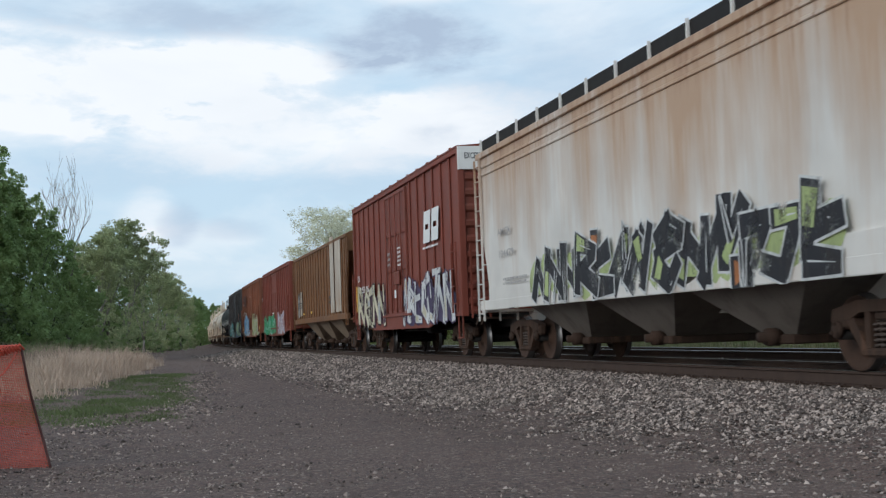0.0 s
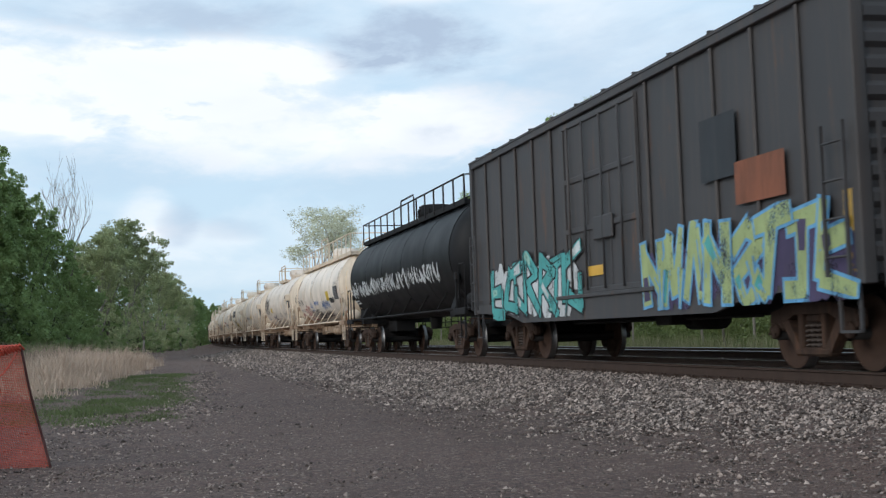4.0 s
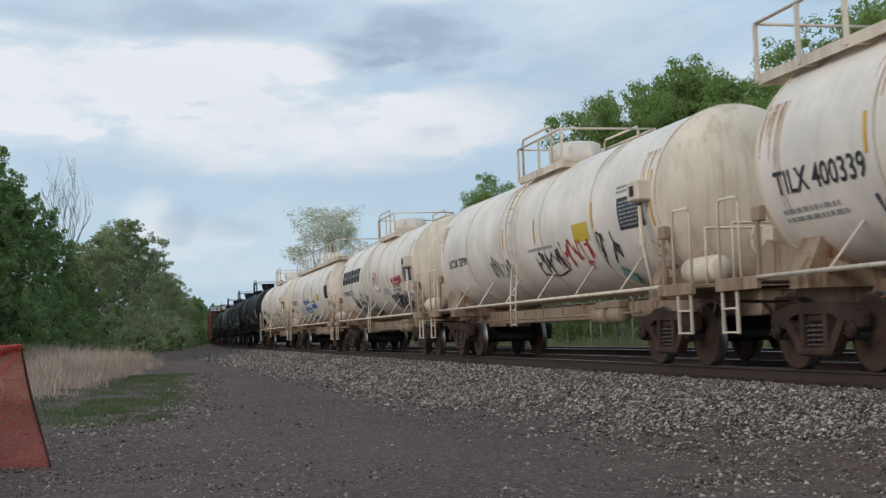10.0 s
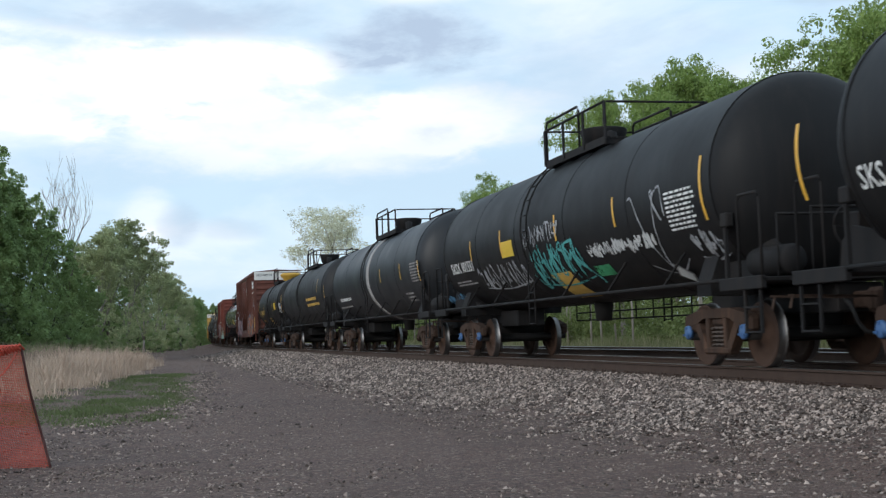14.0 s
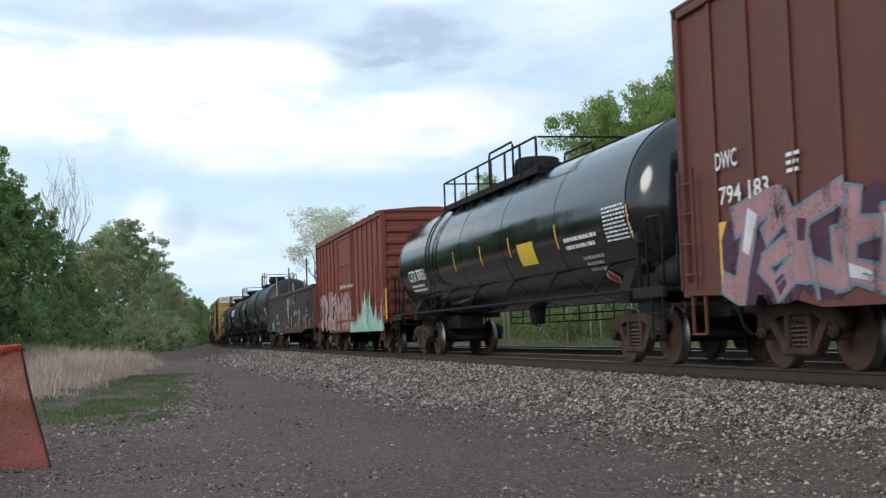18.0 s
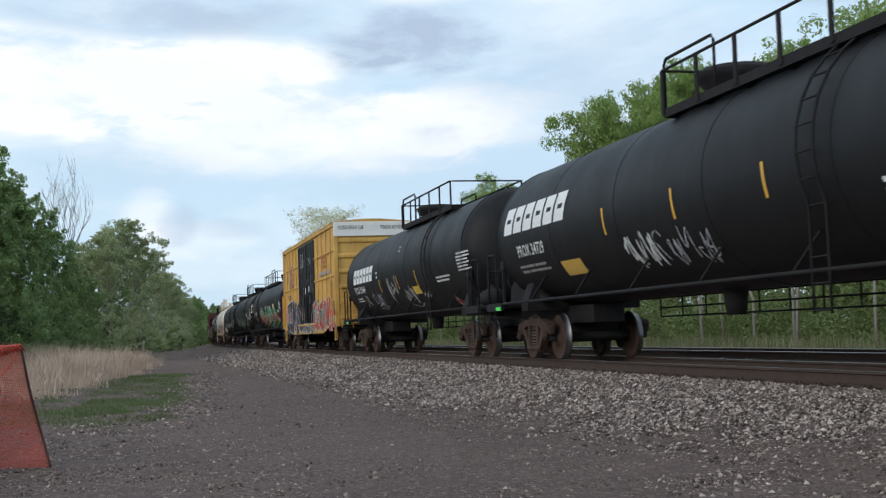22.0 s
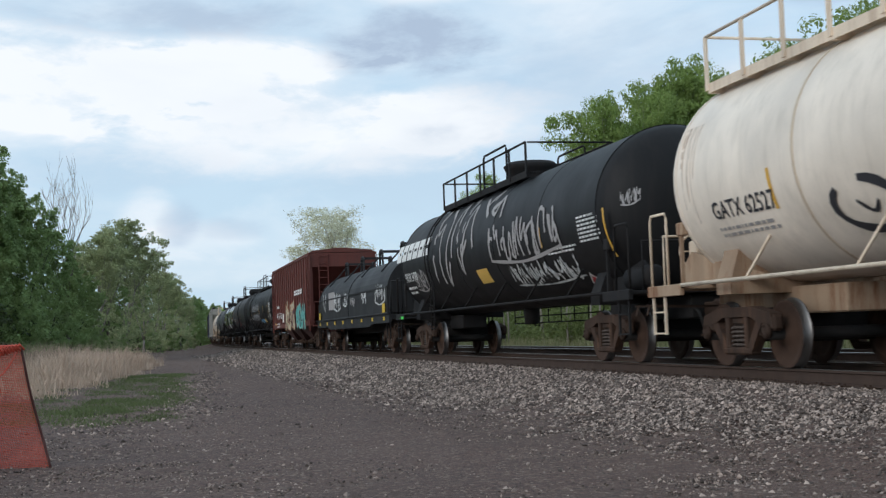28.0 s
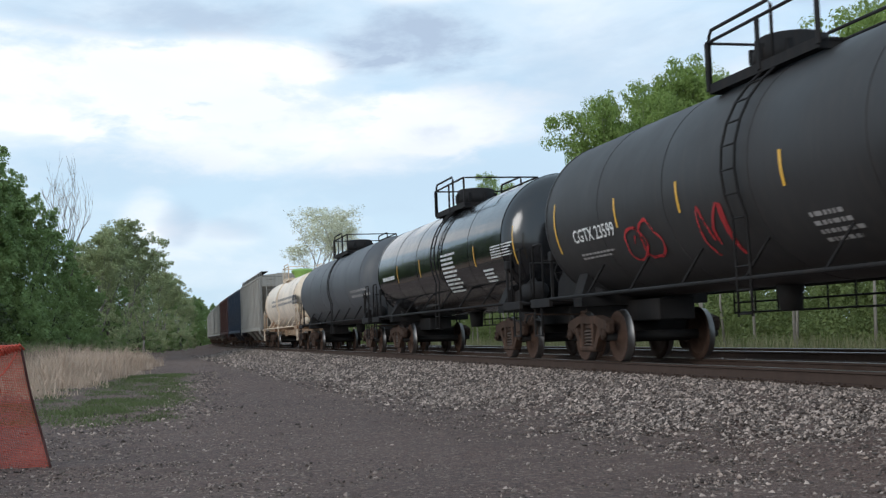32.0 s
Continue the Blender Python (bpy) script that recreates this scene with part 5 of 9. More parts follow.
            draw_on(surface, x, z, join2(shapes), 0.014, MT[mat], car, "graffiti_loops", "row of black sprayed loops")
        elif kind == "cross":
            for q, (a, b) in enumerate((((0.05 * w, h), (0.95 * w, 0)), ((0.95 * w, h), (0.05 * w, 0)))):
                for j, mat in enumerate(rest):
                    o = (j - 0.5) * 0.16 * w
                    sh = ribbon([(a[0] + o, a[1]), ((a[0] + b[0]) / 2 + o, h / 2), (b[0] + o, b[1])], 0.10 * w)
                    draw_on(surface, x, z, sh, 0.012 + 0.003 * q, MT[mat], car, "emblem_bar", "red and blue crossed emblem")
        elif kind == "stain":
            seed, mat = rest
            r, shapes = random.Random(seed), []
            n = max(5, int(w * 9))
            for k in range(n):
                u, wd = w * (k + r.random()) / n, r.uniform(0.06, 0.26)
                shapes.append((strip((u, h), (u + r.uniform(-0.03, 0.03), h * r.uniform(0.0, 0.75)), wd, wd * 0.3), 0.0022 + 0.0004 * (k % 9)))
            for k in range(9):
                group = [sh for sh, q in shapes if abs(q - 0.0022 - 0.0004 * k) < 1e-6]
                if group:
                    draw_on(surface, x, z, join2(group), 0.0022 + 0.0004 * k, MT[mat], car, "rust_stain", "rust streaks run down from the roof")


# ---- running gear, shared by all cars ----
GEAR = {}


def make_gear():
    g = Geo()
    g.box(-0.20, 0.20, -0.95, 0.95, 0.50, 0.82, 0.03)
    g.lathe([(0.82, 0.0), (0.82, 0.20), (0.94, 0.20), (0.94, 0.0)], (0, 0, 0), "z", 14)
    for e in (-1, 1):
        g.box(e * 0.55 - 0.06, e * 0.55 + 0.06, -0.70, 0.70, 0.34, 0.48, 0.02)
    GEAR["bolster"] = g.mesh("truck", MT["under"])
    g = Geo()
    y0, y1 = 0.93, 1.10
    g.prism([(-1.02, 0.60), (-0.98, 0.74), (-0.45, 0.84), (0.45, 0.84), (0.98, 0.74), (1.02, 0.60), (0.62, 0.62), (0.40, 0.70), (-0.40, 0.70), (-0.62, 0.62)], "y", y0, y1)
    g.prism([(-0.74, 0.64), (-0.56, 0.64), (-0.30, 0.30), (-0.40, 0.22)], "y", y0 + 0.01, y1 - 0.01)
    g.prism([(0.56, 0.64), (0.74, 0.64), (0.40, 0.22), (0.30, 0.30)], "y", y0 + 0.01, y1 - 0.01)
    g.box(-0.40, 0.40, y0, y1 + 0.01, 0.18, 0.29, 0.03)
    for e in (-1, 1):
        g.box(e * 0.27 - 0.05, e * 0.27 + 0.05, y0 + 0.01, y1, 0.27, 0.72, 0.015)
        g.box(e * 0.875 - 0.17, e * 0.875 + 0.17, y0 + 0.005, y1 - 0.005, 0.50, 0.72, 0.04)
    g.box(-0.16, 0.16, y0 - 0.03, y1 - 0.03, 0.60, 0.70, 0.02)
    GEAR["side_frame"] = g.mesh("side_frame", MT["truck"])
    g = Geo()
    pts = [(0.058 * math.cos(t * 0.9), 1.02 + 0.058 * math.sin(t * 0.9), 0.30 + 0.30 * t / 35) for t in range(36)]
    g.tube(pts, 0.017, 5)
    GEAR["spring"] = g.mesh("spring", MT["spring"])
    # wheel: outer face towards +y, tread bright
    g = Geo()
    R = 0.457
    g.lathe([(0.10, 0.0), (0.10, 0.10), (0.055, 0.13), (0.02, 0.22), (0.015, 0.33), (0.055, 0.385), (0.065, R - 0.028)], (0, 0, 0), "y", 30, 0)
    g.lathe([(0.065, R - 0.028), (0.062, R - 0.004)], (0, 0, 0), "y", 30, 0)
    g.lathe([(0.062, R - 0.004), (-0.04, R), (-0.055, R + 0.026)], (0, 0, 0), "y", 30, 1)
    g.lathe([(-0.055, R + 0.026), (-0.075, R + 0.022), (-0.075, 0.37)], (0, 0, 0), "y", 30, 0)
    g.lathe([(-0.075, 0.37), (-0.02, 0.33), (-0.02, 0.14), (-0.07, 0.10), (-0.07, 0.0)], (0, 0, 0), "y", 30, 0)
    GEAR["wheel"] = g.mesh("wheel", MT["wheel"], MT["tread"])
    g = Geo().lathe([(-1.08, 0.0), (-1.08, 0.075), (-0.7, 0.085), (0.7, 0.085), (1.08, 0.075), (1.08, 0.0)], (0, 0, 0), "y", 12)
    GEAR["axle"] = g.mesh("axle", MT["under"])
    for key, mat in (("cap", MT["truck"]), ("cap_blue", MT["cap_blue"])):
        g = Geo().lathe([(0.0, 0.0), (0.0, 0.105), (0.05, 0.105), (0.065, 0.075), (0.065, 0.0)], (0, 0, 0), "y", 14)
        for k in range(3):
            a = k * 2.094
            g.box(0.07 * math.sin(a) - 0.018, 0.07 * math.sin(a) + 0.018, 0.06, 0.085, 0.07 * math.cos(a) - 0.018, 0.07 * math.cos(a) + 0.018)
        GEAR[key] = g.mesh("bearing_cap", mat)
    g = Geo()
    g.box(0.0, 0.62, -0.11, 0.11, 0.76, 0.98, 0.02)
    g.box(-0.16, 0.05, -0.15, 0.15, 0.70, 1.02, 0.05)
    GEAR["coupler"] = g.mesh("coupler", MT["truck"])
    g = Geo().tube([(0.30, 0.34, 0.92), (0.05, 0.36, 0.80), (-0.06, 0.34, 0.58), (-0.14, 0.28, 0.46), (-0.22, 0.16, 0.44)], 0.028, 6)
    g.box(-0.28, -0.18, 0.08, 0.18, 0.40, 0.49, 0.015)
    GEAR["hose"] = g.mesh("air_hose", MT["under"])
    g = Geo().bar((0.05, 0.2, 0.90), (0.05, 1.42, 0.94), 0.028)
    g.bar((0.05, 1.36, 0.94), (-0.02, 1.44, 0.78), 0.026)
    GEAR["lever"] = g.mesh("uncoupling_lever", MT["truck"])


def add_truck(car, x, caps="cap"):
    tr = part("truck", GEAR["bolster"], None, car, at=pose(x, 0, 0))
    for e, rot in ((1, 0), (-1, 180)):
        part("side_frame", GEAR["side_frame"], None, tr, at=pose(0, 0, 0, 0, 0, rot))
        if e > 0:
            for sx in (-0.135, 0.0, 0.135):
                part("spring", GEAR["spring"], None, tr, at=pose(sx, 0, 0))
    for wx in (-0.875, 0.875):
        part("axle", GEAR["axle"], None, tr, at=pose(wx, 0, 0.457))
        for e, rot in ((1, 0), (-1, 180)):
            part("wheel", GEAR["wheel"], None, tr, at=pose(wx, e * 0.77, 0.457, 0, 0, rot))
        part("bearing_cap", GEAR[caps], None, tr, at=pose(wx, 1.08, 0.50))
    return tr


def add_ends(car, L, offset, caps="cap"):
    h = L / 2
    for e, rot in ((1, 180), (-1, 0)):
        add_truck(car, e * (h - offset), caps)
        part("coupler", GEAR["coupler"], None, car, at=pose(e * (h - 0.12), 0, 0, 0, 0, rot))
        part("air_hose", GEAR["hose"], None, car, at=pose(e * (h - 0.12), 0, 0, 0, 0, rot))
        part("uncoupling_lever", GEAR["lever"], None, car, at=pose(e * (h - 0.22), 0, 0))


def ladder(x, y, z0, z1, width, rungs, along="x", r=0.016):
    g = Geo()
    dx, dy = (width / 2, 0) if along == "x" else (0, width / 2)
    for s in (-1, 1):
        g.bar((x + s * dx, y + s * dy, z0), (x + s * dx, y + s * dy, z1), 0.04)
    for k in range(rungs):
        z = z0 + (z1 - z0) * (k + 0.5) / rungs
        g.tube([(x - dx, y - dy, z), (x + dx, y + dy, z)], r, 5)
    return g


CARS = []


def new_car(name, label, category, index):
    ob = thing(name, label, category, "cars of the freight train")
    CARS.append((index, ob))
    return ob


def tank_car(index, L, label, shell="black", end=None, frame="frame_black", R=1.50, zc=2.62, walkway="short", dome="drum", dome_mat=None,
             rails=None, offset=2.5, inset=0.95, lad=0.5, band=None, plat=0.5, stripes=(), sill=False, rows=(), stripe_mat="stripe", caps="cap", rings=5, fittings=True, seam=None, reach=(0.44, 0.60), tag=False, cabinet=False):
    car = new_car("tank_car", label, "tank car", index)
    h = L / 2
    a = h - inset                    # ends of the tank
    hd = R * 0.48                    # depth of the heads
    shell_m, frame_m = MT[shell], MT[frame]
    end_m = MT[end] if end else shell_m
    rail_m = MT[rails] if rails else frame_m
    # shell and its weld seams
    part("tank_shell", Geo().lathe([(-(a - hd), R), (a - hd, R)], (0, 0, zc), "x", 64), shell_m, car)
    for k in range(1, rings):
        u = -(a - hd) + 2 * (a - hd) * k / rings
        g = Geo()
        for pr in ([(u - 0.024, R - 0.01), (u - 0.024, R + 0.006)], [(u - 0.024, R + 0.006), (u + 0.024, R + 0.006)], [(u + 0.024, R + 0.006), (u + 0.024, R - 0.01)]):
            g.lathe(pr, (0, 0, zc), "x", 64)
        part("shell_seam", g, MT[seam] if seam else shell_m, car)
    for e in (-1, 1):
        pr = [(e * (a - hd + hd * math.sin(t)), R * math.cos(t)) for t in [i * math.pi / 18 for i in range(9)]] + [(e * a, 0.0)]
        pr[0] = (e * (a - hd - 0.001), R + 0.004)
        if e < 0:
            pr = [(u, r) for u, r in pr]
        part("tank_head", Geo().lathe(pr if e > 0 else pr[::-1], (0, 0, zc), "x", 56), end_m, car)
        g = Geo()
        u = e * (a - hd)
        for pr2 in ([(u - 0.03, R), (u - 0.03, R + 0.012)], [(u - 0.03, R + 0.012), (u + 0.03, R + 0.012)], [(u + 0.03, R + 0.012), (u + 0.03, R - 0.02)]):
            g.lathe(pr2, (0, 0, zc), "x", 64)
        part("head_seam", g, end_m, car)
    if band:
        bx, bw, bm = band
        bx = L * (0.5 - bx)
        part("shell_band", Geo().lathe([(bx - bw / 2, R + 0.003), (bx - bw / 2, R + 0.02), (bx + bw / 2, R + 0.02), (bx + bw / 2, R + 0.003)], (0, 0, zc), "x", 48), MT[bm], car)
    # saddles, sill and bolsters
    tx = h - offset
    for e in (-1, 1):
        g = Geo()
        lo = zc - R * 0.93
        g.prism([(-1.25, 1.02), (1.25, 1.02), (1.25, 1.2), (R * 0.72, zc - R * 0.66), (0.5, lo - 0.02), (-0.5, lo - 0.02), (-R * 0.72, zc - R * 0.66), (-1.25, 1.2)], "x", e * tx - 0.22, e * tx + 0.22)
        part("saddle", g, frame_m, car)
        g = Geo().box(min(e * (tx - 1.6), e * (h - 0.5)), max(e * (tx - 1.6), e * (h - 0.5)), -0.34, 0.34, 0.72, 1.10, 0.02)
        part("stub_sill", g, frame_m, car)
        for s in (1, -1):
            poly = [(e * (h - 0.62), 1.2), (e * (h - 0.70), 1.55), (e * (h - 0.95), 1.72), (e * (tx - 0.55), 1.30), (e * (tx - 0.7), 1.2)]
            part("head_brace", Geo().prism(poly if e > 0 else poly[::-1], "y", min(s * 0.92, s * 0.98), max(s * 0.92, s * 0.98)), frame_m, car)
        # end platform with its rails and steps
        x0, x1 = e * (h - 0.38), e * (h - 1.55)
        g = Geo().box(min(x0, x1), max(x0, x1), -1.46, 1.46, 1.14, 1.20, 0.01)
        g.box(min(x0, x1), max(x0, x1), 1.40, 1.48, 1.05, 1.22, 0.01)
        g.box(min(x0, x1), max(x0, x1), -1.48, -1.40, 1.05, 1.22, 0.01)
        plt = part("end_platform", g, frame_m, car)
        for s in (1, -1):
            g = Geo()
            xa, xb = e * (h - 0.45), e * (h - 1.05)
            g.tube([(xa, s * 1.42, 1.18), (xa, s * 1.42, 2.22), (xa - e * 0.06, s * 1.42, 2.30), (xb + e * 0.06, s * 1.42, 2.30), (xb, s * 1.42, 2.22), (xb, s * 1.42, 1.18)], 0.022, 6)
            part("handrail", g, rail_m, plt)
            g = Geo()
            for xx in (e * (h - 0.50), e * (h - 0.92)):
                g.bar((xx, s * 1.43, 1.16), (xx, s * 1.43, 0.48), 0.035)
            for z in (0.50, 0.82):
                g.box(min(e * (h - 0.50), e * (h - 0.92)), max(e * (h - 0.50), e * (h - 0.92)), s * 1.43 - 0.03, s * 1.43 + 0.03, z - 0.012, z + 0.012)
            part("sill_step", g, rail_m, plt)
        g = Geo().tube([(e * (h - 0.42), -1.2, 1.18), (e * (h - 0.42), -1.2, 2.0), (e * (h - 0.42), 1.2, 2.0), (e * (h - 0.42), 1.2, 1.18)], 0.02, 6)
        part("end_rail", g, rail_m, plt)
    # side running pipes and braces
    for s in (1, -1):
        g = Geo().tube([(-(h - 1.5), s * 1.44, 1.20), (h - 1.5, s * 1.44, 1.20)], 0.032, 6)
        part("running_pipe", g, rail_m, car)
        if s > 0 or sill:
            for k in range(6):
                x = -(tx - 1.0) + 2 * (tx - 1.0) * k / 5
                zz = zc - R * 0.62
                g = Geo().bar((x, s * 1.43, 1.20), (x - 0.28, s * R * 0.79, zz), 0.05, 0.025)
                part("brace", g, rail_m, car)
    if sill:
        g = Geo().box(-(tx - 0.6), tx - 0.6, -0.35, 0.35, 0.78, 1.08, 0.015)
        part("centre_sill", g, frame_m, car)
        g = Geo()
        g.tube([(-(tx - 1.3), 0.95, 0.86), (tx - 1.3, 0.95, 0.86)], 0.022, 5)
        for k in range(9):
            x = -(tx - 1.6) + 2 * (tx - 1.6) * k / 8
            g.bar((x, 0.95, 0.86), (x, 0.95, 1.1), 0.025)
        part("brake_pipe", g, frame_m, car)
        for dx in (0.0, 0.75):
            g = Geo().lathe([(-0.28, 0.0), (-0.28, 0.12), (-0.24, 0.15), (0.24, 0.15), (0.28, 0.12), (0.28, 0.0)], (-(tx - 2.3) + dx, 0.95, 0.84), "x", 16)
            part("brake_reservoir", g, frame_m, car)
        part("brake_hanger", Geo().box(-(tx - 2.0), -(tx - 2.4) + 0.75, 0.85, 1.05, 0.96, 1.08, 0.01), frame_m, car)
    else:
        g = Geo()
        for z in (0.80, 0.98):
            g.tube([(-(tx - 1.2), -1.30, z), (tx - 1.2, -1.30, z)], 0.018, 5)
        for k in range(13):
            x = -(tx - 1.2) + 2 * (tx - 1.2) * k / 12
            g.bar((x, -1.30, 0.78), (x, -1.30, 1.2), 0.025)
        part("far_side_rail", g, MT["under"], car)
        g = Geo().lathe([(-0.25, 0.0), (-0.25, 0.16), (0.1, 0.2), (0.35, 0.22), (0.35, 0)], (0.4, 0, zc - R - 0.12), "z", 14)
        part("outlet_valve", g, MT["under"], car)
    # ladder beside the platform
    if lad is not None:
        lx = L * (0.5 - lad)
        for s in (1, -1):
            g = Geo()
            arc = []
            for k in range(9):
                t = math.radians(-24 + 92 * k / 8)
                arc.append(((R + 0.10) * math.cos(t) * s, zc + (R + 0.10) * math.sin(t)))
            for dx in (-0.19, 0.19):
                g.tube([(lx + dx, s * 1.46, 0.70), (lx + dx, s * 1.46, 1.3)] + [(lx + dx, yy, zz) for yy, zz in arc], 0.02, 5)
            for yy, zz in [(s * 1.46, 0.74), (s * 1.46, 1.05), (s * 1.46, 1.36)] + arc:
                g.tube([(lx - 0.19, yy, zz), (lx + 0.19, yy, zz)], 0.014, 5)
            part("ladder", g, rail_m, car)
    # platform and dome on top
    px = L * (0.5 - plat)
    top = zc + R
    if walkway:
        xa, xb = L * (0.5 - reach[1]), L * (0.5 - reach[0])
        py = 0.58
        zt = zc + math.sqrt(R * R - 0.75 * 0.75) + 0.07
        g = Geo()
        for s in (1, -1):
            for k in range(6):
                y0 = s * (py + 0.02 + 0.065 * k)
                g.box(xa, xb, y0 - 0.022, y0 + 0.022, zt, zt + 0.035)
            n = max(2, int((xb - xa) / 1.1))
            for k in range(n + 1):
                xx = xa + 0.05 + (xb - xa - 0.1) * k / n
                g.box(xx - 0.03, xx + 0.03, s * (py - 0.05) if s > 0 else s * (py + 0.40), s * (py + 0.40) if s > 0 else s * (py - 0.05), zt - 0.10, zt)
            g.box(xa, xb, s * (py + 0.395) - 0.012, s * (py + 0.395) + 0.012, zt - 0.09, zt + 0.05)
        pl = part("top_platform", g, rail_m, car)
        rail_h = 0.74 if walkway == "long" else 0.66
        hop = 1.05 if walkway == "long" else 0.84
        hx0, hx1 = max(xa, px - 1.15), min(xb, px + 0.75)
        for s in (1, -1):
            g = Geo()
            yy = s * (py + 0.37)
            n = max(2, int((xb - xa) / 1.05))
            for k in range(n + 1):
                xx = xa + (xb - xa) * k / n
                g.bar((xx, yy + s * 0.045, zt - 0.05), (xx, yy + s * 0.045, zt + rail_h), 0.03, 0.085)
            g.tube([(xa, yy + s * 0.045, zt + rail_h), (xb, yy + s * 0.045, zt + rail_h)], 0.024, 6)
            part("platform_railing", g, rail_m, pl)
            g = Geo().tube([(hx0, yy, zt), (hx0, yy, zt + hop - 0.08), (hx0 + 0.08, yy, zt + hop), (hx1 - 0.08, yy, zt + hop), (hx1, yy, zt + hop - 0.08), (hx1, yy, zt)], 0.026, 6)
            part("dome_guard_rail", g, rail_m, pl)
        for xx in (xa, xb):
            part("cross_rail", Geo().tube([(xx, -py - 0.37, zt + rail_h), (xx, py + 0.37, zt + rail_h)], 0.022, 6), rail_m, pl)
    dm = MT[dome_mat] if dome_mat else (rail_m if not frame == "frame_tan" else shell_m)
    if dome == "drum":
        g = Geo().lathe([(-0.15, 0.50), (0.10, 0.50), (0.12, 0.56), (0.30, 0.56), (0.32, 0.52), (0.46, 0.52), (0.50, 0.44), (0.52, 0.0)], (px, 0, top), "z", 22)
        for k in range(8):
            t = k * math.pi / 4 + 0.2
            g.box(px + 0.56 * math.cos(t) - 0.035, px + 0.56 * math.cos(t) + 0.035, 0.56 * math.sin(t) - 0.035, 0.56 * math.sin(t) + 0.035, top + 0.14, top + 0.36)
        part("dome", g, dm, car)
    elif dome == "bowl":
        g = Geo().lathe([(-0.15, 0.42), (0.08, 0.46), (0.28, 0.62), (0.38, 0.66), (0.40, 0.60), (0.46, 0.55), (0.48, 0.0)], (px, 0, top), "z", 22)
        part("dome", g, dm, car)
    elif dome == "bucket":
        g = Geo().lathe([(-0.15, 0.36), (0.08, 0.36), (0.10, 0.40), (0.42, 0.47), (0.45, 0.47), (0.47, 0.40), (0.49, 0.0)], (px, 0, top), "z", 20)
        g.lathe([(-0.1, 0.12), (0.28, 0.12), (0.32, 0.0)], (px - 0.75, 0.15, top), "z", 12)
        part("dome", g, dm, car)
    elif dome == "low":
        g = Geo().lathe([(-0.15, 0.36), (0.16, 0.36), (0.20, 0.42), (0.27, 0.42), (0.30, 0.0)], (px - 0.5, 0, top), "z", 18)
        g.lathe([(-0.1, 0.16), (0.3, 0.16), (0.34, 0.0)], (px + 0.5, 0.1, top), "z", 12)
        part("dome", g, dm, car)
    # brake gear at the rear end platform
    if fittings:
        g = Geo()
        bx = -(h - 0.85)
        g.lathe([(-0.5, 0.0), (-0.5, 0.16), (-0.44, 0.2), (0.44, 0.2), (0.5, 0.16), (0.5, 0.0)], (bx, 1.0, 1.42), "x", 16)
        part("air_reservoir", g, rail_m, car)
        g = Geo().tube([(h - 0.62 + 0.0, 0.75 + 0.27 * math.cos(t), 1.75 + 0.27 * math.sin(t)) for t in [k * math.pi / 8 for k in range(17)]], 0.018, 5)
        for k in range(3):
            g.bar((h - 0.62, 0.75, 1.75), (h - 0.62, 0.75 + 0.26 * math.cos(k * 2.1), 1.75 + 0.26 * math.sin(k * 2.1)), 0.02)
        g.box(h - 0.9, h - 0.62, 0.63, 0.87, 1.55, 1.9, 0.02)
        part("brake_wheel", g, rail_m, car)
        g = Geo()
        g.box(h - 1.58, h - 1.38, 1.30, 1.42, 1.92, 2.12, 0.02)
        g.bar((h - 1.48, 1.38, 1.2), (h - 1.48, 1.38, 1.92), 0.05)
        part("placard_holder", g, frame_m, car)
        g = Geo()
        g.box(-(h - 1.38), -(h - 1.58), 1.30, 1.42, 1.92, 2.12, 0.02)
        g.bar((-(h - 1.48), 1.38, 1.2), (-(h - 1.48), 1.38, 1.92), 0.05)
        part("placard_holder", g, frame_m, car)
    if cabinet:
        cx0 = -(h - 2.0)
        cb = part("valve_cabinet", Geo().box(cx0 - 0.22, cx0 + 0.22, R * 0.86, R + 0.22, zc - 0.06, zc + 0.27, 0.03), rail_m, car, "white painted valve box")
        part("gauge_door", Geo().box(cx0 - 0.08, cx0 + 0.08, R + 0.222, R + 0.235, zc + 0.02, zc + 0.18, 0.01), MT["truck"], cb, "dark gauge window")
        g = Geo().tube([(cx0, R + 0.1, zc - 0.12), (cx0, R + 0.08, zc - 0.7), (cx0 - 0.1, 1.40, 1.2)], 0.035, 6)
        g.lathe([(0.0, 0.06), (0.14, 0.06)], (cx0, R + 0.08, zc - 0.75), "z", 8)
        part("drain_pipe", g, rail_m, cb)
        for q in (-0.16, 0.0, 0.2):
            g = Geo().tube([(cx0 + q - 0.5, 1.30, 1.2), (cx0 + q - 0.5, 1.30, 1.55 + q), (cx0 + q - 0.2, 1.34, 1.75 + q)], 0.025, 5)
            g.lathe([(0.0, 0.07), (0.1, 0.07), (0.1, 0.0)], (cx0 + q - 0.5, 1.30, 1.5 + q), "z", 8)
            part("valve_pipe", g, frame_m, cb)
    surf = Round(R, zc)
    if frame == "frame_tan":
        for k in range(1, rings):
            f = 0.5 + (2 * (a - hd) * k / rings - (a - hd)) / L
            if (k + index) % 2:
                decorate(surf, L, [("stain", f - 0.35 / L, zc + 0.35, 0.7, 1.5 * R * (0.5 + 0.3 * ((k * 7 + index) % 3) / 2), index * 10 + k, "stain")], car)
        low = (inset + hd) / L + 0.004
        for f in (low, 1.0 - low - 0.62 / L):
            decorate(surf, L, [("stain", f, zc - 0.85, 0.5, 1.7, index * 31 + int(f * 100), "stain")], car)
    for f in stripes:
        decorate(surf, L, [("stripe", f, zc - 0.15, 0.075, 0.5, stripe_mat)], car)
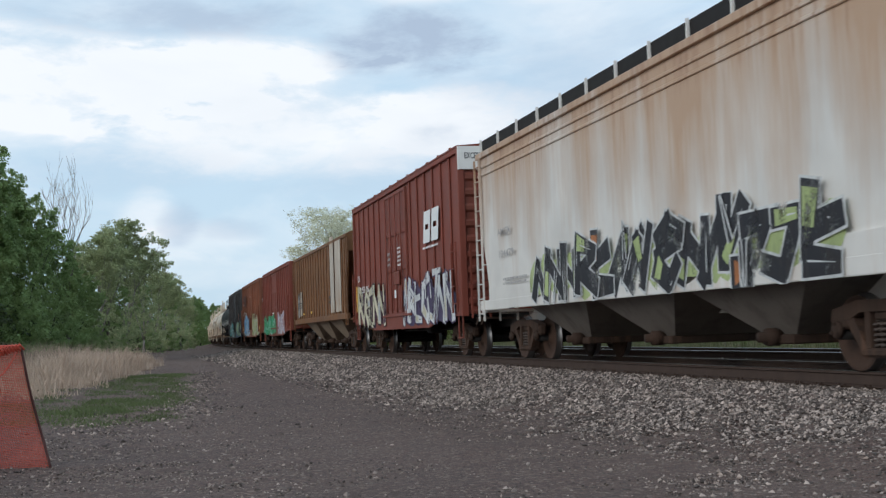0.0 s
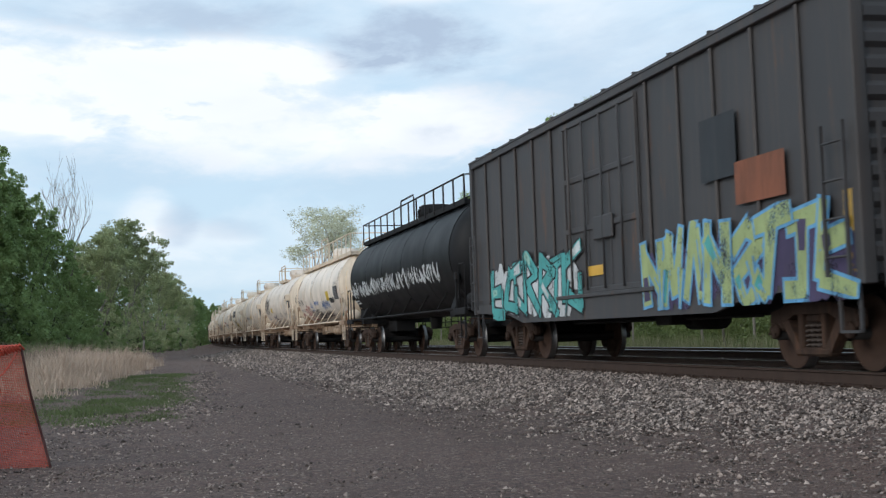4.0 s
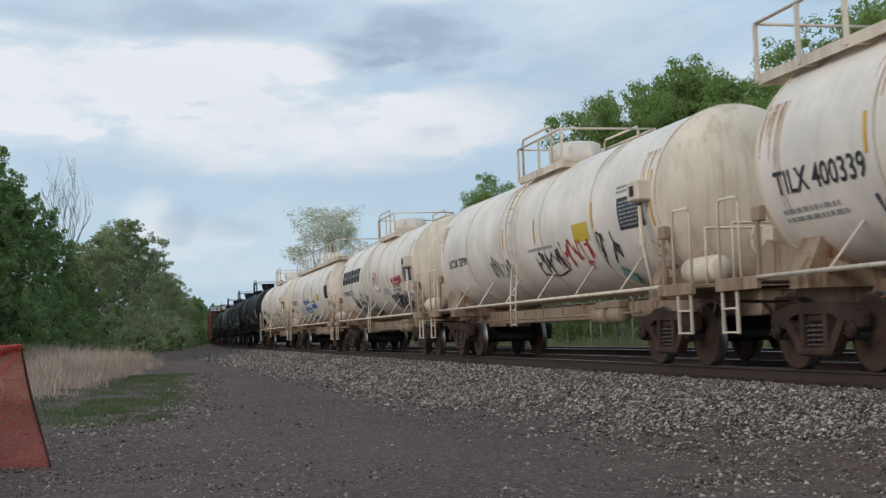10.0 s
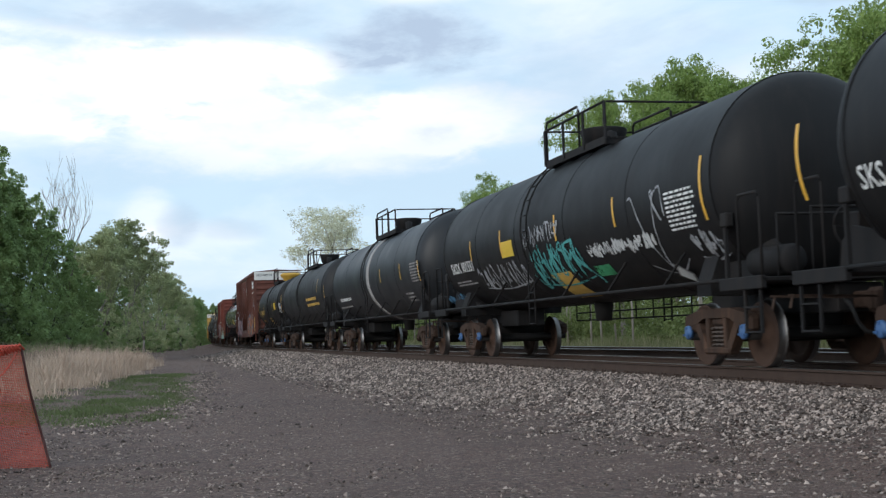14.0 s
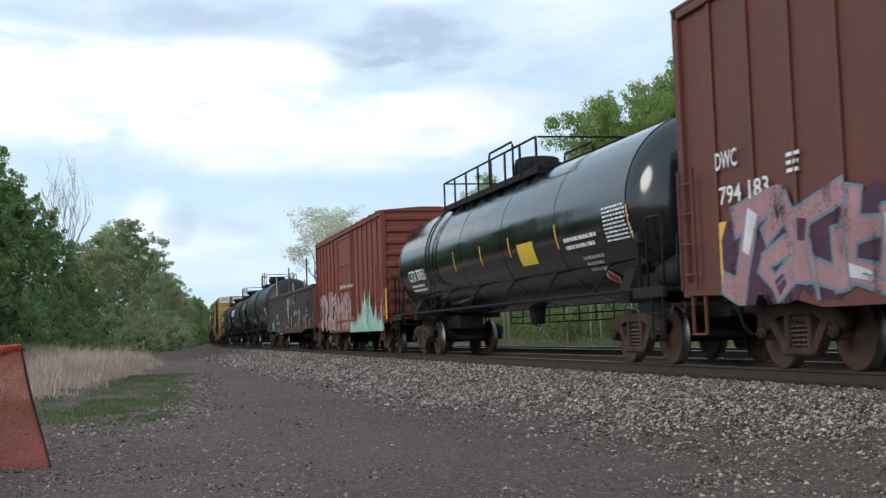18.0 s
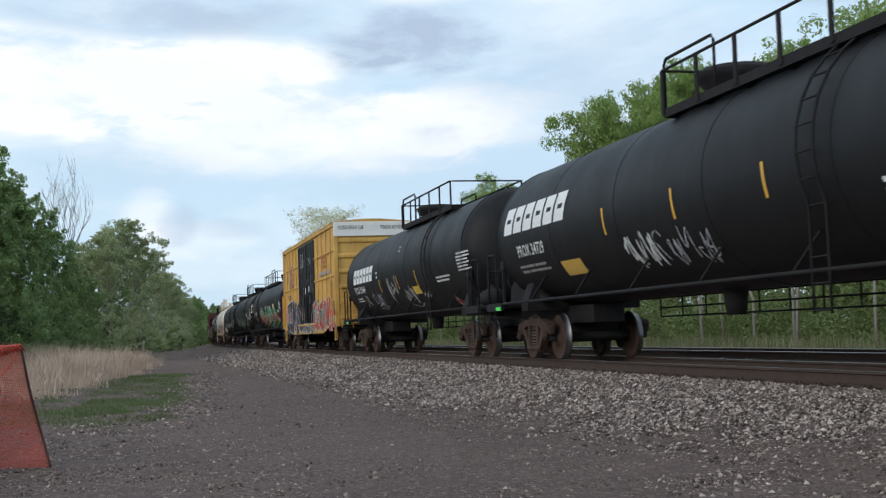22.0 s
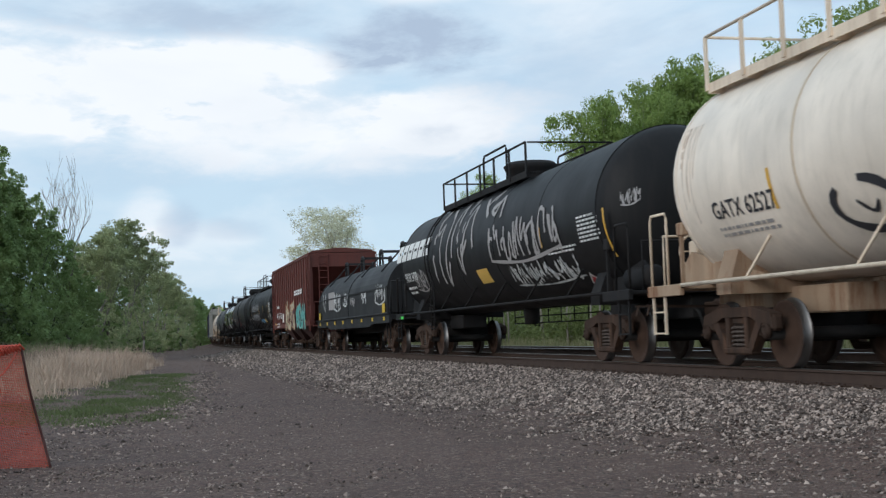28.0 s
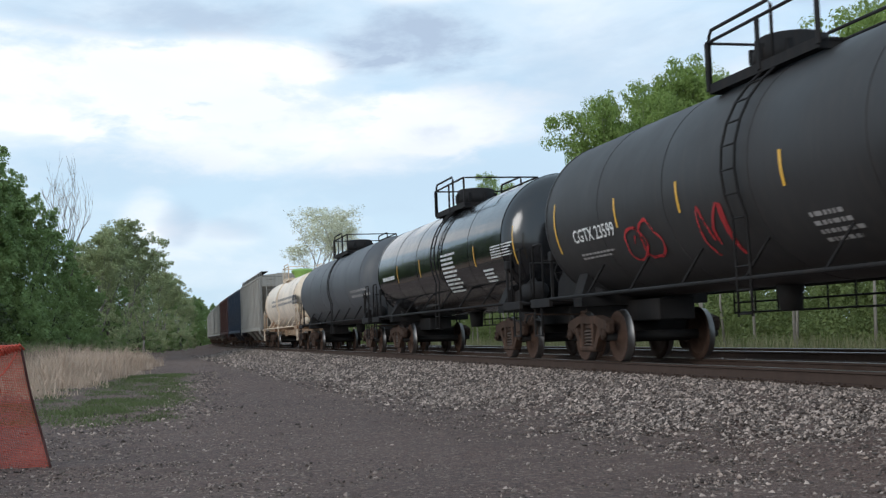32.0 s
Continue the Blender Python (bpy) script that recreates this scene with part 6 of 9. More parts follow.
    if tag:
        part("green_tag", Geo().box(h - 1.5, h - 1.15, 1.482, 1.49, 1.06, 1.14), MT["glow_green"], car, "bright green tag plate")
    decorate(surf, L, rows, car)
    add_ends(car, L, offset, caps)
    return car


def side_ladder(car, x, y, z0, z1, mat):
    part("side_ladder", ladder(x, y, z0, z1, 0.45, max(2, int((z1 - z0) / 0.36))), mat, car)


def box_car(index, L, label, body, top=4.6, foot=1.05, posts=16, doors=((0.38, 0.56, "single"),), door_mat=None, white_top=False, offset=2.8, rows=(), end_ribs=9, sill_drop=True, roof_mat=None, cross_ribs=(), gap=0.62):
    car = new_car("boxcar", label, "boxcar", index)
    h = L / 2 - gap
    W = 1.50
    m = MT[body]
    dm = MT[door_mat] if door_mat else m
    for s in (1, -1):
        g = Geo().box(-h, h, min(s * (W - 0.06), s * W), max(s * (W - 0.06), s * W), foot, top)
        part("side_panel", g, m, car)
        g = Geo().box(-h, h, min(s * (W - 0.02), s * (W + 0.075)), max(s * (W - 0.02), s * (W + 0.075)), top - 0.13, top + 0.02, 0.012)
        part("top_chord", g, m, car)
        if sill_drop:
            g = Geo().prism([(-h + 0.1, foot + 0.16), (h - 0.1, foot + 0.16), (h - 0.1, foot - 0.02), (h - 2.6, foot - 0.10), (h - 3.6, foot - 0.28), (-h + 3.6, foot - 0.28), (-h + 2.6, foot - 0.10), (-h + 0.1, foot - 0.02)], "y", min(s * (W + 0.003), s * (W + 0.055)), max(s * (W + 0.003), s * (W + 0.055)))
        else:
            g = Geo().box(-h + 0.1, h - 0.1, min(s * (W + 0.003), s * (W + 0.055)), max(s * (W + 0.003), s * (W + 0.055)), foot - 0.1, foot + 0.16, 0.01)
        part("side_sill", g, m, car)
        pg = Geo().box(-0.035, 0.035, 0.0, 0.055, foot + 0.16, top - 0.13, 0.02).mesh("side_post", m)
        for k in range(posts + 1):
            f = k / posts
            if any(a - 0.005 < f < b + 0.005 for a, b, _ in doors):
                continue
            x = h * (1 - 2 * f)
            x = max(-h + 0.04, min(h - 0.04, x))
            part("side_post", pg, None, car, at=pose(x, s * W, 0, 0, 0, 0 if s > 0 else 180))
        for z in cross_ribs:
            for a, b in ((0, doors[0][0]), (doors[-1][1], 1)):
                g = Geo().box(h * (1 - 2 * b) + 0.05, h * (1 - 2 * a) - 0.05, min(s * W, s * (W + 0.06)), max(s * W, s * (W + 0.06)), z - 0.04, z + 0.04, 0.015)
                part("side_rib", g, m, car)
        for a, b, style in doors:
            x0, x1 = h * (1 - 2 * b), h * (1 - 2 * a)
            g = Geo().box(x0, x1, min(s * (W + 0.005), s * (W + 0.035)), max(s * (W + 0.005), s * (W + 0.035)), foot + 0.18, top - 0.2, 0.015)
            d = part("door", g, dm, car)
            # heavy frame, two cross rails and short stiles between the recessed panels
            zf = [foot + 0.22, foot + 0.22 + (top - foot - 0.44) * 0.36, foot + 0.22 + (top - foot - 0.44) * 0.66, top - 0.24]
            for z in zf:
                g = Geo().box(x0 + 0.02, x1 - 0.02, min(s * (W + 0.03), s * (W + 0.066)), max(s * (W + 0.03), s * (W + 0.066)), z - 0.055, z + 0.055, 0.015)
                part("door_rail", g, dm, d)
            for xx in (x0 + 0.06, x1 - 0.06):
                g = Geo().box(xx - 0.055, xx + 0.055, min(s * (W + 0.03), s * (W + 0.07)), max(s * (W + 0.03), s * (W + 0.07)), zf[0] + 0.055, zf[3] - 0.055, 0.015)
                part("door_stile", g, dm, d)
            for k in range(2):
                for q in (0.36, 0.66):
                    xx = x0 + (x1 - x0) * q
                    g = Geo().box(xx - 0.03, xx + 0.03, min(s * (W + 0.03), s * (W + 0.055)), max(s * (W + 0.03), s * (W + 0.055)), zf[k] + 0.055, zf[k + 1] - 0.055, 0.012)
                    part("door_stile", g, dm, d)
            if style == "plug":
                for q in (0.18, 0.42, 0.66, 0.88):
                    xx = x0 + (x1 - x0) * q
                    g = Geo().tube([(xx, s * (W + 0.095), foot + 0.22), (xx, s * (W + 0.095), top - 0.28)], 0.022, 6)
                    part("lock_rod", g, dm, d)
                g = Geo().box(x0 + (x1 - x0) * 0.3, x0 + (x1 - x0) * 0.55, min(s * (W + 0.06), s * (W + 0.11)), max(s * (W + 0.06), s * (W + 0.11)), foot + 1.05, foot + 1.45, 0.02)
                part("door_handle", g, dm, d)
            g = Geo().box(x0 - 0.5, x1 + 0.5, min(s * (W + 0.05), s * (W + 0.10)), max(s * (W + 0.05), s * (W + 0.10)), foot + 0.10, foot + 0.17, 0.01)
            part("door_track", g, m, car)
    for e in (1, -1):
        g = Geo().box(min(e * (h - 0.06), e * h), max(e * (h - 0.06), e * h), -W, W, foot, top)
        en = part("end_wall", g, m, car)
        hi = top - (0.62 if white_top else 0.12)
        for k in range(end_ribs):
            z = foot + 0.3 + (hi - foot - 0.4) * k / (end_ribs - 1)
            g = Geo().prism([(e * h, z - 0.11), (e * (h + 0.05), z - 0.05), (e * (h + 0.05), z + 0.05), (e * h, z + 0.11)], "y", -W + 0.10, W - 0.10)
            part("end_rib", g, m, en)
        for s in (1, -1):
            g = Geo().box(min(e * (h - 0.1), e * (h + 0.06)), max(e * (h - 0.1), e * (h + 0.06)), min(s * (W - 0.09), s * (W + 0.075)), max(s * (W - 0.09), s * (W + 0.075)), foot - 0.05, top, 0.012)
            part("corner_post", g, m, car)
        if white_top:
            g = Geo().box(min(e * (h + 0.004), e * (h + 0.075)), max(e * (h + 0.004), e * (h + 0.075)), -W - 0.07, W + 0.07, top - 0.55, top + 0.02, 0.008)
            p = part("height_panel", g, MT["panel_white"], car, "white painted end panel")
            if e < 0:
                for txt, yy, wd in white_top:
                    sh = text_shape(txt, 0.15)
                    wide = max(q[0] for q in sh[0]) or 1
                    gg = Geo()
                    gg.v = [(-h - 0.080, yy - u * wd / wide, top - 0.28 + v) for u, v in sh[0]]
                    gg.f = [list(f) for f in sh[1]]
                    gg.s, gg.m = [False] * len(gg.f), [0] * len(gg.f)
                    part("stencil", gg, MT["mark_black"], p)
        part("end_ladder", ladder(e * (h + 0.14), 1.12, foot - 0.1, foot + 1.7, 0.45, 5, "y"), m, car)
        g = Geo().box(min(e * (h + 0.05), e * (h + 0.42)), max(e * (h + 0.05), e * (h + 0.42)), -1.1, 1.1, foot + 0.08, foot + 0.12)
        part("cross_step", g, m, car)
        for s in (1, -1):
            side_ladder(car, e * (h - 0.32), s * (W + 0.15), foot + 0.05, foot + 1.75, m)
            g = Geo()
            for xx in (e * (h - 0.12), e * (h - 0.52)):
                g.bar((xx, s * (W + 0.02), foot), (xx, s * (W + 0.02), 0.48), 0.035)
            g.box(min(e * (h - 0.12), e * (h - 0.52)), max(e * (h - 0.12), e * (h - 0.52)), s * (W + 0.02) - 0.03, s * (W + 0.02) + 0.03, 0.47, 0.50)
            part("sill_step", g, m, car)
    # roof: shallow ridge with panel seams
    g = Geo().prism([(-W - 0.09, top), (W + 0.09, top), (W + 0.09, top + 0.04), (0.3, top + 0.14), (-0.3, top + 0.14), (-W - 0.09, top + 0.04)], "x", -h - 0.05, h + 0.05)
    rf = part("roof", g, MT[roof_mat] if roof_mat else m, car)
    seam = Geo().prism([(-W - 0.1, top + 0.03), (W + 0.1, top + 0.03), (W + 0.1, top + 0.075), (0.3, top + 0.175), (-0.3, top + 0.175), (-W - 0.1, top + 0.075)], "x", -0.03, 0.03).mesh("roof_seam", MT[roof_mat] if roof_mat else m)
    for k in range(12):
        part("roof_seam", seam, None, rf, at=pose(-h + 2 * h * (k + 0.5) / 12, 0, 0))
    g = Geo().box(-h, h, -1.4, 1.4, foot - 0.02, foot + 0.06)
    g.box(-h - 0.3, h + 0.3, -0.33, 0.33, 0.72, foot)
    part("underframe", g, MT["under"], car)
    g = Geo()
    g.lathe([(-0.6, 0), (-0.6, 0.2), (0.6, 0.2), (0.6, 0)], (0.8, -0.8, 0.72), "x", 12)
    g.box(-1.4, -0.8, 0.5, 0.9, 0.62, 1.0, 0.03)
    g.tube([(-h + 4, 0.6, 0.72), (h - 4, 0.6, 0.72)], 0.03, 5)
    part("brake_gear", g, MT["under"], car)
    decorate(Flat(W + 0.055), L - 1.24, rows, car)
    add_ends(car, L, offset)
    return car


def hopper_car(index, L, label, body, top=4.6, foot=1.25, posts=14, bays=3, rows=(), curved=False, roofwalk=False, end_open=True, offset=2.4, smooth=False, chute_mat=None, gap=0.7):
    car = new_car("covered_hopper", label, "hopper car", index)
    h = L / 2 - gap
    W = 1.52
    m = MT[body]
    cut = 1.15
    for s in (1, -1):
        # side sheet, cut back at both ends
        if curved:
            poly = [(-h + 0.75, foot), (h - 0.75, foot), (h - 0.60, foot + 0.25), (h - 0.42, foot + 0.9), (h - 0.08, foot + 1.75), (h, foot + 2.1), (h, top), (-h, top), (-h, foot + 2.1), (-h + 0.08, foot + 1.75), (-h + 0.42, foot + 0.9), (-h + 0.60, foot + 0.25)]
        else:
            poly = [(-h + cut, foot), (h - cut, foot), (h - cut, foot + 1.35), (h - 0.12, top - 0.75), (h - 0.12, top), (-h + 0.12, top), (-h + 0.12, top - 0.75), (-h + cut, foot + 1.35)]
        g = Geo().prism(poly, "y", min(s * (W - 0.06), s * W), max(s * (W - 0.06), s * W))
        part("side_sheet", g, m, car)
        g = Geo().box(-h, h, min(s * (W - 0.05), s * (W + 0.06)), max(s * (W - 0.05), s * (W + 0.06)), foot - 0.16, foot + 0.06, 0.012)
        part("side_sill", g, m, car)
        g = Geo().box(-h, h, min(s * (W - 0.05), s * (W + 0.06)), max(s * (W - 0.05), s * (W + 0.06)), top - 0.10, top + 0.03, 0.012)
        part("top_chord", g, m, car)
        if smooth:
            for zz in (top - 0.30, top - 0.48):
                g = Geo().box(-h, h, min(s * W, s * (W + 0.025)), max(s * W, s * (W + 0.025)), zz - 0.03, zz + 0.03, 0.012)
                part("side_bead", g, m, car)
            g = Geo().prism([(-h + 0.75, foot + 0.32), (h - 0.75, foot + 0.32), (h - 0.75, foot - 0.16), (-h + 0.75, foot - 0.16)], "y", min(s * (W + 0.003), s * (W + 0.055)), max(s * (W + 0.003), s * (W + 0.055)))
            part("skirt_sheet", g, m, car)
        if not smooth:
            pg = Geo().box(-0.045, 0.045, 0.0, 0.055, foot + 0.06, top - 0.1, 0.02).mesh("side_post", m)
            for k in range(posts):
                x = -h + cut + 0.05 + 2 * (h - cut - 0.05) * k / (posts - 1)
                part("side_post", pg, None, car, at=pose(x, s * W, 0, 0, 0, 0 if s > 0 else 180))
        for e in (1, -1):
            g = Geo().box(min(e * h, e * (h - 0.12)), max(e * h, e * (h - 0.12)), min(s * (W - 0.12), s * W), max(s * (W - 0.12), s * W), foot - 0.15, top)
            if not curved:
                part("corner_post", g, m, car)
                g = Geo().box(min(e * (h - 0.12), e * (h - cut)), max(e * (h - 0.12), e * (h - cut)), min(s * (W - 0.05), s * W), max(s * (W - 0.05), s * W), foot, foot + 0.75)
                part("skirt_panel", g, m, car)
            part("side_ladder", ladder(e * (h - 0.12), s * (W + 0.06), foot - 0.4, top - 0.1, 0.42, 11), m, car)
    # slope sheets, chutes and roof
    for e in (1, -1):
        g = Geo()
        pts = [(e * h * 0.99, top - 0.6), (e * (h - 0.06), top - 0.6), (e * (h - 2.9), foot + 0.1), (e * (h - 3.0), foot + 0.1)]
        g.prism(pts if e > 0 else pts[::-1], "y", -W + 0.06, W - 0.06)
        g.box(min(e * h, e * (h - 0.05)), max(e * h, e * (h - 0.05)), -W + 0.06, W - 0.06, top - 0.62, top)
        part("slope_sheet", g, m, car)
        part("end_ladder", ladder(e * (h + 0.03), 0.9, foot - 0.4, top, 0.42, 11, "y"), m, car)
        g = Geo().box(min(e * (h - 0.1), e * (h + 0.35)), max(e * (h - 0.1), e * (h + 0.35)), -1.45, 1.45, foot - 0.20, foot - 0.14)
        g.tube([(e * (h + 0.3), -1.4, foot - 0.15), (e * (h + 0.3), -1.4, foot + 0.9), (e * (h + 0.3), 1.4, foot + 0.9), (e * (h + 0.3), 1.4, foot - 0.15)], 0.02, 5)
        part("end_platform", g, m, car)
        g = Geo()
        for yy in (-0.8, 0.8):
            g.bar((e * (h - 0.1), yy, foot - 0.1), (e * (h - 1.2), yy, foot + 1.4), 0.09)
        g.box(min(e * (h - 1.9), e * (h + 0.2)), max(e * (h - 1.9), e * (h + 0.2)), -0.36, 0.36, 0.72, foot - 0.2, 0.02)
        part("draft_sill", g, m, car)
    span = 2 * (h - 2.6)
    for k in range(bays):
        x = -span / 2 + span * (k + 0.5) / bays
        w = span / bays * 0.5
        zl = 0.42
        vs = [(x - w, -W + 0.08, foot), (x + w, -W + 0.08, foot), (x + w, W - 0.08, foot), (x - w, W - 0.08, foot),
              (x - 0.35, -0.75, zl), (x + 0.35, -0.75, zl), (x + 0.35, 0.75, zl), (x - 0.35, 0.75, zl)]
        g = Geo().add(vs, [(0, 1, 5, 4), (1, 2, 6, 5), (2, 3, 7, 6), (3, 0, 4, 7), (4, 5, 6, 7)])
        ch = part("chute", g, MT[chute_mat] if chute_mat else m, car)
        g = Geo().box(x - 0.42, x + 0.42, -0.85, 0.85, zl - 0.1, zl + 0.03, 0.02)
        g.lathe([(0.80, 0.0), (0.80, 0.12), (1.0, 0.12), (1.0, 0.07), (1.12, 0.07), (1.12, 0)], (x, 0, zl), "y", 10)
        part("outlet_gate", g, MT["truck"], ch)
    g = Geo().box(-h + 2.6, h - 2.6, -0.30, 0.30, 0.78, foot, 0.0)
    part("centre_sill", g, m, car)
    g = Geo().prism([(-W, top + 0.02), (W, top + 0.02), (W - 0.15, top + 0.12), (0.5, top + 0.2), (-0.5, top + 0.2), (-W + 0.15, top + 0.12)], "x", -h, h)
    part("roof", g, m, car)
    if roofwalk:
        for s in (1, -1):
            g = Geo()
            for k in range(4):
                y0 = s * (1.02 + 0.10 * k)
                g.box(-h - 0.1, h + 0.1, y0 - 0.035, y0 + 0.035, top + 0.32, top + 0.36)
            part("roof_walk", g, MT["under"], car)
            g = Geo()
            g.box(-h - 0.1, h + 0.1, s * 1.38 - 0.01, s * 1.38 + 0.01, top + 0.06, top + 0.36)
            part("walk_guard", g, MT["under"], car)
            n = 13
            for k in range(n):
                x = -h + 2 * h * k / (n - 1)
                g = Geo().bar((x, s * 1.43, top), (x, s * 1.43, top + 0.38), 0.05, 0.03)
                part("walk_bracket", g, MT["panel_white"] if body == "hopper_white" else m, car)
    for k in range(6):
        x = -h + 1.2 + (2 * h - 2.4) * k / 5
        g = Geo().box(x - 0.7, x + 0.7, -0.38, 0.38, top + 0.18, top + 0.27, 0.03)
        part("roof_hatch", g, m, car)
    decorate(Flat(W + 0.052), L - 1.4, rows, car)
    add_ends(car, L, offset)
    return car


def gondola_car(index, L, label, rows=()):
    car = new_car("gondola", label, "gondola car", index)
    h, W, foot, top = L / 2 - 0.3, 1.48, 1.02, 2.96
    m = MT["gondola"]
    for s in (1, -1):
        part("side_panel", Geo().box(-h, h, min(s * (W - 0.05), s * W), max(s * (W - 0.05), s * W), foot, top), m, car)
        part("top_chord", Geo().box(-h, h, min(s * (W - 0.10), s * (W + 0.10)), max(s * (W - 0.10), s * (W + 0.10)), top - 0.13, top + 0.02, 0.015), m, car)
        poly = [(-h, foot + 0.14), (h, foot + 0.14), (h, foot), (h - 3.2, foot), (h - 4.8, foot - 0.15), (-h + 4.8, foot - 0.15), (-h + 3.2, foot), (-h, foot)]
        part("side_sill", Geo().prism(poly, "y", min(s * (W + 0.003), s * (W + 0.055)), max(s * (W + 0.003), s * (W + 0.055))), m, car)
        pg = Geo().prism([(-0.11, 0.0), (-0.06, 0.10), (0.06, 0.10), (0.11, 0.0)], "z", foot + 0.14, top - 0.13).mesh("side_post", m)
        for k in range(18):
            x = -h + 0.12 + (2 * h - 0.24) * k / 17
            part("side_post", pg, None, car, at=pose(x, s * W, 0, 0, 0, 0 if s > 0 else 180))
    for e in (1, -1):
        en = part("end_wall", Geo().box(min(e * (h - 0.05), e * h), max(e * (h - 0.05), e * h), -W, W, foot, top), m, car)
        for k in range(4):
            z = foot + 0.3 + 0.5 * k
            part("end_rib", Geo().box(min(e * h, e * (h + 0.1)), max(e * h, e * (h + 0.1)), -W, W, z - 0.08, z + 0.08, 0.03), m, en)
        side_ladder(car, e * (h - 0.3), W + 0.16, foot + 0.0, top - 0.2, m)
        g = Geo()
        for xx in (e * (h - 0.12), e * (h - 0.52)):
            g.bar((xx, W + 0.02, foot), (xx, W + 0.02, 0.48), 0.035)
        g.box(min(e * (h - 0.12), e * (h - 0.52)), max(e * (h - 0.12), e * (h - 0.52)), W - 0.01, W + 0.05, 0.47, 0.50)
        part("sill_step", g, m, car)
    part("floor", Geo().box(-h, h, -W + 0.05, W - 0.05, foot, foot + 0.08), m, car)
    g = Geo().box(-h - 0.3, h + 0.3, -0.33, 0.33, 0.70, foot)
    g.lathe([(-0.5, 0), (-0.5, 0.2), (0.5, 0.2), (0.5, 0)], (-1.6, 0.7, 0.74), "x", 12)
    g.lathe([(-0.35, 0), (-0.35, 0.24), (0.35, 0.24), (0.35, 0)], (-3.2, 0.6, 0.72), "x", 12)
    part("underframe", g, MT["under"], car)
    for f, hh, lean, mat in ((0.154, 1.15, 0.0, "wood_stake"), (0.456, 1.35, -0.04, "wood_stake_dark"), (0.55, 0.45, 0.02, "wood_stake"), (0.777, 0.42, -0.03, "wood_stake"), (0.819, 1.38, -0.05, "wood_stake_dark")):
        x = 2 * h * (0.5 - f)
        part("stake", Geo().bar((x, W - 0.12, foot + 0.6), (x + lean * 2, W - 0.12, top + hh), 0.065), MT[mat], car, "upright timber stake")
    decorate(Flat(W + 0.098), 2 * h, rows, car)
    add_ends(car, L, 2.2)
    return car


def coil_car(index, L, label, rows=()):
    car = new_car("coil_car", label, "coil car", index)
    h = L / 2 - 0.6
    m = MT["coil"]
    for s in (1, -1):
        poly = [(-h, 1.28), (h, 1.28), (h, 1.0), (h - 2.8, 1.0), (h - 3.6, 0.9), (-h + 3.6, 0.9), (-h + 2.8, 1.0), (-h, 1.0)]
        part("side_sill", Geo().prism(poly, "y", min(s * 1.42, s * 1.50), max(s * 1.42, s * 1.50)), m, car)
        part("sill_lip", Geo().box(-h, h, min(s * 1.42, s * 1.56), max(s * 1.42, s * 1.56), 1.26, 1.32, 0.01), m, car)
        for k in range(8):
            x = -h + 0.8 + (2 * h - 1.6) * k / 7
            part("stripe_plate", Geo().box(x - 0.12, x + 0.12, min(s * 1.503, s * 1.512), max(s * 1.503, s * 1.512), 1.08, 1.20), MT["yellow_sign"], car, "yellow reflective plate")
    part("deck", Geo().box(-h, h, -1.42, 1.42, 1.10, 1.27), m, car)
    a = h - 0.4
    for x0, x1 in ((-a, -0.02), (0.02, a)):
        prof = [(1.46, 1.32), (1.46, 1.95)] + [(1.46 * math.cos(t * math.pi / 20), 1.95 + 1.27 * math.sin(t * math.pi / 20)) for t in range(1, 11)]
        full = prof + [(-y, z) for y, z in prof[-2::-1]]
        hood = part("hood", Geo().prism(full, "x", x0, x1), m, car, "rounded black coil cover")
        for e, xe in ((-1, x0), (1, x1)):
            part("hood_rim", Geo().prism([(y * 1.012, 1.32 + (z - 1.32) * 1.012) for y, z in full], "x", xe - 0.05, xe + 0.05), m, hood)
        part("hood_seam", Geo().box(x0, x1, 1.455, 1.485, 2.10, 2.16), m, hood)
        for q in (0.22, 0.72):
            xc = x0 + (x1 - x0) * q
            g = Geo()
            for yy in (-0.55, 0.55):
                g.bar((xc - 0.3, yy, 3.1), (xc - 0.22, yy, 3.55), 0.07)
                g.bar((xc + 0.3, yy, 3.1), (xc + 0.22, yy, 3.55), 0.07)
                g.tube([(xc - 0.26, yy, 3.52), (xc - 0.1, yy, 3.66), (xc + 0.1, yy, 3.66), (xc + 0.26, yy, 3.52)], 0.05, 6)
            g.bar((xc, -0.6, 3.62), (xc, 0.6, 3.62), 0.09)
            g.bar((xc, 1.30, 2.7), (xc, 0.55, 3.5), 0.05)
            part("lifting_bracket", g, m, hood)
    for e in (1, -1):
        g = Geo().box(min(e * (h - 0.9), e * h), max(e * (h - 0.9), e * h), -1.46, 1.46, 1.20, 1.27)
        g.tube([(e * (h - 0.1), -1.4, 1.2), (e * (h - 0.1), -1.4, 2.3), (e * (h - 0.1), 1.4, 2.3), (e * (h - 0.1), 1.4, 1.2)], 0.025, 6)
        g.tube([(e * (h - 0.1), 1.44, 0.5), (e * (h - 0.1), 1.44, 2.0), (e * (h - 0.6), 1.44, 2.0), (e * (h - 0.6), 1.44, 0.5)], 0.022, 6)
        part("end_platform", g, m, car)
        part("yellow_plate", Geo().box(min(e * (h - 1.0), e * (h - 0.6)), max(e * (h - 1.0), e * (h - 0.6)), 1.505, 1.52, 1.33, 1.62), MT["yellow_sign"], car, "yellow square plate")
    part("centre_sill", Geo().box(-h - 0.3, h + 0.3, -0.33, 0.33, 0.70, 1.1), MT["under"], car)
    decorate(Flat(1.462), 2 * h, rows, car)
    add_ends(car, L, 2.5)
    return car


make_gear()

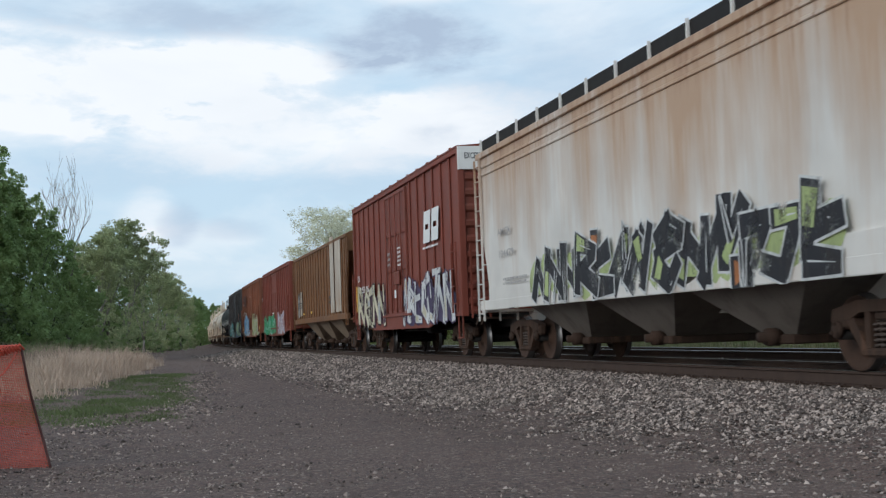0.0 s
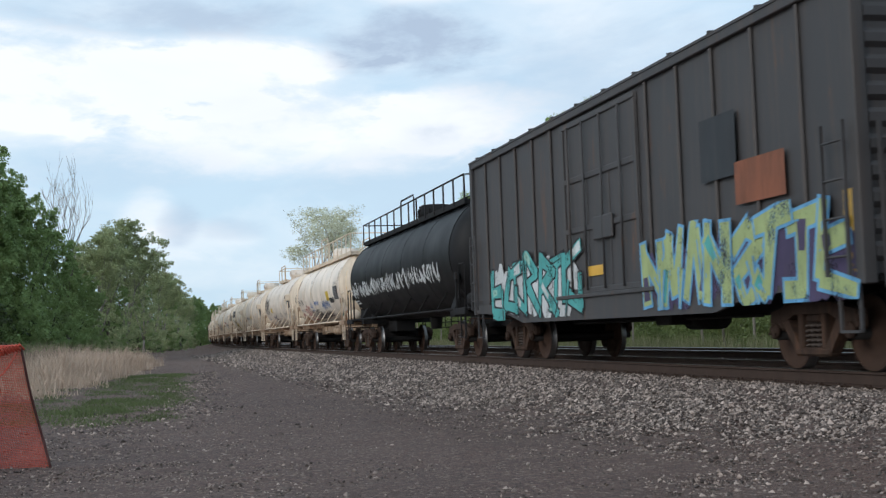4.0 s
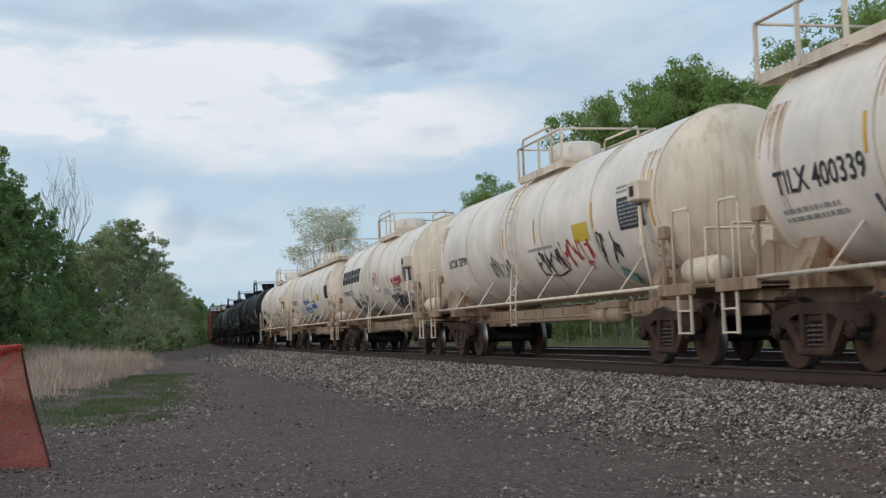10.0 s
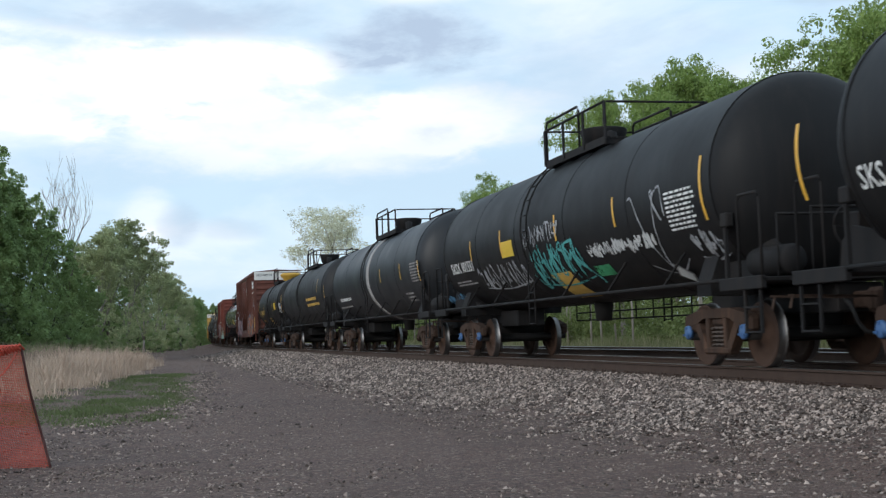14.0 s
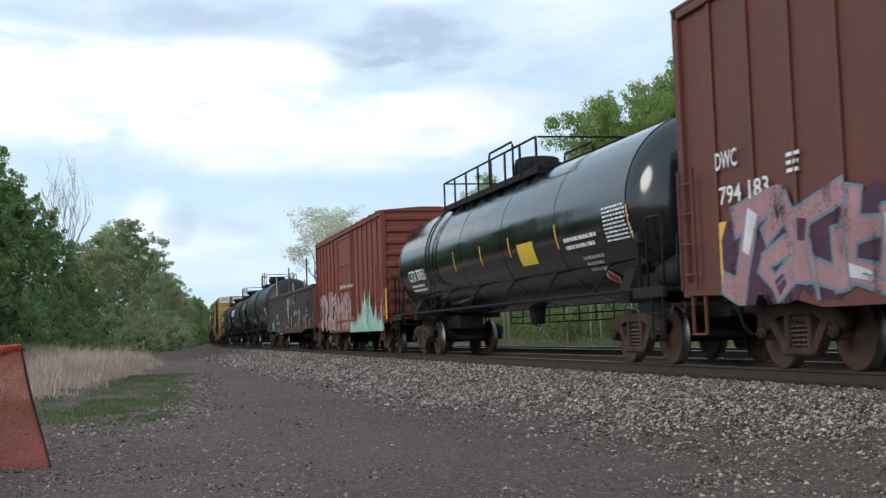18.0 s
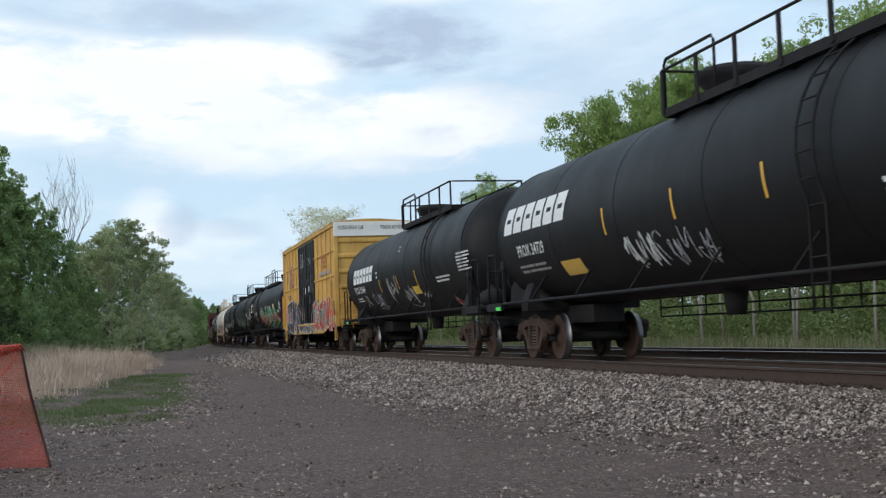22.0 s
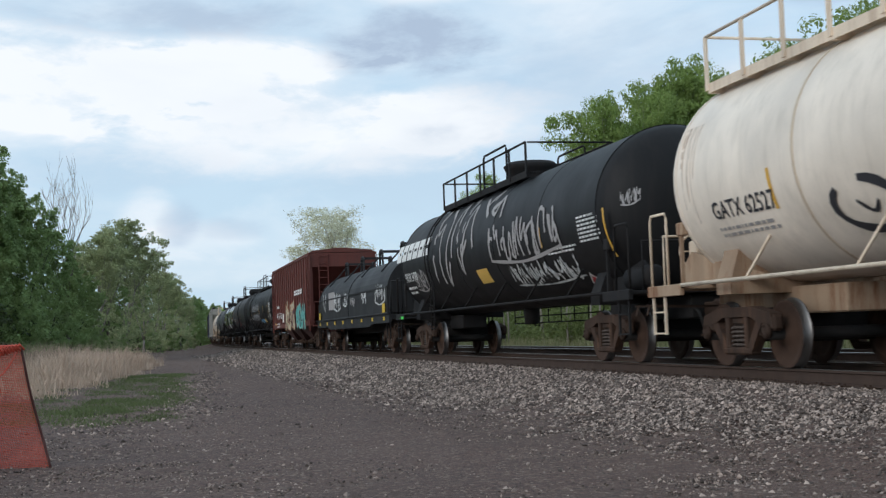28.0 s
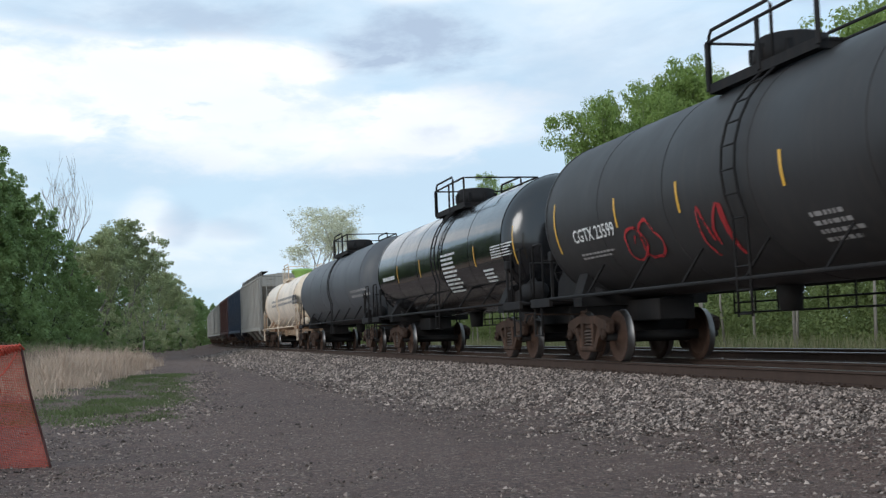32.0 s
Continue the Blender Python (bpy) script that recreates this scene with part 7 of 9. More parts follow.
# couplings between the cars, metres along the train
COUPLINGS = [9.9, 27.89, 44.94, 62.48, 79.2, 97.48, 115.11, 133.31, 149.65, 166.76, 182.97, 200.65, 216.01, 232.21, 249.52, 266.13, 281.82, 298.88, 316.65, 335.22, 353.8, 371.56, 386.49, 406.19, 427.24, 443.75, 464.3, 483.27, 503.18, 523.34, 542.92, 563.88, 583.86, 603.92, 623.79, 643.13, 660.23, 678.77, 699.4, 716.2, 733.65, 753.21, 771.83, 790.2, 808.5, 826.8, 845.1, 863.4, 881.7, 900.0, 918.3, 936.6, 954.9, 973.2, 991.5]

# ---- the train, front to rear ----


def span(i):
    return COUPLINGS[i + 1] - COUPLINGS[i]


WHITE = dict(frame="frame_tan", rails="cream", end="cream", R=1.42, zc=2.62, sill=True, offset=2.2)
# stencils, strips and spray paint on each car's near side: kind, place from rear to front, foot, width, height and what the kind needs
DECOR = {}
DECOR[0] = [
    ('text', 0.096, 2.66, 0.95, 0.15, 'AMCX', 'mark_grey'), ('text', 0.095, 2.19, 1.14, 0.15, '104479', 'mark_grey'), ('wild', 0.235, 1.08, 11.1, 1.22, 3, ('g_lime', 'g_black', 'g_orange', 'g_white')),
    ('bars', 0.113, 1.58, 1.93, 0.19, 2, 'mark_grey'), ('rect', 0.133, 1.08, 0.40, 0.16, 'mark_black'),
]
DECOR[1] = [
    ('word', 0.728, 3.05, 1.86, 0.85, 2, 'mark_white'), ('bars', 0.723, 2.88, 2.11, 0.11, 1, 'mark_white'), ('text', 0.066, 2.48, 0.43, 0.23, 'CN', 'mark_white'),
    ('text', 0.071, 2.08, 1.99, 0.22, '40 55 05', 'mark_white'), ('piece', 0.549, 0.85, 5.87, 1.40, 11, ('g_purple', 'g_white', 'g_cream', 'g_purple')), ('piece', 0.066, 0.85, 4.72, 1.43, 12, ('g_plum', 'g_cream', 'g_silver', 'g_black')),
    ('bars', 0.507, 2.51, 0.64, 0.75, 6, 'mark_white'), ('bars', 0.411, 2.70, 0.47, 0.49, 3, 'mark_grey'), ('rect', 0.468, 1.71, 0.26, 0.25, 'mark_white'),
    ('rect', 0.040, 1.44, 0.29, 0.91, 'stripe'),
]
DECOR[2] = [
    ('text', 0.106, 2.44, 1.31, 0.29, 'NCYX', 'mark_black'), ('text', 0.098, 1.98, 1.51, 0.30, '829 875', 'mark_black'), ('rect', 0.153, 1.63, 0.70, 1.13, 'hopper_pale'),
    ('rect', 0.102, 1.57, 0.60, 1.06, 'hopper_grey'), ('rect', 0.213, 1.66, 0.52, 0.08, 'stripe'), ('rect', 0.376, 1.66, 0.45, 0.11, 'stripe'),
    ('rect', 0.750, 1.57, 0.98, 3.02, 'hopper_pale'), ('rect', 0.829, 1.57, 1.41, 2.83, 'hopper_pale'), ('bars', 0.723, 1.94, 0.71, 0.37, 2, 'mark_black'),
]
DECOR[3] = [
    ('piece', 0.063, 0.85, 6.48, 1.12, 21, ('g_mint', 'g_green', 'g_teal', 'g_green')), ('piece', 0.587, 0.85, 3.01, 1.20, 22, ('g_pink', 'g_lilac', 'g_white', 'g_white')), ('rect', 0.949, 1.09, 0.28, 0.45, 'stripe'),
    ('rect', 0.050, 1.69, 0.48, 0.26, 'mark_black'), ('bars', 0.052, 1.73, 0.41, 0.17, 1, 'mark_white'), ('text', 0.104, 1.72, 0.55, 0.18, '202', 'mark_white'),
    ('rect', 0.010, 1.03, 0.24, 0.46, 'stripe'), ('tag', -0.013, 2.99, 0.71, 0.19, 4, 0.03, 'g_white'), ('bars', 0.373, 1.86, 1.18, 0.30, 2, 'mark_white'),
]
DECOR[4] = [
    ('text', 0.104, 3.14, 0.65, 0.20, 'NRI', 'mark_white'), ('text', 0.114, 2.33, 2.68, 0.27, '17 17 78', 'mark_white'), ('piece', 0.144, 0.85, 5.14, 1.45, 31, ('g_white', 'g_sky', 'g_blue', 'g_white')),
    ('tag', 0.096, 0.87, 0.74, 0.48, 5, 0.03, 'g_white'), ('piece', 0.588, 0.85, 5.12, 1.45, 32, ('g_cream', 'g_lime', 'g_cream', 'g_silver')), ('rect', 0.099, 3.42, 0.77, 0.37, 'red_box'),
    ('rect', 0.166, 3.03, 0.69, 0.79, 'red_box'), ('rect', 0.229, 2.97, 0.72, 0.83, 'red_box'), ('rect', 0.846, 1.86, 0.78, 0.84, 'red_box'),
    ('bars', 0.849, 1.45, 0.65, 0.34, 3, 'mark_white'), ('rect', 0.059, 1.23, 0.40, 0.28, 'stripe'), ('rect', 0.911, 1.25, 0.33, 0.22, 'stripe'),
    ('bars', 0.462, 3.55, 1.17, 0.24, 3, 'mark_white'),
]
DECOR[5] = [
    ('piece', 0.117, 0.85, 5.31, 1.31, 41, ('g_white', 'g_teal', 'g_mint', 'g_black')), ('piece', 0.625, 0.85, 5.67, 1.18, 42, ('g_purple', 'g_lime', 'g_teal', 'g_sky')), ('rect', 0.965, 1.04, 0.31, 1.01, 'stripe'),
    ('rect', 0.474, 1.51, 0.71, 0.17, 'stripe'), ('rect', 0.812, 2.15, 1.29, 0.56, 'brown_box'), ('rect', 0.752, 2.55, 1.05, 0.86, 'door_black'),
]
DECOR[6] = [
    ('text', 0.079, 2.09, 1.33, 0.21, 'TILX 300', 'mark_white'), ('bars', 0.081, 1.75, 1.02, 0.20, 2, 'mark_white'), ('tag', 0.101, 1.98, 13.41, 0.55, 61, 0.07, 'g_white'),
    ('stripe', 0.030, 2.15, 0.07, 0.92, 'stripe'),
]
DECOR[7] = [
    ('text', 0.108, 2.18, 1.65, 0.23, 'TILX 2700', 'mark_black'), ('bars', 0.111, 1.86, 1.47, 0.15, 2, 'mark_grey'), ('throw', 0.204, 1.41, 1.73, 0.92, 71, 0.07, 'g_red'),
    ('tag', 0.292, 1.60, 0.82, 0.38, 72, 0.035, 'mark_black'), ('tag', 0.335, 1.85, 0.84, 0.44, 73, 0.035, 'g_blue'), ('tag', 0.428, 2.05, 1.18, 0.21, 74, 0.035, 'g_blue'),
    ('throw', 0.383, 1.42, 1.39, 0.68, 75, 0.05, 'mark_black'), ('tag', 0.095, 1.57, 0.84, 0.32, 76, 0.03, 'g_red'), ('tag', 0.041, 2.35, 0.65, 0.48, 77, 0.04, 'mark_black'),
    ('stripe', 0.225, 2.37, 0.07, 0.48, 'stripe'), ('stripe', 0.387, 2.38, 0.07, 0.45, 'stripe'), ('bars', 0.378, 3.06, 0.55, 0.14, 3, 'mark_grey'),
    ('rect', 0.796, 2.12, 1.07, 0.54, 'mark_black'), ('bars', 0.798, 2.15, 0.99, 0.46, 7, 'mark_grey'), ('bars', 0.805, 2.71, 0.99, 0.12, 2, 'mark_grey'),
    ('rect', 0.666, 2.13, 0.73, 0.40, 'yellow_sign'), ('tag', 0.548, 1.81, 2.28, 0.42, 78, 0.05, 'g_blue'), ('tag', 0.716, 2.05, 1.13, 0.20, 79, 0.05, 'mark_black'),
    ('tag', 0.360, 1.51, 4.68, 0.36, 80, 0.045, 'mark_black'), ('diamond', 0.749, 1.33, 0.63, 0.63, 'g_mint', 'mark_grey'),
]
DECOR[8] = [
    ('tag', 0.123, 2.17, 2.25, 0.85, 81, 0.05, 'mark_black'), ('rect', 0.298, 2.14, 0.65, 0.27, 'yellow_sign'), ('tag', 0.304, 1.63, 1.97, 0.48, 82, 0.03, 'g_purple'),
    ('rect', 0.806, 2.22, 1.09, 0.59, 'mark_black'), ('bars', 0.810, 2.27, 0.96, 0.49, 7, 'mark_grey'), ('bars', 0.536, 1.81, 0.77, 0.32, 3, 'mark_grey'),
    ('bars', 0.662, 1.88, 1.79, 0.15, 2, 'mark_grey'), ('stripe', 0.647, 2.23, 0.07, 0.42, 'stripe'), ('stripe', 0.764, 2.27, 0.07, 0.41, 'stripe'),
    ('throw', 0.122, 2.34, 0.84, 0.58, 83, 0.06, 'mark_black'), ('throw', 0.184, 2.37, 0.72, 0.56, 84, 0.06, 'mark_black'), ('text', 0.152, 2.12, 1.08, 0.21, 'TILX 271', 'mark_black'),
    ('bars', 0.146, 1.76, 0.87, 0.22, 2, 'mark_grey'),
]
DECOR[9] = [
    ('text', 0.132, 2.04, 1.97, 0.18, 'LCIM 2014', 'mark_black'), ('rect', 0.311, 2.07, 0.65, 0.22, 'yellow_sign'), ('rect', 0.839, 2.10, 1.09, 0.46, 'mark_black'),
    ('bars', 0.843, 2.18, 0.97, 0.30, 6, 'mark_grey'), ('bars', 0.565, 2.09, 0.91, 0.13, 2, 'mark_grey'), ('bars', 0.695, 1.93, 1.52, 0.14, 2, 'mark_grey'),
    ('rect', 0.770, 1.71, 0.62, 0.25, 'mark_black'), ('diamond', 0.792, 1.39, 0.49, 0.49, 'g_teal', 'panel_white'), ('stripe', 0.347, 2.15, 0.07, 0.38, 'stripe'),
    ('stripe', 0.387, 2.04, 0.07, 0.45, 'stripe'), ('stripe', 0.631, 2.02, 0.07, 0.44, 'stripe'), ('stripe', 0.770, 2.05, 0.07, 0.40, 'stripe'),
    ('stain', 0.497, 2.88, 1.71, 0.96, 5, 'stain'),
]
DECOR[10] = [
    ('word', 0.168, 2.55, 3.53, 0.51, 6, 'mark_black'), ('text', 0.165, 2.17, 1.86, 0.18, 'PROX 91519', 'mark_black'), ('bars', 0.170, 1.74, 1.61, 0.28, 2, 'mark_grey'),
    ('piece', 0.276, 1.33, 2.63, 1.26, 101, ('g_black', 'g_yellow', 'g_yellow', 'g_black')), ('tag', 0.643, 1.39, 1.88, 0.91, 102, 0.03, 'g_purple'), ('stripe', 0.567, 2.11, 0.07, 0.42, 'stripe'),
    ('stripe', 0.732, 2.10, 0.07, 0.44, 'stripe'), ('stripe', 0.432, 2.11, 0.07, 0.45, 'stripe'), ('text', 0.782, 2.60, 1.25, 0.16, 'CARBON DIOXIDE', 'mark_grey'),
    ('bars', 0.781, 2.08, 1.11, 0.36, 6, 'mark_grey'), ('rect', 0.773, 1.64, 0.64, 0.34, 'mark_grey'), ('diamond', 0.810, 1.31, 0.62, 0.62, 'g_mint', 'g_teal'),
    ('rect', 0.665, 2.03, 0.76, 0.20, 'mark_yellow'), ('bars', 0.574, 1.99, 0.97, 0.31, 4, 'mark_grey'), ('stain', 0.623, 2.81, 3.66, 1.29, 7, 'stain'),
    ('stain', 0.216, 2.95, 4.30, 1.14, 8, 'stain'),
]
DECOR[11] = [
    ('text', 0.135, 2.24, 1.53, 0.20, 'TILX 2713', 'mark_black'), ('bars', 0.136, 1.91, 1.66, 0.17, 2, 'mark_grey'), ('tag', 0.063, 2.02, 1.04, 0.48, 111, 0.035, 'g_red'),
    ('tag', 0.253, 2.05, 1.36, 0.43, 112, 0.05, 'g_red'), ('throw', 0.346, 1.44, 2.71, 0.92, 113, 0.05, 'mark_black'), ('tag', 0.504, 1.51, 0.68, 0.41, 114, 0.035, 'mark_black'),
    ('tag', 0.294, 1.65, 0.54, 0.24, 115, 0.03, 'mark_black'), ('tag', 0.123, 1.58, 0.65, 0.26, 116, 0.02, 'mark_black'), ('stripe', 0.249, 2.35, 0.07, 0.50, 'stripe'),
    ('stripe', 0.421, 2.38, 0.07, 0.45, 'stripe'), ('stripe', 0.603, 2.37, 0.07, 0.46, 'stripe'), ('text', 0.554, 2.17, 1.17, 0.12, 'REGULATING VALVES', 'mark_grey'),
    ('tag', 0.666, 1.81, 1.05, 0.52, 117, 0.04, 'g_red'), ('rect', 0.725, 2.26, 0.71, 0.27, 'yellow_sign'), ('rect', 0.868, 2.27, 1.17, 0.69, 'mark_grey'),
]
DECOR[12] = [
    ('bars', 0.812, 2.18, 1.28, 0.84, 8, 'mark_grey'), ('rect', 0.671, 2.23, 0.77, 0.38, 'yellow_sign'), ('tag', 0.415, 1.94, 1.62, 0.46, 121, 0.05, 'g_red'),
    ('tag', 0.245, 1.71, 3.23, 0.38, 122, 0.05, 'g_purple'), ('tag', 0.610, 1.72, 1.26, 0.65, 123, 0.04, 'mark_black'), ('text', 0.123, 2.19, 2.00, 0.30, 'TILX 400339', 'mark_black'),
    ('bars', 0.122, 1.84, 1.64, 0.23, 2, 'mark_grey'), ('stripe', 0.248, 2.43, 0.07, 0.46, 'stripe'), ('diamond', 0.736, 1.39, 0.50, 0.50, 'g_mint', 'g_teal'),
]
DECOR[13] = [
    ('text', 0.151, 2.24, 1.75, 0.20, 'LCIX 2799', 'mark_black'), ('rect', 0.816, 2.21, 1.05, 0.53, 'mark_black'), ('bars', 0.820, 2.25, 0.93, 0.45, 7, 'mark_grey'),
    ('bars', 0.814, 2.81, 1.09, 0.15, 2, 'mark_grey'), ('rect', 0.686, 2.18, 0.78, 0.33, 'yellow_sign'), ('stripe', 0.745, 2.37, 0.07, 0.45, 'stripe'),
    ('stripe', 0.556, 2.34, 0.07, 0.49, 'stripe'), ('stripe', 0.429, 2.38, 0.07, 0.45, 'stripe'), ('stripe', 0.893, 2.17, 0.07, 0.89, 'stripe'),
    ('tag', 0.627, 1.74, 1.76, 0.60, 131, 0.05, 'g_red'), ('tag', 0.545, 1.70, 1.54, 0.57, 132, 0.04, 'mark_black'), ('tag', 0.746, 1.68, 1.09, 0.72, 133, 0.04, 'mark_black'),
    ('tag', 0.352, 1.75, 1.61, 0.63, 134, 0.03, 'mark_black'), ('diamond', 0.757, 1.36, 0.54, 0.54, 'g_mint', 'g_teal'), ('bars', 0.526, 2.18, 1.87, 0.11, 1, 'mark_grey'),
]
DECOR[14] = [
    ('word', 0.145, 2.56, 3.72, 0.47, 6, 'mark_black'), ('text', 0.144, 2.13, 1.79, 0.19, 'PROX 91539', 'mark_black'), ('tag', 0.230, 1.38, 3.56, 1.05, 141, 0.06, 'mark_black'), ('tag', 0.30, 1.4, 2.6, 0.7, 145, 0.05, 'mark_grey'),
    ('tag', 0.521, 2.10, 0.97, 0.66, 142, 0.035, 'g_red'), ('tag', 0.699, 2.20, 1.57, 0.23, 143, 0.045, 'g_red'), ('piece', 0.646, 1.45, 2.23, 0.63, 144, ('g_black', 'mark_grey', 'g_black', 'g_black')),
    ('rect', 0.814, 2.20, 1.00, 0.58, 'mark_black'), ('bars', 0.819, 2.23, 0.88, 0.49, 7, 'mark_grey'), ('text', 0.701, 2.09, 1.08, 0.09, 'CARBON DIOXIDE', 'mark_black'),
    ('text', 0.695, 1.97, 1.15, 0.09, 'REFRIGERATED LIQUID', 'mark_black'), ('stripe', 0.669, 2.11, 0.07, 0.43, 'stripe'), ('stripe', 0.802, 2.10, 0.07, 0.43, 'stripe'),
    ('diamond', 0.815, 1.32, 0.60, 0.60, 'g_mint', 'g_teal'), ('bars', 0.605, 1.93, 1.10, 0.21, 3, 'mark_grey'), ('rect', 0.803, 1.52, 0.50, 0.43, 'mark_grey'),
]
DECOR[15] = [
    ('text', 0.102, 2.23, 1.91, 0.23, 'TILX 400331', 'mark_black'), ('bars', 0.124, 1.85, 1.25, 0.20, 2, 'mark_grey'), ('tag', 0.384, 2.14, 1.9, 0.30, 151, 0.055, 'g_blue'), ('tag', 0.388, 1.80, 1.85, 0.32, 154, 0.055, 'g_blue'), ('tag', 0.405, 1.48, 1.6, 0.28, 155, 0.05, 'g_blue'),
    ('tag', 0.527, 1.92, 1.49, 0.25, 152, 0.06, 'g_blue'), ('tag', 0.250, 1.51, 1.79, 0.75, 153, 0.03, 'g_silver'), ('stripe', 0.234, 2.41, 0.07, 0.47, 'stripe'),
    ('stripe', 0.404, 2.42, 0.07, 0.50, 'stripe'), ('stripe', 0.563, 2.42, 0.07, 0.46, 'stripe'), ('bars', 0.518, 2.17, 1.78, 0.18, 1, 'mark_grey'),
    ('rect', 0.670, 2.23, 0.71, 0.27, 'yellow_sign'), ('rect', 0.825, 2.25, 0.92, 0.54, 'mark_black'),
]
DECOR[16] = [
    ('text', 0.122, 2.12, 2.02, 0.27, 'TILX 400744', 'mark_black'), ('bars', 0.126, 1.82, 1.64, 0.17, 2, 'mark_grey'), ('stripe', 0.244, 2.01, 0.07, 0.45, 'stripe'),
    ('throw', 0.265, 1.70, 1.28, 0.51, 161, 0.03, 'mark_black'), ('rect', 0.790, 2.24, 1.24, 0.51, 'mark_black'), ('bars', 0.474, 1.97, 2.83, 0.16, 1, 'mark_grey'),
    ('bars', 0.704, 2.10, 1.23, 0.18, 2, 'mark_grey'), ('stripe', 0.677, 2.01, 0.07, 0.48, 'stripe'), ('tag', 0.264, 1.73, 1.42, 0.56, 162, 0.04, 'mark_black'),
    ('tag', 0.606, 1.72, 1.40, 0.47, 163, 0.03, 'mark_black'),
]
DECOR[17] = [
    ('stripe', 0.901, 2.03, 0.07, 0.95, 'stripe'), ('stripe', 0.720, 2.26, 0.07, 0.49, 'stripe'), ('stripe', 0.544, 2.27, 0.07, 0.48, 'stripe'),
    ('bars', 0.835, 2.03, 1.09, 0.55, 8, 'mark_white'), ('tag', 0.574, 1.70, 1.06, 0.42, 171, 0.05, 'g_white'), ('bars', 0.531, 1.66, 0.69, 0.63, 5, 'mark_white'),
    ('bars', 0.626, 1.68, 2.21, 0.12, 1, 'mark_grey'), ('rect', 0.407, 2.13, 0.80, 0.36, 'yellow_sign'), ('diamond', 0.774, 1.29, 0.51, 0.51, 'mark_white', 'mark_grey'),
    ('stripe', 0.037, 2.05, 0.07, 0.93, 'stripe'), ('text', 0.104, 2.04, 0.49, 0.28, 'SKS', 'mark_white'),
]
DECOR[18] = [
    ('text', 0.120, 2.07, 1.99, 0.26, 'SKSX 101331', 'mark_white'), ('bars', 0.120, 1.76, 1.75, 0.16, 2, 'mark_grey'), ('stripe', 0.893, 2.07, 0.07, 0.92, 'stripe'),
    ('stripe', 0.716, 2.27, 0.07, 0.49, 'stripe'), ('stripe', 0.556, 2.28, 0.07, 0.49, 'stripe'), ('stripe', 0.361, 2.26, 0.07, 0.53, 'stripe'),
    ('stripe', 0.228, 2.28, 0.07, 0.47, 'stripe'), ('rect', 0.361, 2.19, 0.87, 0.34, 'yellow_sign'), ('bars', 0.829, 2.01, 1.12, 0.62, 9, 'mark_white'),
    ('tag', 0.442, 1.42, 3.32, 1.05, 181, 0.05, 'g_teal'), ('tag', 0.45, 1.5, 3.0, 0.8, 188, 0.05, 'g_teal'), ('tag', 0.634, 1.85, 2.88, 0.26, 182, 0.05, 'g_white'), ('tag', 0.753, 1.49, 1.41, 1.51, 183, 0.03, 'g_silver'),
    ('tag', 0.241, 1.59, 3.40, 0.64, 184, 0.04, 'g_silver'), ('tag', 0.452, 2.27, 2.14, 0.43, 185, 0.04, 'g_silver'), ('tag', 0.009, 1.34, 1.82, 0.41, 186, 0.06, 'g_sky'),
    ('diamond', 0.784, 1.28, 0.51, 0.51, 'mark_white', 'mark_grey'), ('tag', 0.853, 1.57, 0.90, 0.51, 187, 0.05, 'g_silver'), ('rect', 0.494, 1.23, 1.11, 0.80, 'mark_yellow'),
    ('rect', 0.622, 1.54, 0.77, 0.24, 'g_green'),
]
DECOR[19] = [
    ('bars', 0.145, 1.92, 2.51, 0.24, 1, 'mark_white'), ('stripe', 0.618, 2.31, 0.07, 0.43, 'stripe'), ('stripe', 0.787, 2.25, 0.07, 0.48, 'stripe'),
    ('stripe', 0.920, 1.87, 0.07, 0.84, 'stripe'), ('bars', 0.866, 2.10, 1.19, 0.59, 7, 'mark_grey'), ('bars', 0.780, 1.58, 1.07, 0.38, 3, 'mark_grey'),
    ('bars', 0.103, 1.69, 2.76, 0.15, 1, 'mark_grey'),
]
DECOR[20] = [
    ('bars', 0.615, 2.00, 3.94, 0.52, 2, 'mark_yellow'), ('stripe', 0.821, 2.59, 0.07, 0.58, 'stripe'), ('stripe', 0.941, 2.25, 0.07, 0.52, 'stripe'),
]
DECOR[21] = [
    ('text', 0.184, 2.11, 2.09, 0.29, 'UTLX 648234', 'mark_yellow'), ('bars', 0.184, 1.98, 0.97, 0.09, 1, 'mark_yellow'), ('bars', 0.179, 1.66, 1.46, 0.21, 2, 'mark_yellow'),
    ('stripe', 0.122, 2.06, 0.07, 0.93, 'stripe'), ('stripe', 0.332, 2.23, 0.07, 0.47, 'stripe'), ('stripe', 0.474, 2.24, 0.07, 0.46, 'stripe'),
    ('stripe', 0.680, 2.25, 0.07, 0.47, 'stripe'), ('stripe', 0.822, 2.26, 0.07, 0.46, 'stripe'), ('stripe', 1.033, 2.07, 0.07, 0.93, 'stripe'),
    ('rect', 0.750, 2.28, 0.77, 0.38, 'yellow_sign'), ('bars', 0.941, 2.02, 1.19, 0.58, 8, 'mark_white'), ('bars', 0.466, 1.49, 1.01, 0.58, 3, 'mark_yellow'),
]
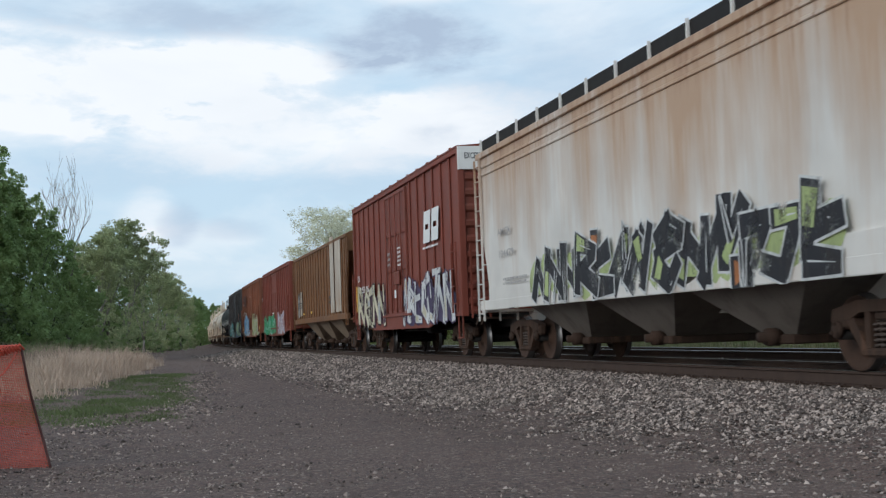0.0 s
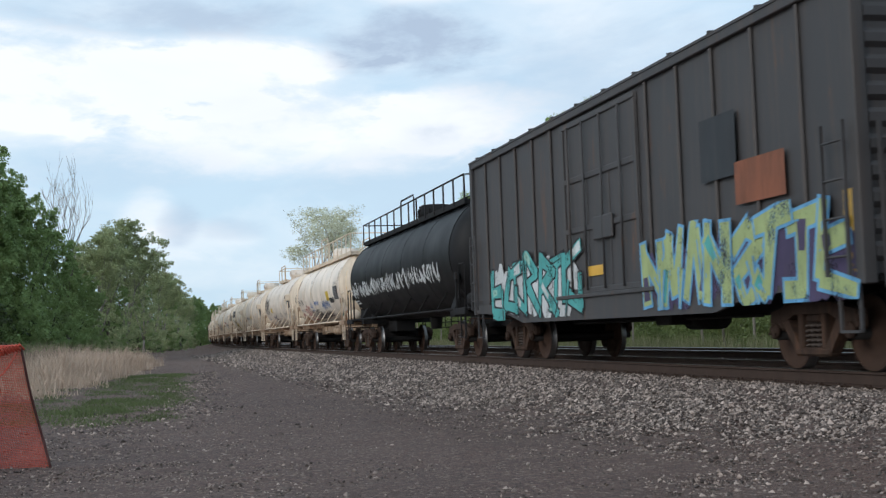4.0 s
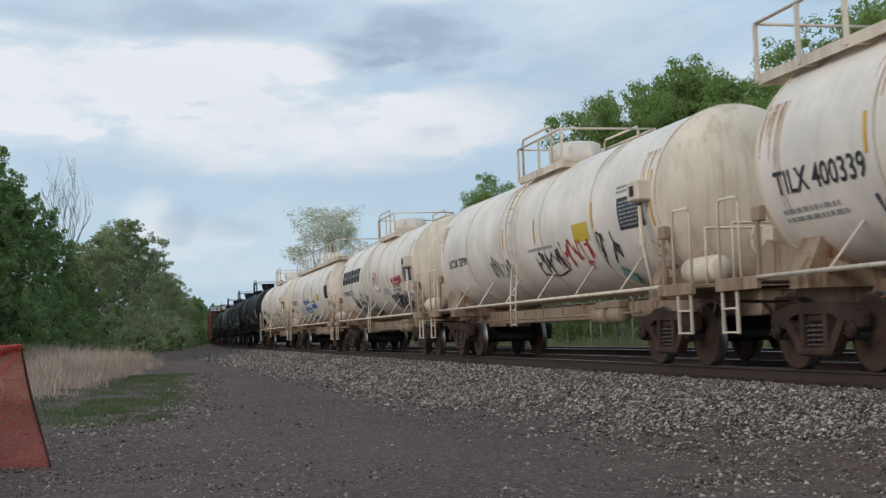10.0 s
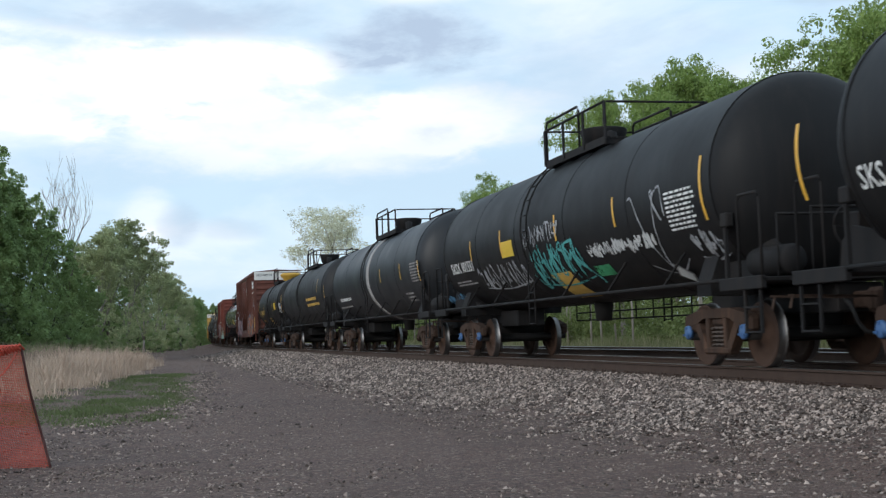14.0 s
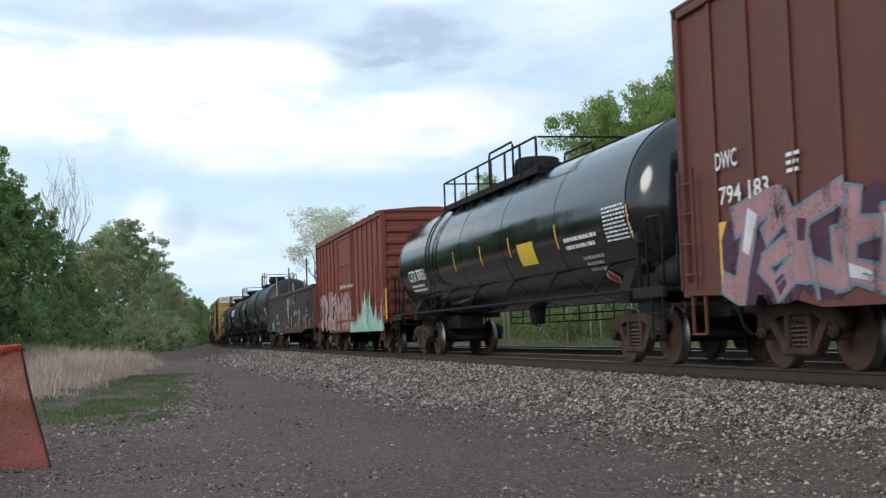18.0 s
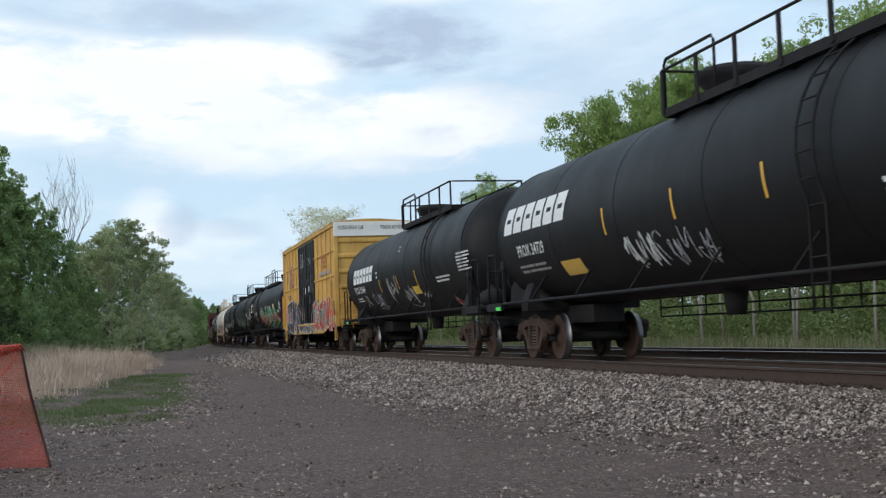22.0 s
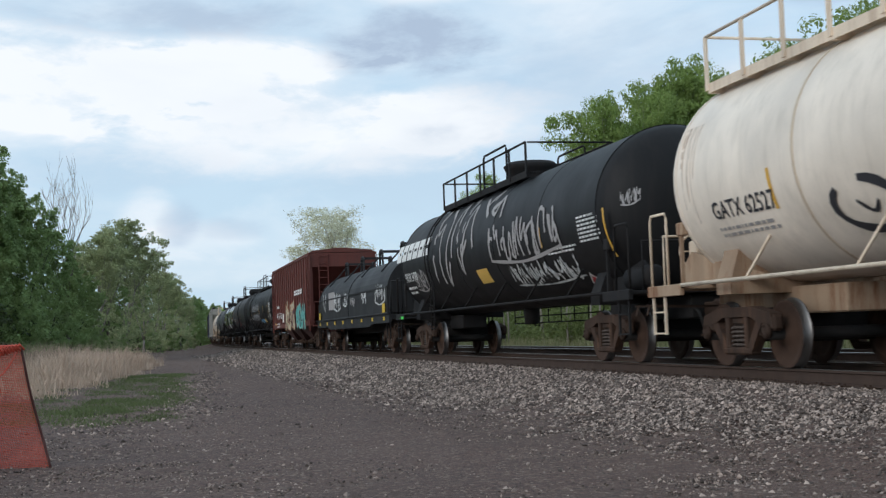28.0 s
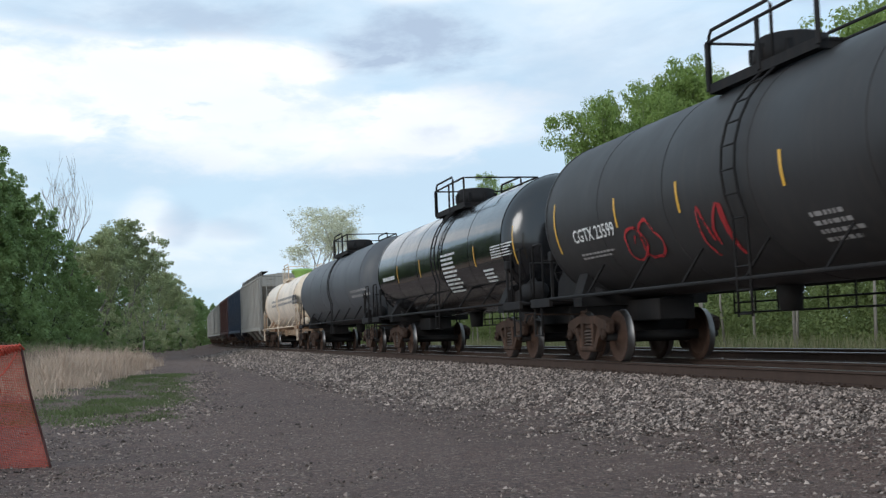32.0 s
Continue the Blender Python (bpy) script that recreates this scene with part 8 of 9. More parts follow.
DECOR[22] = [
    ('word', 0.887, 4.05, 1.40, 0.51, 2, 'mark_white'), ('bars', 0.880, 3.69, 1.53, 0.19, 1, 'mark_white'), ('bars', 0.414, 3.74, 1.24, 0.75, 6, 'mark_white'),
    ('bars', 0.542, 3.79, 1.43, 0.58, 6, 'mark_white'), ('piece', 0.635, 0.85, 4.66, 1.58, 221, ('g_slate', 'g_orange', 'g_pink', 'g_plum')), ('piece', 0.067, 0.85, 5.51, 1.38, 222, ('g_plum', 'g_pink', 'g_white', 'g_slate')),
    ('tag', 0.923, 2.25, 0.84, 1.35, 223, 0.06, 'g_silver'), ('bars', 0.888, 1.85, 0.54, 0.45, 4, 'mark_white'), ('rect', 0.958, 1.14, 0.24, 0.94, 'stripe'),
    ('text', 0.059, 2.67, 0.62, 0.24, 'DWC', 'mark_white'), ('text', 0.063, 2.20, 1.35, 0.24, '794 183', 'mark_white'), ('rect', 0.060, 1.11, 0.23, 0.86, 'stripe'),
    ('bars', 0.160, 2.38, 0.33, 0.29, 3, 'mark_white'), ('tag', 0.379, 1.20, 4.44, 1.21, 225, 0.03, 'g_silver'),
]
DECOR[23] = [
    ('text', 0.130, 2.11, 2.04, 0.32, 'CBTX 787850', 'mark_white'), ('bars', 0.129, 1.81, 1.73, 0.27, 2, 'mark_white'), ('stripe', 0.753, 2.12, 0.07, 0.47, 'stripe'),
    ('stripe', 0.609, 2.17, 0.07, 0.42, 'stripe'), ('stripe', 0.501, 2.13, 0.07, 0.45, 'stripe'), ('stripe', 0.385, 2.14, 0.07, 0.49, 'stripe'),
    ('stripe', 0.921, 1.92, 0.07, 0.69, 'stripe'), ('rect', 0.636, 1.94, 1.05, 0.47, 'yellow_sign'), ('bars', 0.872, 2.05, 1.16, 0.62, 9, 'mark_white'),
    ('bars', 0.773, 2.05, 1.93, 0.29, 2, 'mark_white'), ('diamond', 0.824, 1.36, 0.49, 0.49, 'g_red', 'mark_white'), ('bars', 0.803, 1.63, 0.99, 0.38, 3, 'mark_grey'),
]
DECOR[24] = [
    ('flames', 0.565, 0.75, 6.51, 1.62, 241, ('g_orange', 'g_mint', 'g_white')), ('piece', 0.099, 0.85, 7.31, 1.48, 242, ('g_plum', 'g_pink', 'g_orange', 'g_cream')), ('rect', 0.430, 2.39, 1.41, 0.15, 'g_cream'),
    ('rect', 0.530, 2.38, 1.33, 0.12, 'g_cream'), ('rect', 1.012, 1.10, 0.27, 0.97, 'stripe'), ('tag', 0.914, 1.53, 1.69, 0.60, 243, 0.03, 'g_pink'),
    ('rect', 0.972, 1.22, 0.51, 0.25, 'g_orange'),
]
DECOR[25] = [
    ('stripe', 0.013, 1.0, 0.09, 0.62, 'stripe'), ('stripe', 0.164, 1.0, 0.09, 0.62, 'stripe'), ('stripe', 0.296, 1.0, 0.09, 0.62, 'stripe'),
    ('stripe', 0.439, 1.0, 0.09, 0.62, 'stripe'), ('stripe', 0.588, 1.0, 0.09, 0.62, 'stripe'), ('stripe', 0.73, 1.0, 0.09, 0.62, 'stripe'),
    ('stripe', 0.859, 1.0, 0.09, 0.62, 'stripe'), ('stripe', 0.992, 1.0, 0.09, 0.62, 'stripe'), ('text', 0.226, 1.72, 1.25, 0.24, 'DJJX', 'mark_grey'),
    ('text', 0.226, 1.32, 1.45, 0.24, '994 903', 'mark_grey'), ('rect', 0.503, 2.02, 0.50, 0.60, 'mark_white'), ('rect', 0.506, 2.06, 0.36, 0.50, 'g_sky', 0.010),
    ('rect', 0.503, 1.62, 0.55, 0.34, 'g_sky'), ('text', 0.551, 2.2, 0.42, 0.5, 'K', 'g_silver'), ('text', 0.602, 2.22, 0.36, 0.5, '4', 'g_silver'),
    ('text', 0.644, 2.25, 0.45, 0.52, 'C', 'g_silver'), ('text', 0.451, 2.1, 0.16, 0.5, '1', 'mark_grey'), ('tag', 0.737, 1.55, 0.55, 0.42, 252, 0.06, 'g_silver'),
    ('tag', 0.642, 1.72, 0.45, 0.3, 253, 0.03, 'g_white'), ('tag', 0.511, 1.4, 0.6, 0.3, 254, 0.03, 'g_silver'), ('tag', 0.571, 1.3, 0.5, 0.45, 255, 0.035, 'g_cream'),
    ('tag', 0.682, 1.75, 0.4, 0.2, 256, 0.03, 'g_cream'), ('rect', 0.872, 2.05, 0.62, 0.30, 'g_plum'), ('bars', 0.877, 1.55, 0.62, 0.42, 2, 'mark_grey'),
    ('bars', 0.832, 1.34, 0.30, 0.3, 3, 'mark_white'), ('bars', 0.937, 1.2, 0.34, 0.26, 3, 'mark_white'), ('rect', 0.957, 1.36, 0.16, 0.16, 'mark_white'),
    ('bars', 0.955, 1.14, 0.7, 0.07, 1, 'mark_grey'), ('rect', 0.672, 1.15, 0.14, 0.14, 'mark_white'), ('rect', 0.501, 1.15, 0.14, 0.14, 'mark_white'),
    ('rect', 0.12, 1.02, 0.75, 0.5, 'g_teal'), ('tag', 0.035, 1.4, 0.8, 0.8, 257, 0.04, 'g_plum'),
]
DECOR[26] = [
    ('text', 0.151, 2.00, 2.02, 0.20, 'UTLX 605409', 'mark_yellow'), ('bars', 0.131, 1.65, 1.66, 0.31, 2, 'mark_yellow'), ('rect', 0.285, 1.68, 1.01, 0.36, 'yellow_sign'),
    ('throw', 0.586, 1.38, 3.78, 0.98, 261, 0.09, 'g_silver'), ('throw', 0.804, 1.50, 1.10, 0.76, 262, 0.07, 'g_silver'), ('bars', 0.842, 2.08, 1.15, 0.48, 9, 'mark_white'),
    ('stripe', 0.909, 1.96, 0.07, 0.91, 'stripe'), ('stripe', 0.747, 2.26, 0.07, 0.46, 'stripe'), ('stripe', 0.588, 2.24, 0.07, 0.46, 'stripe'),
    ('stripe', 0.426, 2.25, 0.07, 0.46, 'stripe'), ('stripe', 0.278, 2.26, 0.07, 0.45, 'stripe'), ('bars', 0.789, 1.68, 0.57, 0.34, 3, 'mark_white'),
    ('tag', 0.344, 1.66, 2.30, 0.44, 263, 0.03, 'g_silver'), ('bars', 0.565, 1.69, 0.59, 0.37, 3, 'mark_yellow'),
]
DECOR[27] = [
    ('word', 0.103, 2.63, 3.89, 0.55, 6, 'mark_white'), ('text', 0.141, 2.13, 1.70, 0.24, 'PROX 34729', 'mark_white'), ('bars', 0.132, 1.79, 2.09, 0.23, 2, 'mark_grey'),
    ('rect', 0.255, 1.63, 1.07, 0.33, 'mark_yellow'), ('stripe', 0.390, 2.18, 0.07, 0.46, 'stripe'), ('stripe', 0.530, 2.18, 0.07, 0.46, 'stripe'),
    ('stripe', 0.669, 2.18, 0.07, 0.46, 'stripe'), ('tag', 0.419, 1.55, 1.17, 0.66, 271, 0.05, 'g_white'), ('tag', 0.479, 1.50, 1.96, 0.76, 272, 0.03, 'g_silver'),
    ('tag', 0.831, 2.86, 2.78, 0.52, 273, 0.08, 'mark_grey'), ('bars', 0.888, 2.10, 1.42, 0.52, 5, 'mark_white'), ('bars', 0.793, 1.94, 1.68, 0.25, 2, 'mark_white'),
]
DECOR[28] = [
    ('word', 0.151, 2.44, 3.69, 0.50, 6, 'mark_white'), ('text', 0.152, 2.10, 1.96, 0.25, 'PROX 31644', 'mark_white'), ('bars', 0.148, 1.81, 1.29, 0.19, 2, 'mark_white'),
    ('tag', 0.445, 1.52, 1.38, 1.04, 281, 0.07, 'mark_grey'), ('tag', 0.543, 1.46, 1.44, 0.77, 282, 0.06, 'mark_grey'), ('tag', 0.294, 1.50, 1.47, 0.67, 283, 0.04, 'g_silver'),
    ('tag', 0.210, 1.61, 0.82, 0.52, 284, 0.04, 'mark_grey'), ('tag', 0.656, 1.64, 0.71, 0.18, 285, 0.05, 'g_silver'), ('stripe', 0.384, 1.99, 0.07, 0.45, 'stripe'),
    ('stripe', 0.521, 1.99, 0.07, 0.45, 'stripe'), ('stripe', 0.650, 1.98, 0.07, 0.46, 'stripe'), ('rect', 0.609, 1.77, 0.85, 0.25, 'yellow_sign'),
    ('bars', 0.614, 1.82, 0.67, 0.14, 3, 'mark_yellow'), ('bars', 0.530, 3.08, 0.28, 0.25, 2, 'mark_grey'), ('bars', 0.892, 2.12, 1.28, 0.49, 6, 'mark_white'),
    ('bars', 0.767, 1.96, 1.68, 0.20, 2, 'mark_white'), ('diamond', 0.789, 1.25, 0.61, 0.61, 'g_red', 'mark_white'), ('bars', 0.365, 2.45, 0.28, 0.28, 2, 'mark_white'),
]
DECOR[29] = [
    ('cross', 0.170, 3.10, 1.10, 1.10, 'g_red', 'g_blue'), ('text', 0.129, 2.53, 1.22, 0.23, 'TBOX', 'mark_black'), ('text', 0.108, 3.63, 0.50, 0.16, 'next', 'mark_black'), ('text', 0.108, 3.42, 0.50, 0.16, 'load', 'mark_black'),
    ('text', 0.255, 3.66, 0.44, 0.16, 'any', 'mark_black'), ('text', 0.255, 3.45, 0.50, 0.16, 'road', 'mark_black'), ('wild', 0.097, 0.80, 6.9, 1.62, 291, ('g_pink', 'g_black', 'g_pink', 'g_white')), ('piece', 0.607, 0.85, 6.62, 1.33, 292, ('g_teal', 'g_red', 'g_white', 'g_cream')),
    ('wild', 0.44, 0.80, 3.2, 0.45, 294, ('g_black', 'g_black', 'g_pink', 'g_white')), ('bars', 0.784, 3.45, 1.4, 0.6, 3, 'mark_red'), ('bars', 0.741, 3.14, 4.18, 0.31, 1, 'mark_grey'), ('bars', 0.410, 3.89, 1.52, 0.67, 6, 'mark_white'),
    ('bars', 0.542, 3.89, 1.14, 0.33, 4, 'mark_white'), ('bars', 0.463, 2.57, 0.46, 0.39, 3, 'mark_white'), ('rect', 0.489, 2.60, 0.29, 0.28, 'mark_white'),
    ('rect', 0.550, 2.67, 0.33, 0.26, 'mark_white'), ('bars', 0.527, 3.01, 0.61, 0.29, 3, 'mark_grey'), ('bars', 0.595, 2.57, 0.63, 0.84, 6, 'mark_grey'),
    ('bars', 0.406, 1.33, 0.92, 0.53, 4, 'mark_grey'),
]
DECOR[30] = [
    ('text', 0.130, 2.19, 1.89, 0.21, 'TILX 309397', 'mark_white'), ('bars', 0.126, 1.87, 1.59, 0.16, 2, 'mark_grey'), ('coil', 0.284, 1.34, 11.08, 1.33, 301, ('g_red', 'g_green', 'g_white')),
    ('stripe', 0.223, 2.26, 0.07, 0.47, 'stripe'), ('stripe', 0.368, 2.27, 0.07, 0.47, 'stripe'), ('stripe', 0.518, 2.26, 0.07, 0.47, 'stripe'),
    ('stripe', 0.083, 2.08, 0.07, 0.96, 'stripe'), ('rect', 0.708, 2.18, 0.86, 0.45, 'yellow_sign'), ('bars', 0.873, 2.16, 1.06, 0.51, 7, 'mark_white'),
    ('diamond', 0.800, 1.35, 0.46, 0.46, 'g_red', 'mark_white'), ('bars', 0.806, 2.07, 1.33, 0.21, 2, 'mark_white'), ('tag', 0.330, 2.24, 0.44, 0.41, 302, 0.05, 'g_silver'),
]
DECOR[31] = [
    ('piece', 0.278, 1.29, 4.60, 1.22, 311, ('g_red', 'g_green', 'g_lime', 'g_white')), ('tag', 0.436, 1.52, 2.42, 0.86, 312, 0.04, 'g_silver'), ('tag', 0.147, 1.77, 2.63, 0.66, 313, 0.03, 'g_white'),
    ('tag', 0.615, 2.04, 3.19, 0.61, 314, 0.06, 'g_white'), ('tag', 0.783, 2.05, 2.14, 0.31, 315, 0.05, 'g_white'), ('throw', 0.985, 2.41, 1.30, 0.67, 316, 0.07, 'mark_white'),
    ('bars', 0.888, 2.12, 1.17, 0.70, 8, 'mark_white'), ('stripe', 0.949, 2.03, 0.07, 0.89, 'stripe'), ('stripe', 0.832, 2.27, 0.07, 0.45, 'stripe'),
    ('stripe', 0.629, 2.29, 0.07, 0.44, 'stripe'), ('stripe', 0.521, 2.22, 0.07, 0.52, 'stripe'), ('stripe', 0.386, 2.30, 0.07, 0.43, 'stripe'),
    ('stripe', 0.254, 2.26, 0.07, 0.48, 'stripe'), ('rect', 0.584, 1.58, 1.07, 0.39, 'mark_yellow'), ('bars', 0.651, 1.69, 1.76, 0.27, 2, 'mark_grey'),
    ('bars', 0.817, 1.53, 0.97, 0.48, 3, 'mark_grey'), ('diamond', 0.851, 1.30, 0.54, 0.54, 'g_red', 'mark_white'), ('tag', 0.871, 1.78, 0.69, 0.34, 317, 0.03, 'mark_yellow'),
]
DECOR[32] = [
    ('tag', 0.201, 1.78, 10.48, 0.44, 321, 0.05, 'g_white'), ('tag', 0.530, 1.86, 4.17, 0.27, 322, 0.06, 'g_white'), ('tag', 0.836, 1.86, 1.78, 0.41, 323, 0.05, 'g_white'),
    ('bars', 0.913, 2.21, 0.97, 0.54, 6, 'mark_white'), ('stripe', 0.477, 2.32, 0.07, 0.55, 'stripe'), ('stripe', 0.664, 2.30, 0.07, 0.54, 'stripe'),
    ('stripe', 0.822, 2.32, 0.07, 0.46, 'stripe'),
]
DECOR[33] = [
    ('text', 0.133, 2.05, 1.72, 0.25, 'GATX 62527', 'mark_black'), ('bars', 0.133, 1.80, 1.59, 0.19, 2, 'mark_grey'), ('loops', 0.275, 1.61, 7.11, 0.73, 5, 'mark_black'),
    ('rect', 0.682, 1.95, 0.85, 0.40, 'yellow_sign'), ('bars', 0.685, 2.02, 0.75, 0.25, 3, 'mark_yellow'), ('stripe', 0.675, 2.05, 0.07, 0.46, 'stripe'),
    ('stripe', 0.827, 2.06, 0.07, 0.45, 'stripe'), ('stripe', 0.217, 2.03, 0.07, 0.53, 'stripe'), ('bars', 0.761, 1.57, 0.93, 0.50, 4, 'mark_grey'),
    ('bars', 0.862, 1.84, 0.30, 0.49, 6, 'mark_grey'), ('rect', 0.070, 1.34, 0.34, 0.26, 'g_green'), ('bars', 0.669, 1.71, 0.80, 0.22, 2, 'mark_grey'),
]
DECOR[34] = [
    ('word', 0.047, 2.74, 4.25, 0.49, 6, 'mark_white'), ('text', 0.099, 2.13, 1.55, 0.26, 'PROX 34709', 'mark_white'), ('bars', 0.096, 1.76, 1.10, 0.31, 2, 'mark_white'),
    ('tag', 0.279, 1.82, 6.33, 2.21, 341, 0.10, 'mark_grey'), ('tag', 0.570, 2.09, 4.73, 0.88, 342, 0.08, 'mark_grey'), ('tag', 0.620, 1.56, 4.13, 0.53, 343, 0.05, 'g_white'),
    ('tag', 0.157, 1.83, 1.51, 0.63, 344, 0.05, 'mark_grey'), ('bars', 0.865, 2.14, 1.12, 0.50, 7, 'mark_white'), ('bars', 0.766, 2.04, 1.65, 0.15, 2, 'mark_white'),
    ('stripe', 0.931, 1.81, 0.07, 0.87, 'stripe'), ('stripe', 0.753, 2.21, 0.07, 0.41, 'stripe'), ('diamond', 0.832, 1.32, 0.52, 0.52, 'g_red', 'mark_white'),
    ('rect', 0.491, 1.74, 0.91, 0.37, 'mark_yellow'), ('tag', 0.976, 2.57, 0.81, 0.24, 345, 0.03, 'mark_grey'),
]
DECOR[35] = [
    ('tag', 0.296, 1.64, 1.54, 0.69, 351, 0.08, 'g_white'), ('tag', 0.435, 1.77, 1.01, 0.52, 352, 0.06, 'g_white'), ('tag', 0.685, 1.68, 0.97, 0.50, 353, 0.06, 'g_white'),
    ('tag', 0.849, 1.64, 1.70, 0.61, 354, 0.06, 'g_white'), ('tag', 0.099, 1.65, 0.93, 0.73, 355, 0.06, 'g_white'), ('tag', 0.541, 1.65, 0.93, 0.36, 356, 0.05, 'mark_grey'),
    ('rect', 0.198, 1.69, 1.60, 0.71, 'mark_grey'),
]
DECOR[36] = [
    ('word', 0.636, 2.69, 3.08, 0.24, 4, 'mark_white'), ('text', 0.159, 1.66, 2.50, 0.35, '43 61 80', 'mark_white'), ('bars', 0.168, 2.20, 1.29, 0.27, 1, 'mark_white'),
    ('piece', 0.664, 1.01, 3.34, 1.23, 361, ('g_plum', 'g_teal', 'g_mint', 'g_mint')), ('piece', 0.409, 1.00, 3.66, 1.46, 362, ('g_plum', 'g_cream', 'g_orange', 'g_orange')), ('bars', 0.846, 1.74, 0.56, 0.25, 3, 'mark_white'),
    ('rect', 0.856, 1.19, 0.39, 0.24, 'stripe'), ('rect', 0.104, 1.13, 0.62, 0.31, 'stripe'), ('rect', 0.325, 1.45, 0.58, 0.45, 'panel_white'),
    ('bars', 0.159, 1.18, 1.38, 0.31, 2, 'mark_white'),
]
DECOR[37] = [
    ('text', 0.180, 1.98, 2.02, 0.18, 'SHQX 50063', 'mark_white'), ('bars', 0.176, 1.76, 1.63, 0.12, 2, 'mark_grey'), ('tag', 0.321, 2.50, 4.6, 0.46, 371, 0.05, 'g_silver'), ('tag', 0.321, 1.92, 4.6, 0.42, 374, 0.05, 'g_silver'), ('stripe', 0.255, 2.26, 0.07, 0.47, 'stripe'), ('stripe', 0.395, 2.26, 0.07, 0.47, 'stripe'), ('stripe', 0.56, 2.26, 0.07, 0.47, 'stripe'), ('stripe', 0.70, 2.26, 0.07, 0.47, 'stripe'), ('stripe', 0.85, 2.1, 0.07, 0.8, 'stripe'), ('rect', 0.655, 1.62, 0.75, 0.3, 'mark_yellow'),
    ('tag', 0.556, 1.68, 2.00, 0.26, 372, 0.06, 'g_sky'), ('bars', 0.881, 2.23, 1.31, 0.57, 6, 'mark_white'), ('tag', 0.813, 1.68, 2.16, 0.55, 373, 0.05, 'g_white'),
]
DECOR[38] = [
    ('text', 0.180, 2.15, 1.97, 0.24, 'CGTX 23599', 'mark_white'), ('bars', 0.184, 1.84, 1.66, 0.15, 2, 'mark_grey'), ('throw', 0.317, 1.63, 1.2, 0.78, 381, 0.05, 'g_red'),
    ('tag', 0.469, 1.56, 1.28, 0.98, 382, 0.05, 'g_red'), ('stripe', 0.127, 2.02, 0.07, 0.95, 'stripe'), ('stripe', 0.305, 2.25, 0.07, 0.49, 'stripe'),
    ('stripe', 0.449, 2.25, 0.07, 0.46, 'stripe'), ('stripe', 0.629, 2.27, 0.07, 0.45, 'stripe'), ('bars', 0.647, 1.55, 0.98, 0.51, 4, 'mark_grey'),
]
DECOR[39] = [
    ('bars', 0.138, 2.28, 2.24, 0.22, 1, 'mark_white'), ('stripe', 0.956, 1.97, 0.07, 0.86, 'stripe'), ('stripe', 0.774, 2.14, 0.07, 0.49, 'stripe'),
    ('stripe', 0.442, 2.18, 0.07, 0.50, 'stripe'), ('stripe', 0.267, 2.18, 0.07, 0.52, 'stripe'), ('bars', 0.592, 1.64, 1.47, 1.10, 10, 'mark_white'),
    ('bars', 0.858, 2.23, 1.77, 0.30, 5, 'mark_white'), ('bars', 0.803, 1.74, 0.85, 0.37, 4, 'mark_white'),
]
DECOR[40] = [
    ('bars', 0.795, 1.99, 3.78, 0.37, 2, 'mark_grey'),
]
DECOR[41] = [
    ('bars', 0.308, 2.38, 13.19, 0.49, 2, 'mark_grey'), ('rect', 0.858, 2.34, 1.68, 0.45, 'mark_black'),
]
hopper_car(0, span(0), "white covered hopper washed with orange rust and graffiti", "hopper_white", 4.62, 1.25, rows=DECOR.get(0, ()), curved=True, roofwalk=True, smooth=True, chute_mat="hopper_shade")
box_car(1, span(1), "brown-red high-cube boxcar with ribbed sides and graffiti", "red_box_bright", 5.1, posts=16, doors=((0.378, 0.591, "plug"),), white_top=(("EXCESS HEIGHT CAR", 1.4, 1.2),), gap=1.0, rows=DECOR.get(1, ()))
hopper_car(2, span(2), "rust-brown ribbed covered hopper with streaked white patches", "hopper_rust", 4.42, 1.42, 18, chute_mat="hopper_tan", rows=DECOR.get(2, ()), curved=True)
box_car(3, span(3), "oxide red boxcar with green and lilac graffiti", "red_box_bright", 4.5, posts=16, doors=((0.36, 0.57, "single"),), gap=1.15, rows=DECOR.get(3, ()))
box_car(4, span(4), "rusty brown boxcar with blue and cream graffiti", "brown_box", 4.5, posts=14, doors=((0.40, 0.60, "plug"),), gap=1.5, rows=DECOR.get(4, ()), end_ribs=11)
box_car(5, span(5), "dark grey boxcar with teal graffiti", "dark_box", 4.5, posts=14, doors=((0.40, 0.62, "plug"),), gap=0.9, rows=DECOR.get(5, ()), end_ribs=11)
tank_car(6, span(6), "black tank car with a long railed top walkway", "black", walkway="short", rows=DECOR.get(6, ()), reach=(0.1, 0.9), lad=None)
# walkway, shell, dome, rear end of the platform and ladder of the white cars, from rear (0) to front (1)
for _i, _w, _sh, _dome, _a, _lad in ((7, "long", "white", 0.482, 0.06, None), (8, "short", "white_grey", 0.491, 0.395, None), (9, "short", "white_grey", 0.496, 0.438, 0.489), (10, "short", "cream_rust", 0.512, 0.472, 0.47),
                                     (11, "short", "white", 0.483, 0.41, None), (12, "long", "white", 0.48, 0.06, None), (13, "short", "white", 0.489, 0.433, 0.475), (14, "short", "white", 0.51, 0.469, 0.485),
                                     (15, "long", "white", 0.481, 0.06, None), (16, "short", "white", 0.47, 0.412, 0.444)):
    tank_car(_i, span(_i), "dirty white insulated tank car on a rusty tan frame", _sh, walkway=_w, dome="drum", plat=_dome, rows=DECOR.get(_i, ()), reach=(_a, 0.93 if _w == "long" else _a + 0.165), lad=_lad, cabinet=_w == "short", seam="seam_rust", **WHITE)
